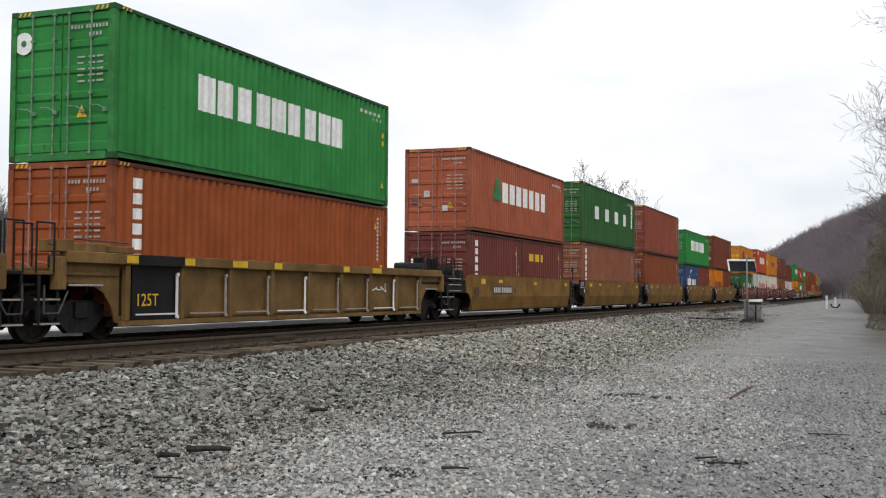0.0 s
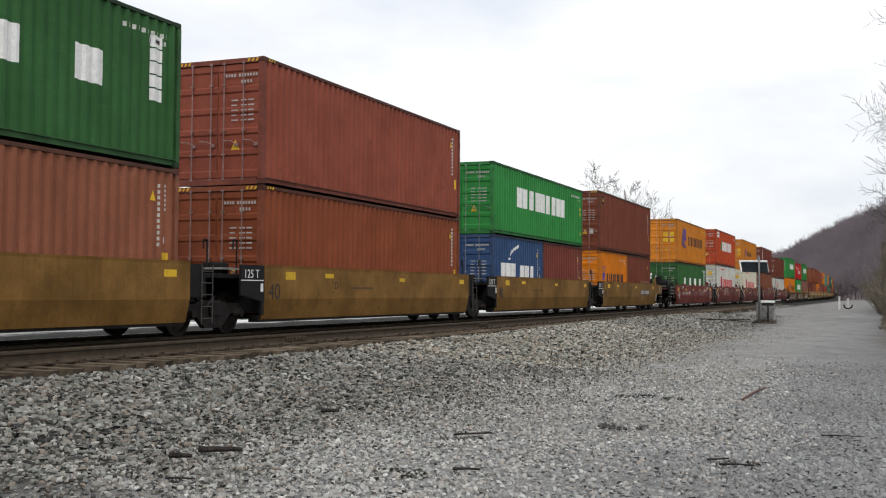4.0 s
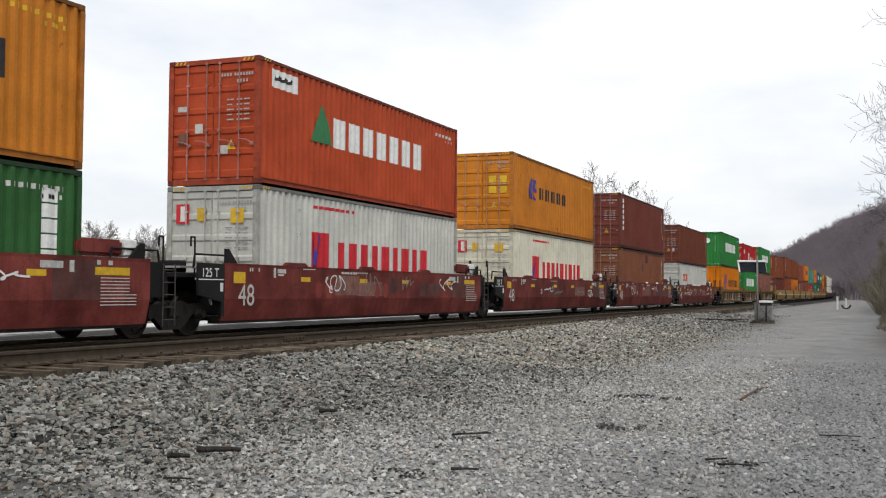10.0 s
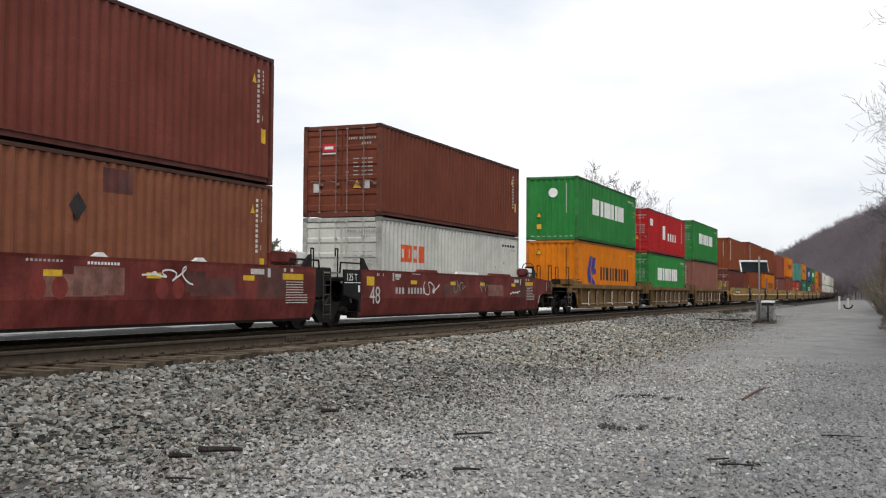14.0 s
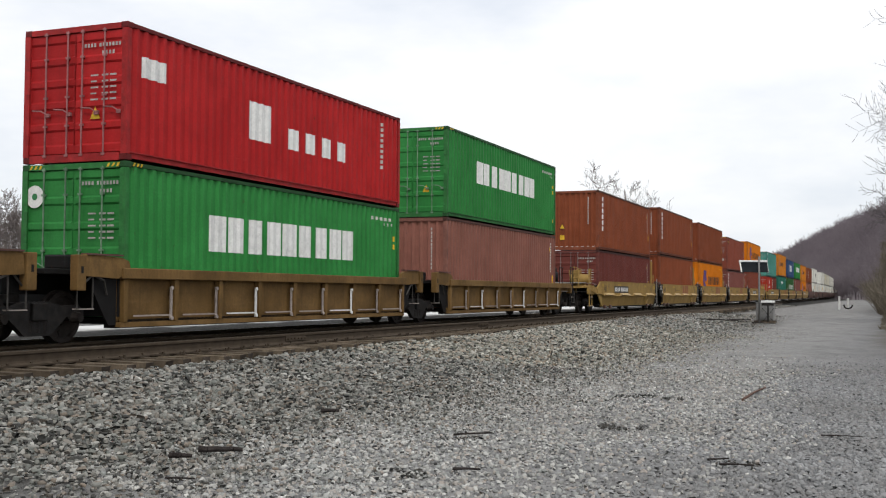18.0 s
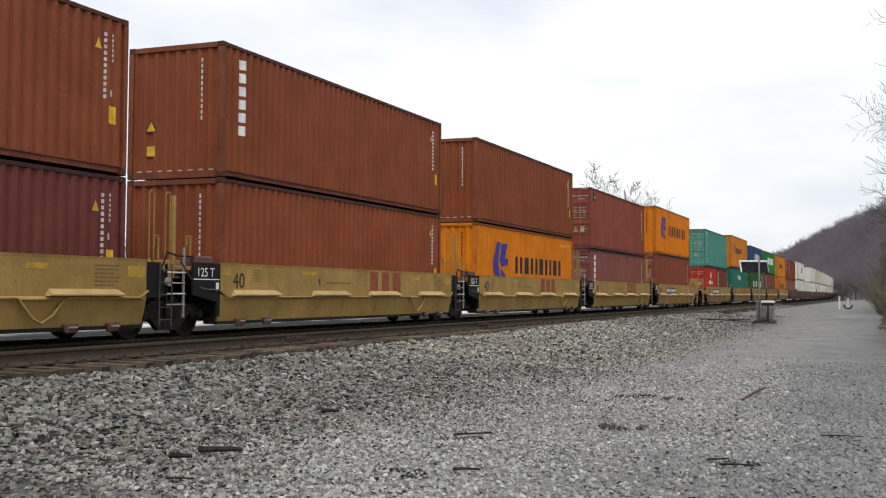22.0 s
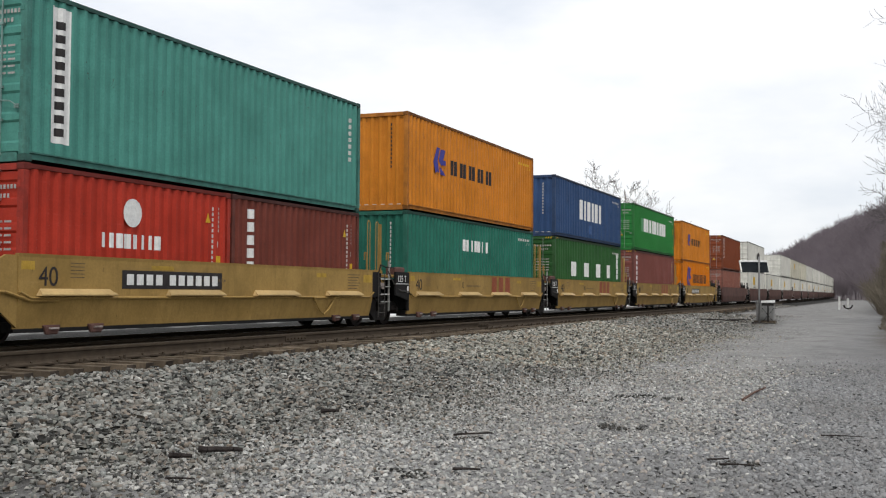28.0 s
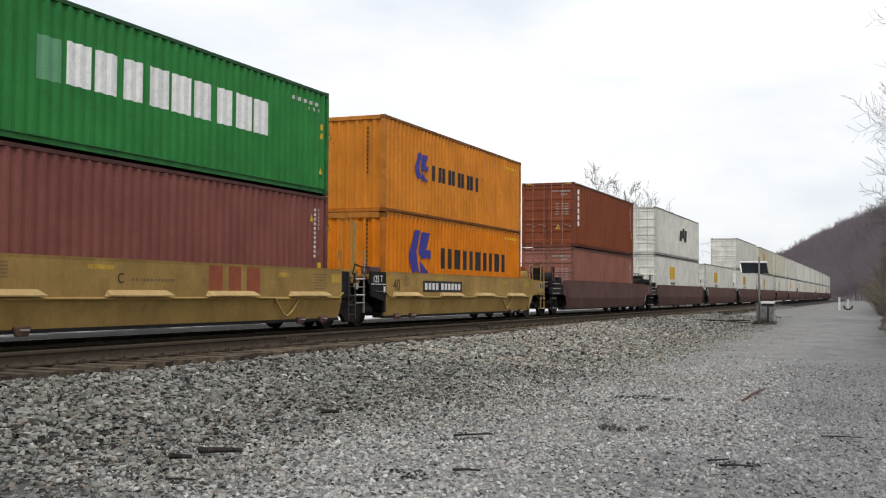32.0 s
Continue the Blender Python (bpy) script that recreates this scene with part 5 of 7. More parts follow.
def build_cars():
    """Every wagon unit at its place along the train; returns (object, metres along the train)."""
    out = []

    def pack(kind, units, label, hl, mat, gap_after):
        n = len(units)
        for i, (num, mid) in enumerate(units):
            first, last = i == 0, i == n - 1
            half_next = (units[i + 1][1] - mid) / 2 if not last else None
            half_prev = (mid - units[i - 1][1]) / 2 if not first else None
            trucks = []
            if first:
                trucks.append(-hl - 0.75)
            if last:
                trucks.append(hl + 0.75)
            else:
                trucks.append(half_next)
            dn = 2.0 if first else half_prev - hl - 0.12
            df = 2.0 if last else half_next - hl - 0.12
            posts = ()
            if kind == "ribbed":
                posts = [-hl + 0.12 + k * (2 * hl - 0.24) / 8 for k in range(9)]
            car = well_car(kind, label, hl, mat, trucks, dn, df, end="near" if first else "far" if last else None, posts=posts)
            X = SIDE_X
            dress(kind, car, hl, mat, first, last, i)
            out.append((car, mid))

    def dress(kind, car, hl, mat, first, last, i):
        tz = ribbed_top(hl)
        if kind == "smooth_ochre":
            car_marks(car, [(-hl + 0.9, -hl + 1.35, 1.30, 1.48), (-hl + 2.8, -hl + 3.25, 1.36, 1.47), (-hl + 7.2, -hl + 7.6, 1.32, 1.42), (hl - 0.85, hl - 0.45, 1.30, 1.44)], M_MARK_YELLOW, "yellow_patch")
            put_text(car, "lettering", "40", 0.52, -hl + 0.15, 0.85, M_MARK_BLACK, label="black stencilled number")
            if first or last:
                o = PLATE_FIRST if first else 2.3
                car_marks(car, [(o, o + 2.26, 0.93, 1.25)], M_PLATE, "number_plate")
                car_marks(car, [(o + 0.1 + k * 0.2 + 0.09 * (k > 3), o + 0.24 + k * 0.2 + 0.09 * (k > 3), 1.0, 1.19) for k in range(10)], M_STENCIL, "plate_bar", SIDE_X + 0.004)
                put_text(car, "lettering", "AEDCB"[i % 5], 0.28, o + 2.5 if first else o - 0.55, 1.0, M_MARK_BLACK)
            else:
                put_text(car, "lettering", "AEDCB"[i % 5], 0.26, -hl + 3.3, 1.1, M_MARK_BLACK)
                car_marks(car, [(-hl + 4.2 + k * 0.11, -hl + 4.27 + k * 0.11, 1.1, 1.15) for k in range(12)], M_MARK_BLACK)
        if kind == "smooth_red":
            put_text(car, "lettering", "48", 0.66, -hl + 0.5, 0.72, M_STENCIL, label="white stencilled number")
            put_text(car, "lettering", "BCDEA"[i % 5], 0.26, RED_LETTER[i % 5], 1.0, M_MARK_WHITE)
            car_marks(car, [(-hl + 0.32, -hl + 0.78, 1.2, 1.44)], M_MARK_YELLOW, "yellow_patch")
            car_marks(car, [(y, y + 0.45, 1.26, 1.37) for y in (-hl + 3.2, -hl + 6.3, -hl + 9.0, hl - 3.2)], M_MARK_YELLOW, "yellow_patch")
            car_marks(car, [(-5.6 + k * 0.22 + 0.2 * (k > 2), -5.46 + k * 0.22 + 0.2 * (k > 2), 0.98, 1.16) for k in range(9)] if i in (0, 4) else [(-hl + 5.9 + k * 0.1, -hl + 5.96 + k * 0.1, 1.5, 1.54) for k in range(9)], M_WORN_STENCIL)
            car_marks(car, [(hl - 1.4, hl - 0.6 + 0.2 * (k > 4), 1.24 - k * 0.06, 1.258 - k * 0.06) for k in range(9)], M_STENCIL)
            car_marks(car, [(-hl + 0.95 + k * 0.09, -hl + 1.0 + k * 0.09, 1.46, 1.54) for k in (0, 1, 4)] + [(-hl + 1.95, -hl + 2.05, 1.34, 1.56), (-hl + 2.12, -hl + 2.5, 1.44, 1.54), (-hl + 2.15, -hl + 2.4, 1.38, 1.42)]
                      + [(hl - 2.9, hl - 2.35, 1.4, 1.52), (hl - 2.2, hl - 2.08, 1.34, 1.54), (hl - 1.5, hl - 1.4, 1.48, 1.56), (hl - 1.2, hl - 1.08, 1.48, 1.56), (-hl + 3.3, -hl + 3.9, 1.545, 1.57)], M_STENCIL)
            car_marks(car, [(hl - 1.55, hl - 0.6, 1.30, 1.44)], M_MARK_YELLOW, "yellow_patch")
            part("end_tank", bevelled(boxes((0.9, 1.28, hl - 1.75, hl - 0.55, TOP_Z + 0.04, TOP_Z + 0.34)), 0.05, 2), mat, car, "dark red end tank")
            part("tank_band", bevelled(boxes((0.88, 1.30, hl - 0.54, hl - 0.18, TOP_Z + 0.04, TOP_Z + 0.36)), 0.02), M_POST, car, "white end of the tank")
            caps = {3: ((-0.2, 0.2, 1), (2.8, 3.25, 1), (-5.2, -4.2, 0)), 4: ((-4.0, -2.4, 0), (-0.9, 1.2, 1), (2.2, 4.6, 0))}.get(i, ((-hl + 2.5, -hl + 3.6, 0), (-hl + 6.4, -hl + 7.3, 0), (hl - 5.2, hl - 4.3, 0)))
            for a, b, pale in caps:
                part("side_cap", plate([(a, TOP_Z), (b, TOP_Z), (b - 0.15, TOP_Z + 0.08), (a + 0.15, TOP_Z + 0.08)], SIDE_X - 0.11, SIDE_X - 0.02), M_POST if pale else mat, car)
            if i in (1, 3):
                o = 0 if i == 3 else -2.1
                part("scoured_patch", patch(bmesh.new(), -0.72 + o, 0.62 + o, 0.94, 1.44, SIDE_X, 0, False, 0.003), M_BUFF, car, "scoured buff patch")
                car_marks(car, [(-0.38 + k * 0.088 + o, -0.32 + k * 0.088 + o, 1.48, 1.53) for k in range(10)], M_MARK_WHITE)
                part("overpainted_patch", patch(bmesh.new(), 2.49 + o, 3.14 + o, 1.0, 1.42, SIDE_X, 0.1, False, 0.003), M_GREYED, car, "dark grey overpainted patch")
                for y in (-1.57, -1.05, 1.73, 2.25):
                    part("red_spot", shape(bmesh.new(), [(y + o + 0.2 * math.cos(a * math.pi / 6), 1.07 + 0.2 * math.sin(a * math.pi / 6)) for a in range(12)], SIDE_X, 0.003), M_FRESH_RED, car, "round patch of fresher red paint")
            part("rubbed_patch", patch(bmesh.new(), hl - 2.6, hl - 1.4, 0.86, 1.56, SIDE_X, 0, False, 0.002), M_GREYED, car, "darkened rubbed patch")
            for k in range(2):
                part("overpainted_patch", patch(bmesh.new(), -hl + 5.5 + 4.1 * k + 0.7 * i % 1.3, -hl + 7.0 + 4.2 * k + 0.7 * i % 1.3, 0.92, 1.3, SIDE_X, 0, False, 0.002), M_BUFF if (k + i) % 2 else M_GREYED, car, "overpainted patch")
        if kind == "ledged":
            put_text(car, "lettering", "40", 0.46, -hl + 0.45, 1.1, M_MARK_BLACK, label="black stencilled number")
            put_text(car, "lettering", "AEDCB"[i % 5] if not last else "B", 0.26, -hl + 4.2, 1.18, M_MARK_BLACK)
            if first or last:
                car_marks(car, [(-hl + 2.55, -hl + 5.75, 1.06, 1.40)], M_MARK_BLACK, "number_plate")
                car_marks(car, [(-hl + 2.68 + k * 0.285 + 0.14 * (k > 3), -hl + 2.88 + k * 0.285 + 0.14 * (k > 3), 1.13, 1.33) for k in range(10)], M_MARK_WHITE, "plate_bar", SIDE_X + 0.004)
            else:
                o = -hl + 7.05
                for r in ((o, o + 0.5), (o + 0.72, o + 1.2), (o + 1.42, o + 1.95)):
                    part("owner_marking", patch(bmesh.new(), *r, TOP_Z - 0.62, TOP_Z - 0.05, SIDE_X, 0, False), M_MARK_RUST, car, "rust-red block")
            car_marks(car, [(-hl + 4.6 + k * 0.11, -hl + 4.67 + k * 0.11, 1.22, 1.27) for k in range(12)] + [(hl - 1.45, hl - 0.75 - 0.08 * (k % 3), 1.46 - k * 0.07, 1.48 - k * 0.07) for k in range(6)] + [(-hl + 1.2, -hl + 1.55, 1.48 - k * 0.06, 1.495 - k * 0.06) for k in range(5)], M_FAINT)
            car_marks(car, [(-hl + 3.4, -hl + 4.1, 1.42, 1.5), (hl - 3.1, hl - 2.6, 1.38, 1.48), (hl - 0.55, hl - 0.05, 1.28, 1.48), (-hl + 0.06, -hl + 0.36, 1.36, 1.5)], M_DULL_YELLOW, "yellow_patch")
        if kind == "ribbed":
            bay = (2 * hl - 0.24) / 8
        if kind == "ribbed" and first and last:
            car_marks(car, [(-hl + 0.02, -hl + 0.36, tz - 0.17, tz - 0.03)] + [(-hl + k * bay + 0.1, -hl + k * bay + (0.45 if k % 2 else 0.7), tz - 0.17, tz - 0.03) for k in (1, 2, 3, 5, 6)], M_MARK_YELLOW, "yellow_patch", SIDE_X + 0.021)
            part("chord_cover", patch(bmesh.new(), -hl + 0.37, -hl + bay + 0.09, tz - 0.195, tz - 0.005, SIDE_X + 0.02, 0, False, 0.003), CAR_BLACK, car, "black painted stretch of the top rail")
        if kind == "ribbed":
            for k in range(8):
                y = -hl + 0.2 + (k + 0.12) * (2 * hl - 0.24) / 8
                e = y + (2 * hl - 0.24) / 8 * 0.72
                gi = boxes((SIDE_X - 0.07, SIDE_X - 0.05, y, e, SILL + 0.145, SILL + 0.175), (SIDE_X - 0.07, SIDE_X - 0.045, e, e + 0.06, SILL + 0.08, tz - 0.33))
                tube(gi, (SIDE_X - 0.05, e + 0.03, SILL + 0.1), (SIDE_X - 0.02, e + 0.03, SILL + 0.1), 0.04, n=8)
                tube(gi, (SIDE_X - 0.05, e + 0.03, tz - 0.36), (SIDE_X - 0.02, e + 0.03, tz - 0.36), 0.038, n=8)
                part("grab_iron", gi, M_ROD if (k + i) % 3 else M_POST, car, "pale worn steel grab iron")
        # ends
        gear = mat if kind == "ledged" else CAR_BLACK
        if kind == "ribbed":
            for sg in (1, -1):
                alone = first and last or sg < 0 and first or sg > 0 and last
                if alone:                     # side plate that arches over the end truck, below a longer top rail
                    part("end_arch", plate([(sg * (hl + y), z) for y, z in ((1.55, 1.14), (1.55, tz - 0.2), (0.004, tz - 0.2), (0.004, SILL + 0.01), (0.1, SILL + 0.02), (0.22, 0.72), (0.45, 0.98), (0.8, 1.12))], SIDE_X - 0.17, SIDE_X - 0.13), mat, car)
                    part("chord_end", bevelled(boxes((SIDE_X - 0.17, SIDE_X + 0.02, *sorted((sg * (hl + 0.004), sg * (hl + 1.55))), tz - 0.2, tz)), 0.012), mat, car)
                    part("end_bracket", bevelled(boxes((SIDE_X - 0.2, SIDE_X + 0.0, *sorted((sg * (hl + 1.56), sg * (hl + 1.76))), 1.02, tz - 0.1)), 0.012), mat, car)
                    part("arch_lip", bevelled(boxes((SIDE_X - 0.13, SIDE_X - 0.08, *sorted((sg * (hl + 0.5), sg * (hl + 1.4))), 1.08, 1.12)), 0.008), M_ROD, car, "pale worn lip")
                    part("uncoupling_rod", pipe([(SIDE_X - 0.02, sg * (hl + 1.5), 1.0), (SIDE_X, sg * (hl + 1.75), 0.62), (SIDE_X, sg * (hl + 2.1), 0.62), (SIDE_X, sg * (hl + 2.1), 1.1)], 0.018), M_WORN, car)
                else:                         # corner guides above the shared truck
                    part("corner_guide", plate([(sg * (hl + y), z) for y, z in ((-0.25, tz - 0.02), (-0.2, tz + 0.12), (0.0, tz + 0.18), (0.95, tz + 0.22), (1.0, tz - 0.16), (0.1, tz - 0.2))], SIDE_X - 0.12, SIDE_X - 0.03), CAR_YELLOW, car)
                    part("guide_cap", boxes((SIDE_X - 0.16, SIDE_X + 0.0, *sorted((sg * (hl + 0.0), sg * (hl + 0.95))), tz + 0.205, tz + 0.235)), CAR_BROWN, car, "dark rusty cap plate")
                    part("drop_bracket", bevelled(boxes((SIDE_X - 0.16, SIDE_X + 0.02, *sorted((sg * (hl + 1.0), sg * (hl + 1.22))), tz - 0.42, tz + 0.2)), 0.015), mat, car)
                    part("bracket_hole", boxes((SIDE_X + 0.021, SIDE_X + 0.024, *sorted((sg * (hl + 1.08), sg * (hl + 1.14))), tz - 0.12, tz)), CAR_BLACK, car)
                    part("end_plate", plate([(sg * (hl + y), z) for y, z in ((0.004, SILL), (0.004, tz - 0.21), (0.62, tz - 0.21), (0.62, 1.0), (0.35, 0.6), (0.2, SILL))], SIDE_X - 0.2, SIDE_X - 0.15), CAR_BLACK, car)
                    part("brake_hose", pipe([(SIDE_X - 0.12, sg * (hl + 0.3), 0.95), (SIDE_X - 0.06, sg * (hl + 0.45), 1.2), (SIDE_X - 0.06, sg * (hl + 0.75), 1.3), (SIDE_X - 0.1, sg * (hl + 1.0), 1.1)], 0.02), M_WORN, car)
                    part("step", pipe([(SIDE_X - 0.1, sg * (hl + 0.7), 1.35), (SIDE_X - 0.1, sg * (hl + 0.7), 0.7), (SIDE_X - 0.1, sg * (hl + 1.1), 0.7), (SIDE_X - 0.1, sg * (hl + 1.1), 1.3)], 0.016), M_WORN, car)
                    part("step_tread", boxes((SIDE_X - 0.2, SIDE_X - 0.06, *sorted((sg * (hl + 0.7), sg * (hl + 1.1))), 0.69, 0.71)), M_ROD, car)
            if first and last:
                part("apron", plate([(-hl + 0.35, SILL + 0.02), (-hl + 0.35, tz - 0.21), (-hl + 1.75, tz - 0.21), (-hl + 1.75, SILL + 0.02)], SIDE_X - 0.138, SIDE_X - 0.11), CAR_BLACK, car)
                put_text(car, "capacity_lettering", "125T", 0.34, -hl + 0.45, 0.72, M_MARK_YELLOW, SIDE_X - 0.105, "yellowish stencilled lettering")
        else:
            if first:
                part("end_beam", bevelled(boxes((SIDE_X - 0.16, SIDE_X - 0.04, -hl - 2.3, -hl - 0.002, 0.98, 1.26)), 0.015), mat if kind == "ledged" else CAR_BLACK, car)
                if kind != "ledged":
                    part("end_panel", plate([(-hl - 0.55, TOP_Z - 0.03), (-hl - 0.004, TOP_Z - 0.03), (-hl - 0.004, SILL + 0.02), (-hl - 0.08, 0.72), (-hl - 0.3, 0.96), (-hl - 0.55, 1.0)], SIDE_X - 0.06, SIDE_X - 0.012), mat, car)
                    part("end_post", bevelled(boxes((SIDE_X - 0.3, SIDE_X - 0.1, -hl - 1.0, -hl - 0.6, 1.0, TOP_Z + 0.12)), 0.02), CAR_BLACK, car)
                    for k in range(3):
                        part("grab_bar", pipe([(SIDE_X - 0.05, -hl - 2.1, 1.05 + 0.2 * k), (SIDE_X - 0.02, -hl - 1.95, 1.05 + 0.2 * k), (SIDE_X - 0.02, -hl - 1.15, 1.05 + 0.2 * k), (SIDE_X - 0.05, -hl - 1.0, 1.05 + 0.2 * k)], 0.018), M_ROD, car)
                    part("deck_valve", bevelled(boxes((SIDE_X - 0.4, SIDE_X - 0.1, -hl - 1.7, -hl - 1.3, 1.33, 1.56)), 0.04), CAR_BLACK, car)
                else:
                    part("end_gusset", plate([(-hl - 0.9, 1.27), (-hl - 0.25, TOP_Z - 0.03), (-hl - 0.004, TOP_Z - 0.03), (-hl - 0.004, SILL + 0.02), (-hl - 0.75, 0.97)], SIDE_X - 0.06, SIDE_X - 0.012), mat, car)
                if kind == "ledged":
                    part("side_pipe", pipe([(SIDE_X + 0.02, -hl - 2.1, 1.16), (SIDE_X + 0.02, -hl - 1.3, 1.02), (SIDE_X + 0.02, -hl - 0.3, 1.0), (SIDE_X + 0.02, -hl + 0.25, 0.86), (SIDE_X + 0.02, -hl + 0.9, 0.86)], 0.028), gear, car)
            else:
                black_apron(car, -hl - 0.95, -hl - 0.02)
                if kind == "ledged":
                    part("post_foot", bevelled(boxes((0.8, 1.1, -hl - 1.3, -hl - 0.9, 1.28, 1.40)), 0.01), mat, car)
                    part("tall_post", bevelled(boxes((0.92, 0.99, -hl - 0.98, -hl - 0.90, 1.3, 2.95)), 0.008), mat, car)
                    for y in (-hl - 1.72, -hl - 1.2):
                        part("hoop_rail", pipe([(0.95, y, 1.35), (0.95, y, 2.95), (0.95, y + 0.04, 3.0), (0.95, y + 0.12, 3.0), (0.95, y + 0.15, 2.95), (0.95, y + 0.15, 1.35)], 0.014), mat, car)
                    part("grab_rail", pipe([(1.3, -hl - 1.75, 1.5), (1.3, -hl - 1.6, 1.78), (1.3, -hl - 1.25, 1.72), (1.3, -hl - 0.2, 1.72), (1.3, -hl - 0.1, 1.6)], 0.02), CAR_BLACK, car)
                    part("air_hose", pipe([(1.36, -hl - 1.25, 1.62), (1.4, -hl - 1.1, 1.42), (1.43, -hl - 0.85, 1.16), (1.47, -hl - 0.6, 1.06), (1.48, -hl - 0.1, 1.05), (1.48, -hl + 0.1, 0.96)], 0.02), M_WORN, car, "worn grey air hose")
                    part("corner_block", bevelled(boxes((1.05, 1.38, -hl - 0.75, -hl - 0.15, 1.5, 1.74)), 0.03), CAR_BROWN, car)
                    part("valve_wheel", tube(bmesh.new(), (1.32, -hl - 1.62, 1.2), (1.39, -hl - 1.62, 1.2), 0.09, n=10), M_ROD, car)
                    # Ladder steel paled to zinc and white, painting in the light on it.
                    for k in (0, 1):
                        part("ladder_rail", boxes((1.28, 1.32, -hl - 1.64 + 0.56 * k, -hl - 1.60 + 0.56 * k, 0.62 - 0.12 * k, 1.55 + 0.35 * k)), M_GALV if k else CAR_BLACK, car)
                    for k in range(4):
                        part("ladder_rung", tube(bmesh.new(), (1.31, -hl - 1.63, 0.76 + 0.21 * k), (1.31, -hl - 1.01, 0.76 + 0.21 * k), 0.016), M_POST if k % 2 else M_GALV, car)
                    part("deck_ledge", bevelled(boxes((0.5, 1.36, -hl - 0.95, -hl - 0.1, 1.44, 1.52)), 0.012), mat, car)
                part("apron_edge", boxes((SIDE_X - 0.004, SIDE_X + 0.006, -hl - 0.95, -hl - 0.05, 1.255, 1.275)), M_MARK_WHITE, car)
                part("tag", boxes((SIDE_X - 0.004, SIDE_X + 0.004, -hl - 0.17, -hl - 0.07, 1.02, 1.2)), M_MARK_WHITE, car)
            if last:
                part("end_arch", plate([(hl + 2.0, 0.98), (hl + 2.0, TOP_Z - 0.1), (hl + 0.004, TOP_Z - 0.02), (hl + 0.004, SILL + 0.03), (hl + 0.12, 0.6), (hl + 0.35, 0.9), (hl + 0.75, 1.0)], SIDE_X - 0.06, SIDE_X - 0.012), mat, car)
                part("number_frame", bevelled(boxes((SIDE_X - 0.012, SIDE_X + 0.02, hl + 1.2, hl + 1.9, 1.08, 1.5)), 0.004), mat, car)
                for k in (0, 1):
                    part("frame_edge", boxes((SIDE_X + 0.0, SIDE_X + 0.024, hl + 1.17 + 0.74 * k, hl + 1.195 + 0.74 * k, 1.1, 1.48)), M_ROD, car, "pale worn edge")
                    part("number_bar", boxes((SIDE_X + 0.021, SIDE_X + 0.024, hl + 1.32 + 0.26 * k, hl + 1.5 + 0.26 * k, 1.25, 1.42)), M_PLATE, car)
                part("arch_lip", plate([(hl + 0.12, 0.62), (hl + 0.36, 0.92), (hl + 0.36, 0.96), (hl + 0.10, 0.66)], SIDE_X - 0.012, SIDE_X + 0.01), M_ROD, car, "pale worn lip")
                if kind == "smooth_ochre":
                    part("rubbing_pad", bevelled(boxes((SIDE_X - 0.12, SIDE_X + 0.02, 2.45, 4.55, TOP_Z - 0.01, TOP_Z + 0.12)), 0.03, 2), DUSTY_BROWN, car, "dusty pinkish pad along the top edge")
                    part("corner_guide", plate([(hl + 0.1, TOP_Z - 0.06), (hl + 0.12, TOP_Z + 0.2), (hl + 0.26, TOP_Z + 0.3), (hl + 0.5, TOP_Z + 0.02), (hl + 0.5, TOP_Z - 0.06)], SIDE_X - 0.14, SIDE_X - 0.04), mat, car)
            else:
                part("end_panel", plate([(hl + 0.02, 0.9), (hl + 0.02, TOP_Z - 0.05), (hl + 0.5, TOP_Z - 0.05), (hl + 0.62, 1.2), (hl + 0.62, 0.9)], SIDE_X - 0.12, SIDE_X - 0.05), CAR_BLACK, car)
                ladder(car, SIDE_X - 0.02, hl + 0.62, 0.35, 1.55, "x", 5, M_WORN)
                part("hose", pipe([(1.1, hl + 0.3, 1.2), (1.25, hl + 0.6, 0.85), (1.2, hl + 0.95, 0.7), (1.15, hl + 1.3, 0.9)], 0.025), M_GRIME, car)
            for y, lean in ((-hl + 0.1, 1), (hl - 0.1, -1)) if kind == "smooth_red" else ():
                part("container_guide", plate([(y, TOP_Z), (y + lean * 0.45, TOP_Z), (y + lean * 0.12, TOP_Z + 0.3), (y, TOP_Z + 0.3)], SIDE_X - 0.1, SIDE_X - 0.05), gear if kind != "smooth_ochre" else mat, car)
            # Pale zinc instead of dark steel: light on the walkway, put into its colour.
            part("walkway", boxes((-1.0, 1.0, -hl - (2.2 if first else 0.95), -hl - 0.3, 1.50, 1.54)), M_GALV, car, "worn steel walkway grating")
        if kind == "smooth_red":
            part("side_rail", pipe([(1.3, -hl - 0.9, 1.5), (1.3, -hl - 0.85, 1.78), (1.3, -hl + 0.5, 1.78), (1.3, -hl + 0.55, 1.6)], 0.024), CAR_BLACK, car)
            part("side_rail", pipe([(1.3, hl + 0.5, 1.5), (1.3, hl + 0.45, 1.8), (1.3, hl - 0.9, 1.8), (1.3, hl - 0.95, 1.6)], 0.024), CAR_BLACK, car)
            part("pale_hose", pipe([(1.3, -hl - 0.25, 0.75), (1.36, -hl - 0.5, 1.15), (1.3, -hl - 0.8, 1.28)], 0.03), M_GALV, car, "pale worn hose")
        posts_at = ((0.95, -hl - 0.35), (0.45, -hl - 0.75))
        for x, y in posts_at if kind != "ribbed" else ():
            part("stand_post", pipe([(x, y, 1.35), (x, y, 2.15), (x, y - 0.14, 2.15), (x, y - 0.14, 1.95)], 0.022), gear, car)
        part("valve_box", bevelled(boxes((0.3, 0.8, -hl - 0.75, -hl - 0.4, 1.4, 1.66)), 0.03), gear, car)
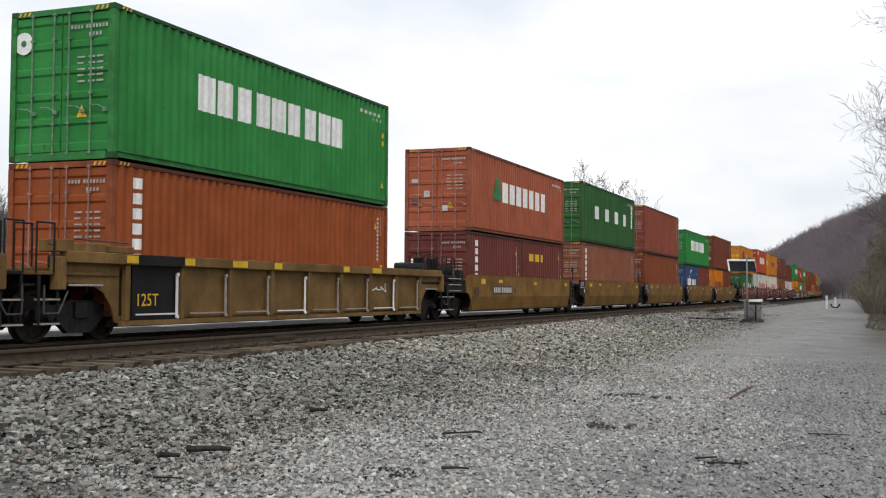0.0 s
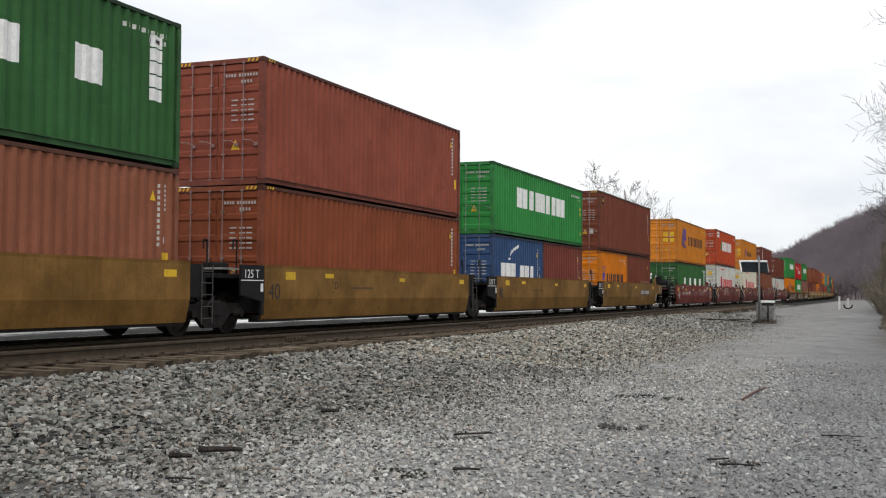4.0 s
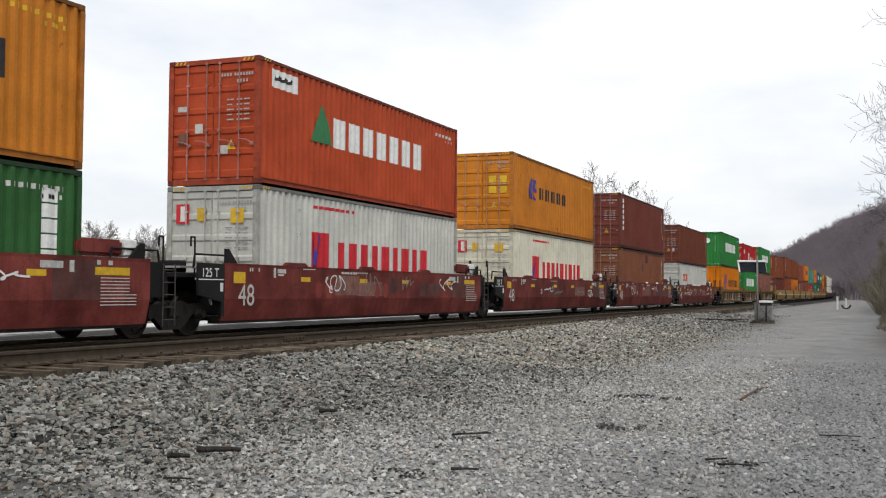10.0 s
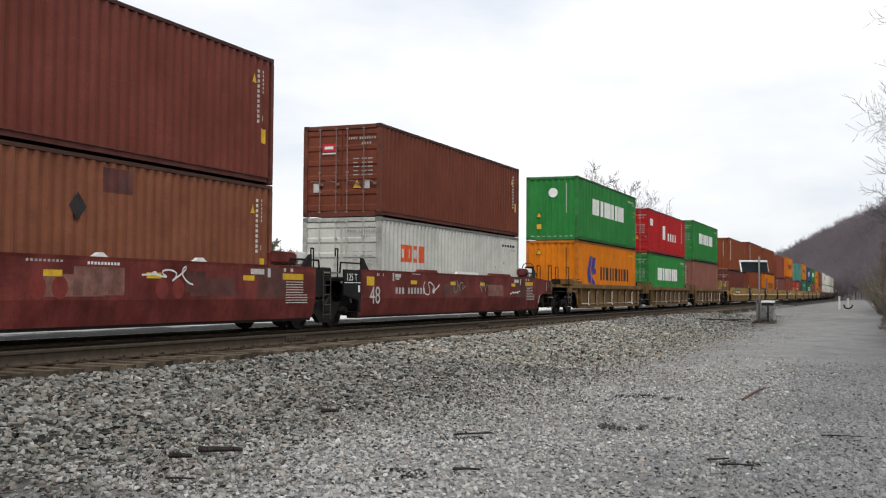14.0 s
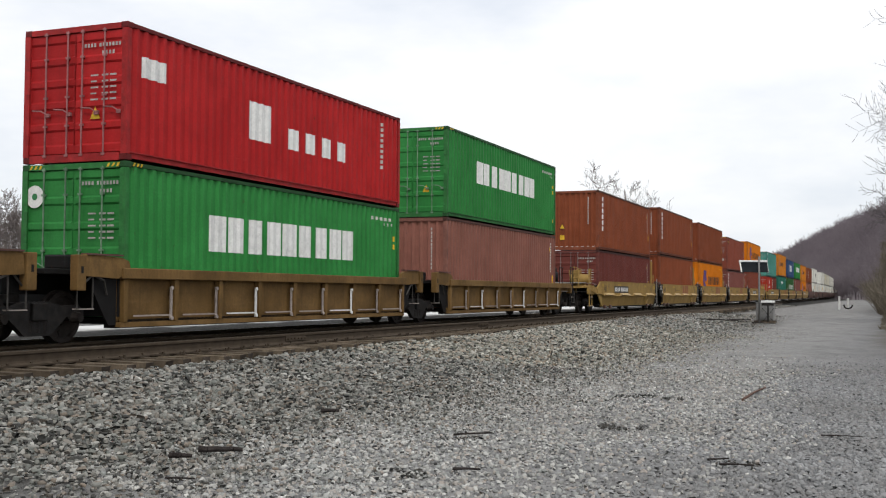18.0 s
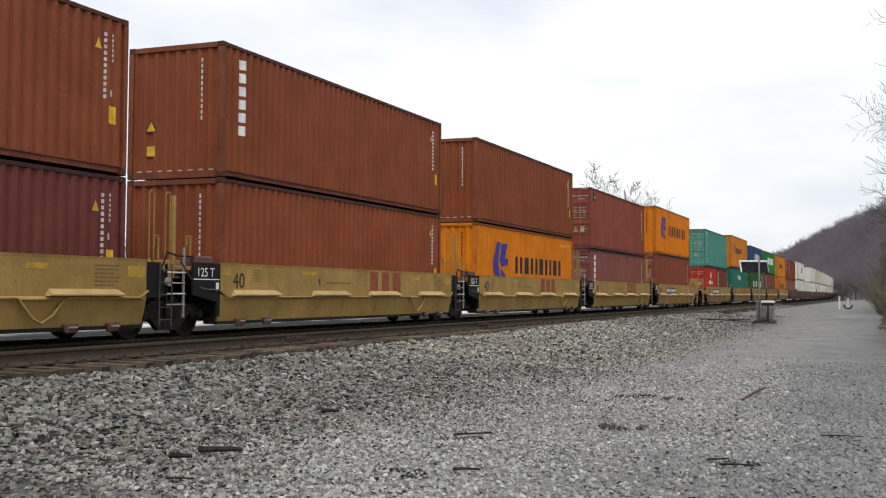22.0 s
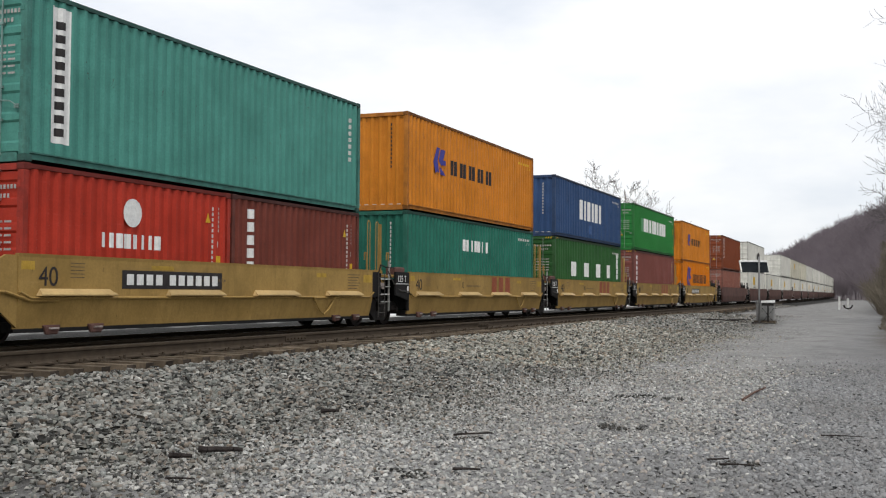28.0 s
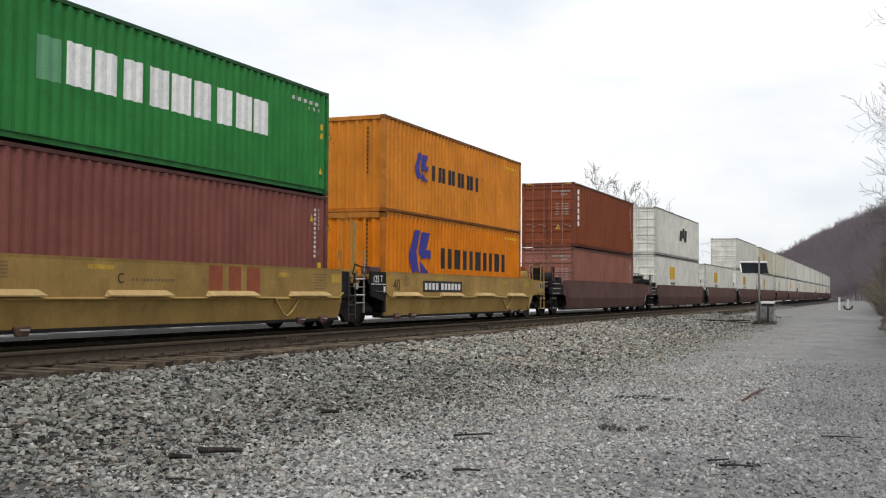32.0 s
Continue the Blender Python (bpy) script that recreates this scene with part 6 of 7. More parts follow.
        for sg in [k for k, on in ((-1, first), (1, last)) if on]:
            bare = kind == "ribbed" and sg < 0
            y = sg * (hl + 2.2)
            if not bare:
                brake_wheel(car, 0.55, y - sg * 0.55, 2.0, gear if kind != "ledged" or first else M_MARK_RUST)
            if not bare:
                part("reservoir", turned(tube(bmesh.new(), (-0.45, 0, 0), (0.45, 0, 0), 0.21, n=12), Matrix.Translation((0.6, y - sg * 1.25, 1.72)) @ Matrix.Rotation(0.2, 4, "Z")), gear, car, smooth=True)
            if not bare:
                part("reservoir_bracket", boxes((0.3, 0.9, *sorted((y - sg * 1.1, y - sg * 1.4)), 1.4, 1.55)), gear, car)
            part("deck", bevelled(boxes((-1.35, 1.38, *sorted((y, y - sg * 2.15)), 1.27, 1.33)), 0.01), mat if bare else gear, car)
            part("coupler", bevelled(boxes((-0.12, 0.12, *sorted((y - sg * 0.3, y + sg * 0.5)), 0.72, 0.96), (-0.2, 0.2, *sorted((y + sg * 0.3, y + sg * 0.6)), 0.66, 1.02)), 0.02), M_GRIME, car)
            part("draft_sill", boxes((-0.3, 0.3, *sorted((y, y - sg * 2.1)), 0.7, 1.26)), M_GRIME, car)
            part("crossover_platform", boxes((-1.35, 1.35, *sorted((y - sg * 0.02, y + sg * 0.22)), 1.08, 1.12)), M_GRIME, car)
            for x in (1.38, 0.9):
                railing(car, [(x, y, 1.3), (x, y, 2.15), (x, y - sg * 0.42, 2.15), (x, y - sg * 0.42, 1.3)], gear, 0.018)
            part("step", pipe([(1.4, y - sg * 0.05, 1.27), (1.4, y - sg * 0.05, 0.45), (1.4, y - sg * 0.5, 0.45), (1.4, y - sg * 0.5, 1.27)], 0.028), gear, car)
            part("step_tread", boxes((1.3, 1.46, *sorted((y - sg * 0.05, y - sg * 0.5)), 0.43, 0.46), (1.3, 1.46, *sorted((y - sg * 0.05, y - sg * 0.5)), 0.84, 0.87)), M_ROD, car)
            part("air_hose", pipe([(0.35, y, 0.85), (0.4, y + sg * 0.25, 0.5), (0.42, y + sg * 0.5, 0.42)], 0.03), M_GRIME, car)
            if bare:
                for k, (a, b, c) in enumerate(((-0.35, 0.3, 0.13), (-1.0, -0.5, 0.16), (-1.75, -1.35, 0.2))):
                    part("guide_block", bevelled(boxes((1.0, SIDE_X - 0.03, -hl + a, -hl + b, tz - 0.02 if k else tz + 0.002, tz + c)), 0.015), mat, car)
                part("side_rod", pipe([(SIDE_X - 0.1, -hl - 1.9, tz + 0.1), (SIDE_X - 0.1, -hl - 1.2, tz + 0.22), (SIDE_X - 0.1, -hl + 0.2, tz + 0.2)], 0.02), CAR_BROWN, car)
        if kind == "smooth_red":
            rg = random.Random(300 + i)
            if i == 3:
                scrawl(car, 1.25, 1.12, 1.4, 0.45, 5, M_MARK_WHITE)
                scrawl(car, -4.5, 0.98, 1.1, 0.5, 9, M_MARK_WHITE)
                scrawl(car, -5.0, 1.3, 1.0, 0.22, 12, M_SCRAWL)
            for k in range(0 if i == 3 else 4):
                scrawl(car, -hl + 4.5 + 2.4 * k + rg.uniform(-0.6, 0.6), rg.uniform(0.85, 1.1), rg.uniform(0.7, 1.5), rg.uniform(0.3, 0.5), 40 * i + k, M_SCRAWL if k % 3 else M_MARK_WHITE)
        if kind == "ribbed" and i == 0 and first and last:
            scrawl(car, hl - 3.3, 0.8, 0.95, 0.6, 7, M_MARK_WHITE, SIDE_X - 0.13)

    h = FT40 / 2
    pack("ribbed", [(-1, -87.3 + h - 17.6)], "dirty yellow-tan ribbed steel well wagon", 6.9, CAR_YELLOW, 2)
    pack("ribbed", [(0, -87.3 + h + 1.1)], "dirty yellow-tan ribbed steel well wagon with yellow-striped top rail", 7.1, CAR_YELLOW, 2)
    pack("smooth_ochre", [(k, s + h) for k, s in ((1, -68.35), (2, -52.8), (3, -37.3), (4, -21.78), (5, -6.26))], "grimy ochre smooth-sided steel well wagon unit", 6.35, CAR_OCHRE, 2)
    pack("smooth_red", [(k, s + h) for k, s in ((6, 15.07), (7, 33.08), (8, 51.07), (9, 69.0), (10, 86.97))], "scuffed oxide-red smooth-sided steel well wagon unit", 7.75, CAR_RED, 2)
    pack("ribbed", [(k, s + h) for k, s in ((11, 107.6), (12, 123.5), (13, 139.45))], "dusty yellow-tan ribbed steel well wagon unit", 6.25, CAR_YELLOW, 2)
    pack("ledged", [(k, s + h) for k, s in ((14, 159.3), (15, 174.65), (16, 190.1), (17, 205.6), (18, 221.1))], "tan steel well wagon unit with stepped ledges along its side", 6.45, CAR_TAN, 2)
    pack("ledged", [(k, s + h) for k, s in ((19, 240.75), (20, 256.1), (21, 271.4), (22, 286.85), (23, 302.4))], "tan steel well wagon unit with stepped ledges along its side", 6.45, CAR_TAN, 2)
    pack("smooth_brown", [(24, 322.27 + h)], "dark reddish-brown smooth-sided well wagon", 8.0, CAR_BROWN, 2)
    far = [25 + k for k in range(14)]
    for g in range(0, 14, 3):
        pack("smooth_brown", [(k, 341.0 + 19.6 * (k - 25) + FT53 / 2) for k in far[g:g + 3]], "dark brown smooth-sided well wagon unit", 8.35, CAR_BROWN, 2)
    return out


def build_load():
    """Every container: (object, metres along the train to its middle, height of its floor above the rail)."""
    out = []

    def stack(s, lower, upper, half=FT40 / 2):
        """lower: one container, or two short ones end to end."""
        lows = lower if isinstance(lower, list) else [lower]
        H = 0
        for i, (c, hh) in enumerate(lows):
            out.append((c, s + half if len(lows) == 1 else s + c["half"] + i * (FT20 + 0.07), LOAD_Z))
            H = hh
        if upper:
            out.append((upper[0], s + half, LOAD_Z + H + 0.02))

    p = box_plain
    br = "brown corrugated steel container with small white codes"
    stack(-87.3, (p(HC, ORANGE_BROWN, "orange-brown corrugated steel container with upright white blocks", triton=True), HC), (box_evergreen(), HC))
    stack(-68.25, [(p(STD, MAROON, "maroon short corrugated steel container with white blocks", triton=True, L=FT20, tag=0.95), STD), (short_yellow(), STD)], (box_hyundai(FADED_RED), HC))
    stack(-52.65, (p(HC, TAN_BROWN, "faded tan-brown corrugated steel container with upright white blocks", triton=True), HC), (box_uasc(), HC))
    stack(-37.3, (p(HC, RED_BROWN, br), HC), (p(HC, BROWN, br), HC))
    stack(-21.78, [(short_blue(), STD), (p(STD, DULL_RED, "dark red-brown short corrugated steel container", L=FT20), STD)], (box_evergreen(STD), STD))
    stack(-6.26, [(short_orange(), STD), (p(STD, DARK_RUST, "brown short corrugated steel container", L=FT20), STD)], (p(HC, DARK_RUST, "brown corrugated steel container with dark square badge", badge=True), HC))
    stack(15.07, (box_uasc(STD), STD), (box_hapag(mat=RUSTY_ORANGE), HC))
    stack(33.08, (box_yangming(), HC), (box_hyundai(SCARLET), HC))
    stack(51.07, (box_yangming(mat=CREAM), HC), (box_hapag(mat=RUSTY_ORANGE, y0=2.0, size=0.62), HC))
    stack(69.0, (box_stained(), HC), (p(HC, DULL_RED, "maroon-brown corrugated steel container with upright white blocks", triton=True, tag=0.55), HC))
    stack(86.97, (box_oocl(), STD), (box_red_tag(), STD))
    stack(107.75, (box_hapag(doors=False, drop=0.14), HC), (box_evergreen(doors=False), HC))
    stack(123.68, (box_evergreen(mat=GREEN), HC), (box_kline(), STD))
    stack(139.58, (p(HC, DUSTY_BROWN, "dusty pinkish-brown corrugated steel container", doors=False), HC), (box_evergreen(), HC))
    stack(159.3, (p(STD, MAROON, "dark maroon corrugated steel container"), STD), (p(HC, RED_BROWN, "orange-brown corrugated container with upright white blocks", False, True), HC))
    stack(174.65, (p(HC, RED_BROWN, br, False), HC), (p(HC, RED_BROWN, "orange-brown corrugated container with upright white blocks", False, True), HC))
    stack(190.1, (box_hapag(doors=False, drop=0.05), HC), (p(HC, RED_BROWN, br, False), HC))
    stack(205.6, (p(STD, DUSTY_MAROON, "dusty maroon corrugated steel container with upright white blocks", triton=True), STD), (p(HC, BROWN, "brown corrugated steel container with dark square badge", badge=True), HC))
    stack(221.1, (p(HC, BROWN, br), HC), (box_hapag(doors=False), HC))
    stack(240.75, [(short_red(), STD), (p(STD, DULL_RED, "dark red-brown short corrugated container", L=FT20, triton=True), STD)], (box_teal(), HC))
    stack(256.1, (box_capital(HC), HC), (box_hapag(doors=False, mat=RUSTY_ORANGE, y0=1.95, size=0.62), HC))
    stack(271.4, (box_uasc(), HC), (box_italia(), STD))
    stack(286.85, (p(HC, DUSTY_MAROON, "dull red-brown corrugated steel container", triton=True, tag=0.9), HC), (box_evergreen(STD, patchy=True, mat=GREEN), STD))
    stack(302.4, (box_hapag(doors=False), STD), (box_hapag(doors=False, y0=2.1, mat=RUSTY_ORANGE, size=0.62), HC))
    stack(322.27, (p(STD, DUSTY_BROWN, "dusty brown corrugated steel container"), STD), (p(HC, RED_BROWN, "orange-brown corrugated container with upright white blocks", triton=True), HC))
    for k in range(25, 39):
        s = 341.0 + 19.6 * (k - 25)
        low = box_domestic(WHITE, "white plated long container with yellow label", 2 if k < 29 else 1)
        up = None if k == 26 else box_domestic(CREAM if k in (28, 29) else WHITE, "off-white plated long container", 2 if k < 29 else 1, logo=M_MARK_BLACK if k in (25,) else None, yellow=k == 28)
        stack(s, (low, HC), (up, HC) if up else None, FT53 / 2)
    return out


def short_yellow():
    c = box_plain(STD, MAROON, "dark maroon short corrugated container with yellow marking", L=FT20)
    mark(c, "name_marking", M_MARK_YELLOW, word(0.9, 2.9, 1.75, 2.05, 5, 0.75), "yellow block shapes")
    return c


def short_blue():
    c = box_plain(STD, BLUE, "blue short corrugated container with white block marking and arc", L=FT20)
    mark(c, "name_marking", M_MARK_WHITE, stems(0.95, 2.75, 1.1, 1.6, 3, 0.85) + stems(3.15, 5.05, 1.1, 1.55, 3, 0.85), "white block shapes in a row")
    mark(c, "arc_marking", M_MARK_WHITE, [(1.8 + i * 0.12, 1.93 + i * 0.12, 1.72 + 0.52 * (i / 10) ** 0.5, 1.80 + 0.56 * (i / 10) ** 0.5) for i in range(10)], "white arc")
    return c


def short_orange():
    c = container(FT20, STD, ORANGE, "orange short corrugated container with blue emblem and dark bars")
    mark(c, "emblem", M_MARK_BLUE, [(0.6, 1.1, 1.15, 1.85, 0.3)], "blue emblem shape")
    mark(c, "name_marking", M_MARK_BLACK, stems(1.5, 5.3, 1.1, 1.5, 9, 0.72), "dark bars in a row")
    small_marks(c, STD)
    end_marks(c, STD)
    return c


def short_red():
    c = box_plain(STD, SIGNAL_RED, "bright red short corrugated container with white emblem and marking", L=FT20)
    h = c["half"]
    bm = bmesh.new()
    shape(bm, [(2.8 - h + 0.27 * math.cos(a), 1.95 + 0.27 * math.sin(a)) for a in [i * math.pi / 8 for i in range(16)]], CW / 2 - 0.006)
    part("emblem", bm, M_MARK_WHITE, c, "round white emblem")
    mark(c, "name_marking", M_MARK_WHITE, stems(1.95, 3.75, 1.28, 1.55, 8, 0.72), "white block shapes in a row")
    return c


def box_oocl():
    c = container(FT40, STD, WHITE_GREY, "pale grey corrugated steel container with red-orange marking")
    mark(c, "name_marking", M_MARK_ORANGE, stems(1.4, 3.2, 1.38, 1.88, 4, 0.95), "orange-red block shapes")
    h = c["half"]
    for k in range(3):
        y = 1.4 + k * 0.45 + 0.18
        part("block_eye", patch(bmesh.new(), y - 0.07 - h, y + 0.07 - h, 1.5, 1.76, CW / 2 - 0.006, 0, True, 0.007), WHITE_GREY, c)
    end_marks(c, STD)
    small_marks(c, STD, mat=M_MARK_BLACK)
    return c


def end_sign(c, x0, x1, z0, z1, mat, label="", lift=0.02):
    h = c["half"]
    bm = bmesh.new()
    bm.faces.new([bm.verts.new(p) for p in ((x0, -h + 0.03 - lift, z0), (x1, -h + 0.03 - lift, z0), (x1, -h + 0.03 - lift, z1), (x0, -h + 0.03 - lift, z1))])
    part("door_sign", bm, mat, c, label)


def box_red_tag():
    c = box_plain(STD, DARK_RUST, "brown corrugated steel container with red owner tag on its doors")
    end_sign(c, -0.62, -0.2, 1.85, 2.08, M_MARK_RED, "red tag on the door")
    end_sign(c, -0.55, -0.27, 1.92, 2.0, M_MARK_WHITE, lift=0.025)
    end_sign(c, -0.62, -0.2, 1.78, 1.82, M_MARK_WHITE)
    end_sign(c, 0.72, 0.88, 0.78, 1.02, M_STENCIL, "pale data plate")
    end_sign(c, -0.9, -0.72, 0.7, 0.95, M_STENCIL, "pale data plate")
    return c


def box_stained():
    c = box_plain(HC, RUST_BROWN, "rusty brown corrugated steel container with dark overpainted patches")
    part("diamond_mark", shape(bmesh.new(), [(5.5 - 6.096, 1.97), (5.73 - 6.096, 1.72), (5.96 - 6.096, 1.97), (5.73 - 6.096, 2.22)], CW / 2 - 0.006), M_MARK_BLACK, c, "black diamond mark")
    mark(c, "overpainted_patch", M_GREYED, [(6.4, 7.25, 2.28, 2.73)], "dark overpainted square")
    return c


def box_teal():
    c = container(FT40, HC, TEAL, "teal corrugated steel container with white upright sign")
    mark(c, "upright_sign", M_MARK_WHITE, [(0.6, 1.08, 0.38, 2.72)], "white upright strip")
    h = c["half"]
    for i in range(9):
        part("sign_bar", patch(bmesh.new(), 0.72 - h, 0.95 - h, 0.5 + i * 0.23, 0.64 + i * 0.23, CW / 2 - 0.006, 0, True, 0.008), M_MARK_BLACK, c)
    upright_code(c, HC, FT40 - 0.6, 1.3, 2.5, 7)
    end_marks(c, HC, M_MARK_WHITE)
    return c


def box_capital(H=STD):
    c = container(FT40, H, SEA_GREEN, "sea-green corrugated steel container with small white marking", False)
    mark(c, "name_marking", M_MARK_WHITE, stems(4.6, 7.1, 1.88, 2.26, 7, 0.72), "white block shapes in a row")
    small_marks(c, H)
    end_marks(c, H, sign=False)
    return c


def box_italia():
    c = container(FT40, STD, BLUE, "dark blue corrugated steel container with big white marking", False)
    mark(c, "name_marking", M_MARK_WHITE, stems(4.1, 8.3, 0.95, 1.85, 6, 0.74), "white block shapes in a row")
    mark(c, "touch_up_patch", M_TOUCHBLUE, [(5.6, 6.3, 0.35, 0.75)], "paler blue repainted patch")
    small_marks(c, STD)
    end_marks(c, STD, sign=False)
    return c


M_TOUCHBLUE = paint("touch_up_blue", (0.06, 0.12, 0.27))
CARS = build_cars()
LOAD = build_load()


# ---- what moves ----
def travelled(t):
    """Metres that the train has come on since 9 s."""
    lag = 0.0
    table = ((0, 3.0), (1, 2.2), (2, 1.7), (3, 1.12), (3.5, 0.95), (5.5, 0.25), (6, 0.15), (7, -0.04), (9, 0.0), (19, 0.0), (21, 0.08), (28, 0.16), (32, 0.12), (33, 0.12))
    for (a, va), (b, vb) in zip(table, table[1:]):
        if a <= t <= b:
            lag = va + (vb - va) * (t - a) / (b - a)
    return 11.886 * (t - 9) + 0.0022 * (t - 9) ** 2 + lag


def motions():
    times = [0, 1, 2, 3, 4, 5, 6, 7, 8, 10, 12, 14, 16, 18, 20, 22, 24, 26, 28, 30, 32]

    def on_track(s, z, t):
        y = s - travelled(t)
        return pose(track_x(y), y, CAR_Z + z, 0, 0, track_turn(y))

    for car, s in CARS:
        walk(car, [(t, on_track(s, 0.0, t)) for t in times])
    for c, s, z in LOAD:
        walk(c, [(t, on_track(s, z, t)) for t in times])
    turn = [(k / FPS, math.degrees(travelled(k / FPS) / 0.46)) for k in range(0, 32 * FPS + 1)]
    first = {}
    for w in WHEELSETS:
        y = round(w.location.y, 2)
        if y not in first:
            p = w.location.copy()
            walk(w, [(t, pose(p.x, p.y, p.z, a)) for t, a in turn])
            first[y] = w.animation_data
        else:
            w.rotation_mode = "QUATERNION"
            w.animation_data_create()
            w.animation_data.action = first[y].action
            w.animation_data.action_slot = first[y].action_slot


# ---- surroundings ----
def tubes_mesh(name, segs, mat):
    """One mesh of tapered tubes: (start, end, radius, radius, sides)."""
    verts, faces = [], []
    for a, b, r0, r1, n in segs:
        d = b - a
        if d.length < 1e-5:
            continue
        d.normalize()
        u = d.orthogonal().normalized()
        w = d.cross(u)
        k = len(verts)
        for p, r in ((a, r0), (b, r1)):
            for i in range(n):
                t = 2 * math.pi * i / n
                verts.append(p + (u * math.cos(t) + w * math.sin(t)) * r)
        for i in range(n):
            faces.append((k + i, k + (i + 1) % n, k + n + (i + 1) % n, k + n + i))
    me = bpy.data.meshes.new(name)
    me.from_pydata([tuple(v) for v in verts], [], faces)
    me.materials.append(mat)
    return me


def grow(rg, h, spread, limbs, fine, lean=0.0, low=0.25, min_r=0.006):
    """Segments of a leafless tree of height h: (wood, twigs)."""
    wood, twigs = [], []
    up = Vector((lean, rg.uniform(-0.04, 0.04), 1)).normalized()
    p, r, pts = Vector((0, 0, -0.15)), h * 0.017 + 0.02, []
    n = 9
    for i in range(n):
        d = (up + Vector((rg.uniform(-0.14, 0.14), rg.uniform(-0.14, 0.14), 0))).normalized()
        q = p + d * h * 0.93 / n
        r1 = max(min_r, r * 0.83)
        wood.append((p, q, r, r1, 7))
        pts.append((q, r1, (i + 1) / n))
        p, r = q, r1

    def branch(p, d, length, r, level):
        k = 4 if level < 2 else 3
        for i in range(k):
            d = (d + Vector((rg.uniform(-0.3, 0.3), rg.uniform(-0.3, 0.3), rg.uniform(-0.05, 0.28)))).normalized()
            q = p + d * length / k
            r1 = max(min_r, r * 0.74)
            (wood if level < 2 else twigs).append((p, q, r, r1, 5 if level == 0 else 4 if level == 1 else 3))
            if level < 3 and i >= (1 if level == 0 else 0):
                for _ in range(fine[level]):
                    side = d.cross(Vector((rg.uniform(-1, 1), rg.uniform(-1, 1), rg.uniform(-1, 1)))).normalized()
                    branch(q, (d * 0.65 + side * rg.uniform(0.5, 1.0)).normalized(), length * rg.uniform(0.38, 0.6), r1 * 0.62, level + 1)
            p, r = q, r1

    for k in range(limbs):
        f = low + (1 - low) * (k + rg.random()) / limbs
        base = min(pts, key=lambda s: abs(s[2] - f))
        a = k * 2.4 + rg.uniform(-0.5, 0.5)
        out = Vector((math.cos(a), math.sin(a), rg.uniform(0.55, 1.5))).normalized()
        branch(base[0], out, spread * (1.15 - 0.7 * f) * rg.uniform(0.75, 1.15), base[1] * 0.62, 0)
    return wood, twigs


def tree(seed, h, spread, limbs, fine, label, m, group="bare trees", lean=0.0, low=0.25, min_r=0.006, twig=None):
    wood, twigs = grow(random.Random(seed), h, spread, limbs, fine, lean, low, min_r)
    root = new("bare_tree")
    tagged(root, label, "tree", group)
    part("trunk", tubes_mesh("trunk", wood, M_BARK), None, root)
    part("crown", tubes_mesh("crown", twigs, twig or M_TWIG), None, root)
    root.matrix_world = m
    return root


def leafy(seed, h, m):
    """A low tree that has kept small olive leaves."""
    rg = random.Random(seed)
    wood, twigs = grow(rg, h, h * 0.55, 14, (3, 2, 1), 0, 0.1, 0.012)
    root = new("evergreen_shrub")
    tagged(root, "low evergreen shrub with small olive-green leaves", "shrub", "shrubs on the river bank")
    part("trunk", tubes_mesh("trunk", wood, M_BARK), None, root)
    part("brushwood", tubes_mesh("brushwood", twigs, M_TWIG), None, root)
    verts, faces = [], []
    for a, b, *_ in twigs:
        for _k in range(rg.choice((0, 0, 0, 1, 2))):
            p = a.lerp(b, rg.random()) + Vector((rg.uniform(-0.08, 0.08), rg.uniform(-0.08, 0.08), rg.uniform(-0.08, 0.08)))
            u = Vector((rg.uniform(-1, 1), rg.uniform(-1, 1), rg.uniform(-1, 1))).normalized() * 0.09
            w = u.orthogonal().normalized() * 0.045
            k = len(verts)
            verts += [tuple(p - u), tuple(p + w), tuple(p + u), tuple(p - w)]
            faces.append((k, k + 1, k + 2, k + 3))
    me = bpy.data.meshes.new("crown")
    me.from_pydata(verts, [], faces)
    me.materials.append(M_LEAF)
    part("crown", me, None, root, "small olive-green leaves")
    root.matrix_world = m
    return root


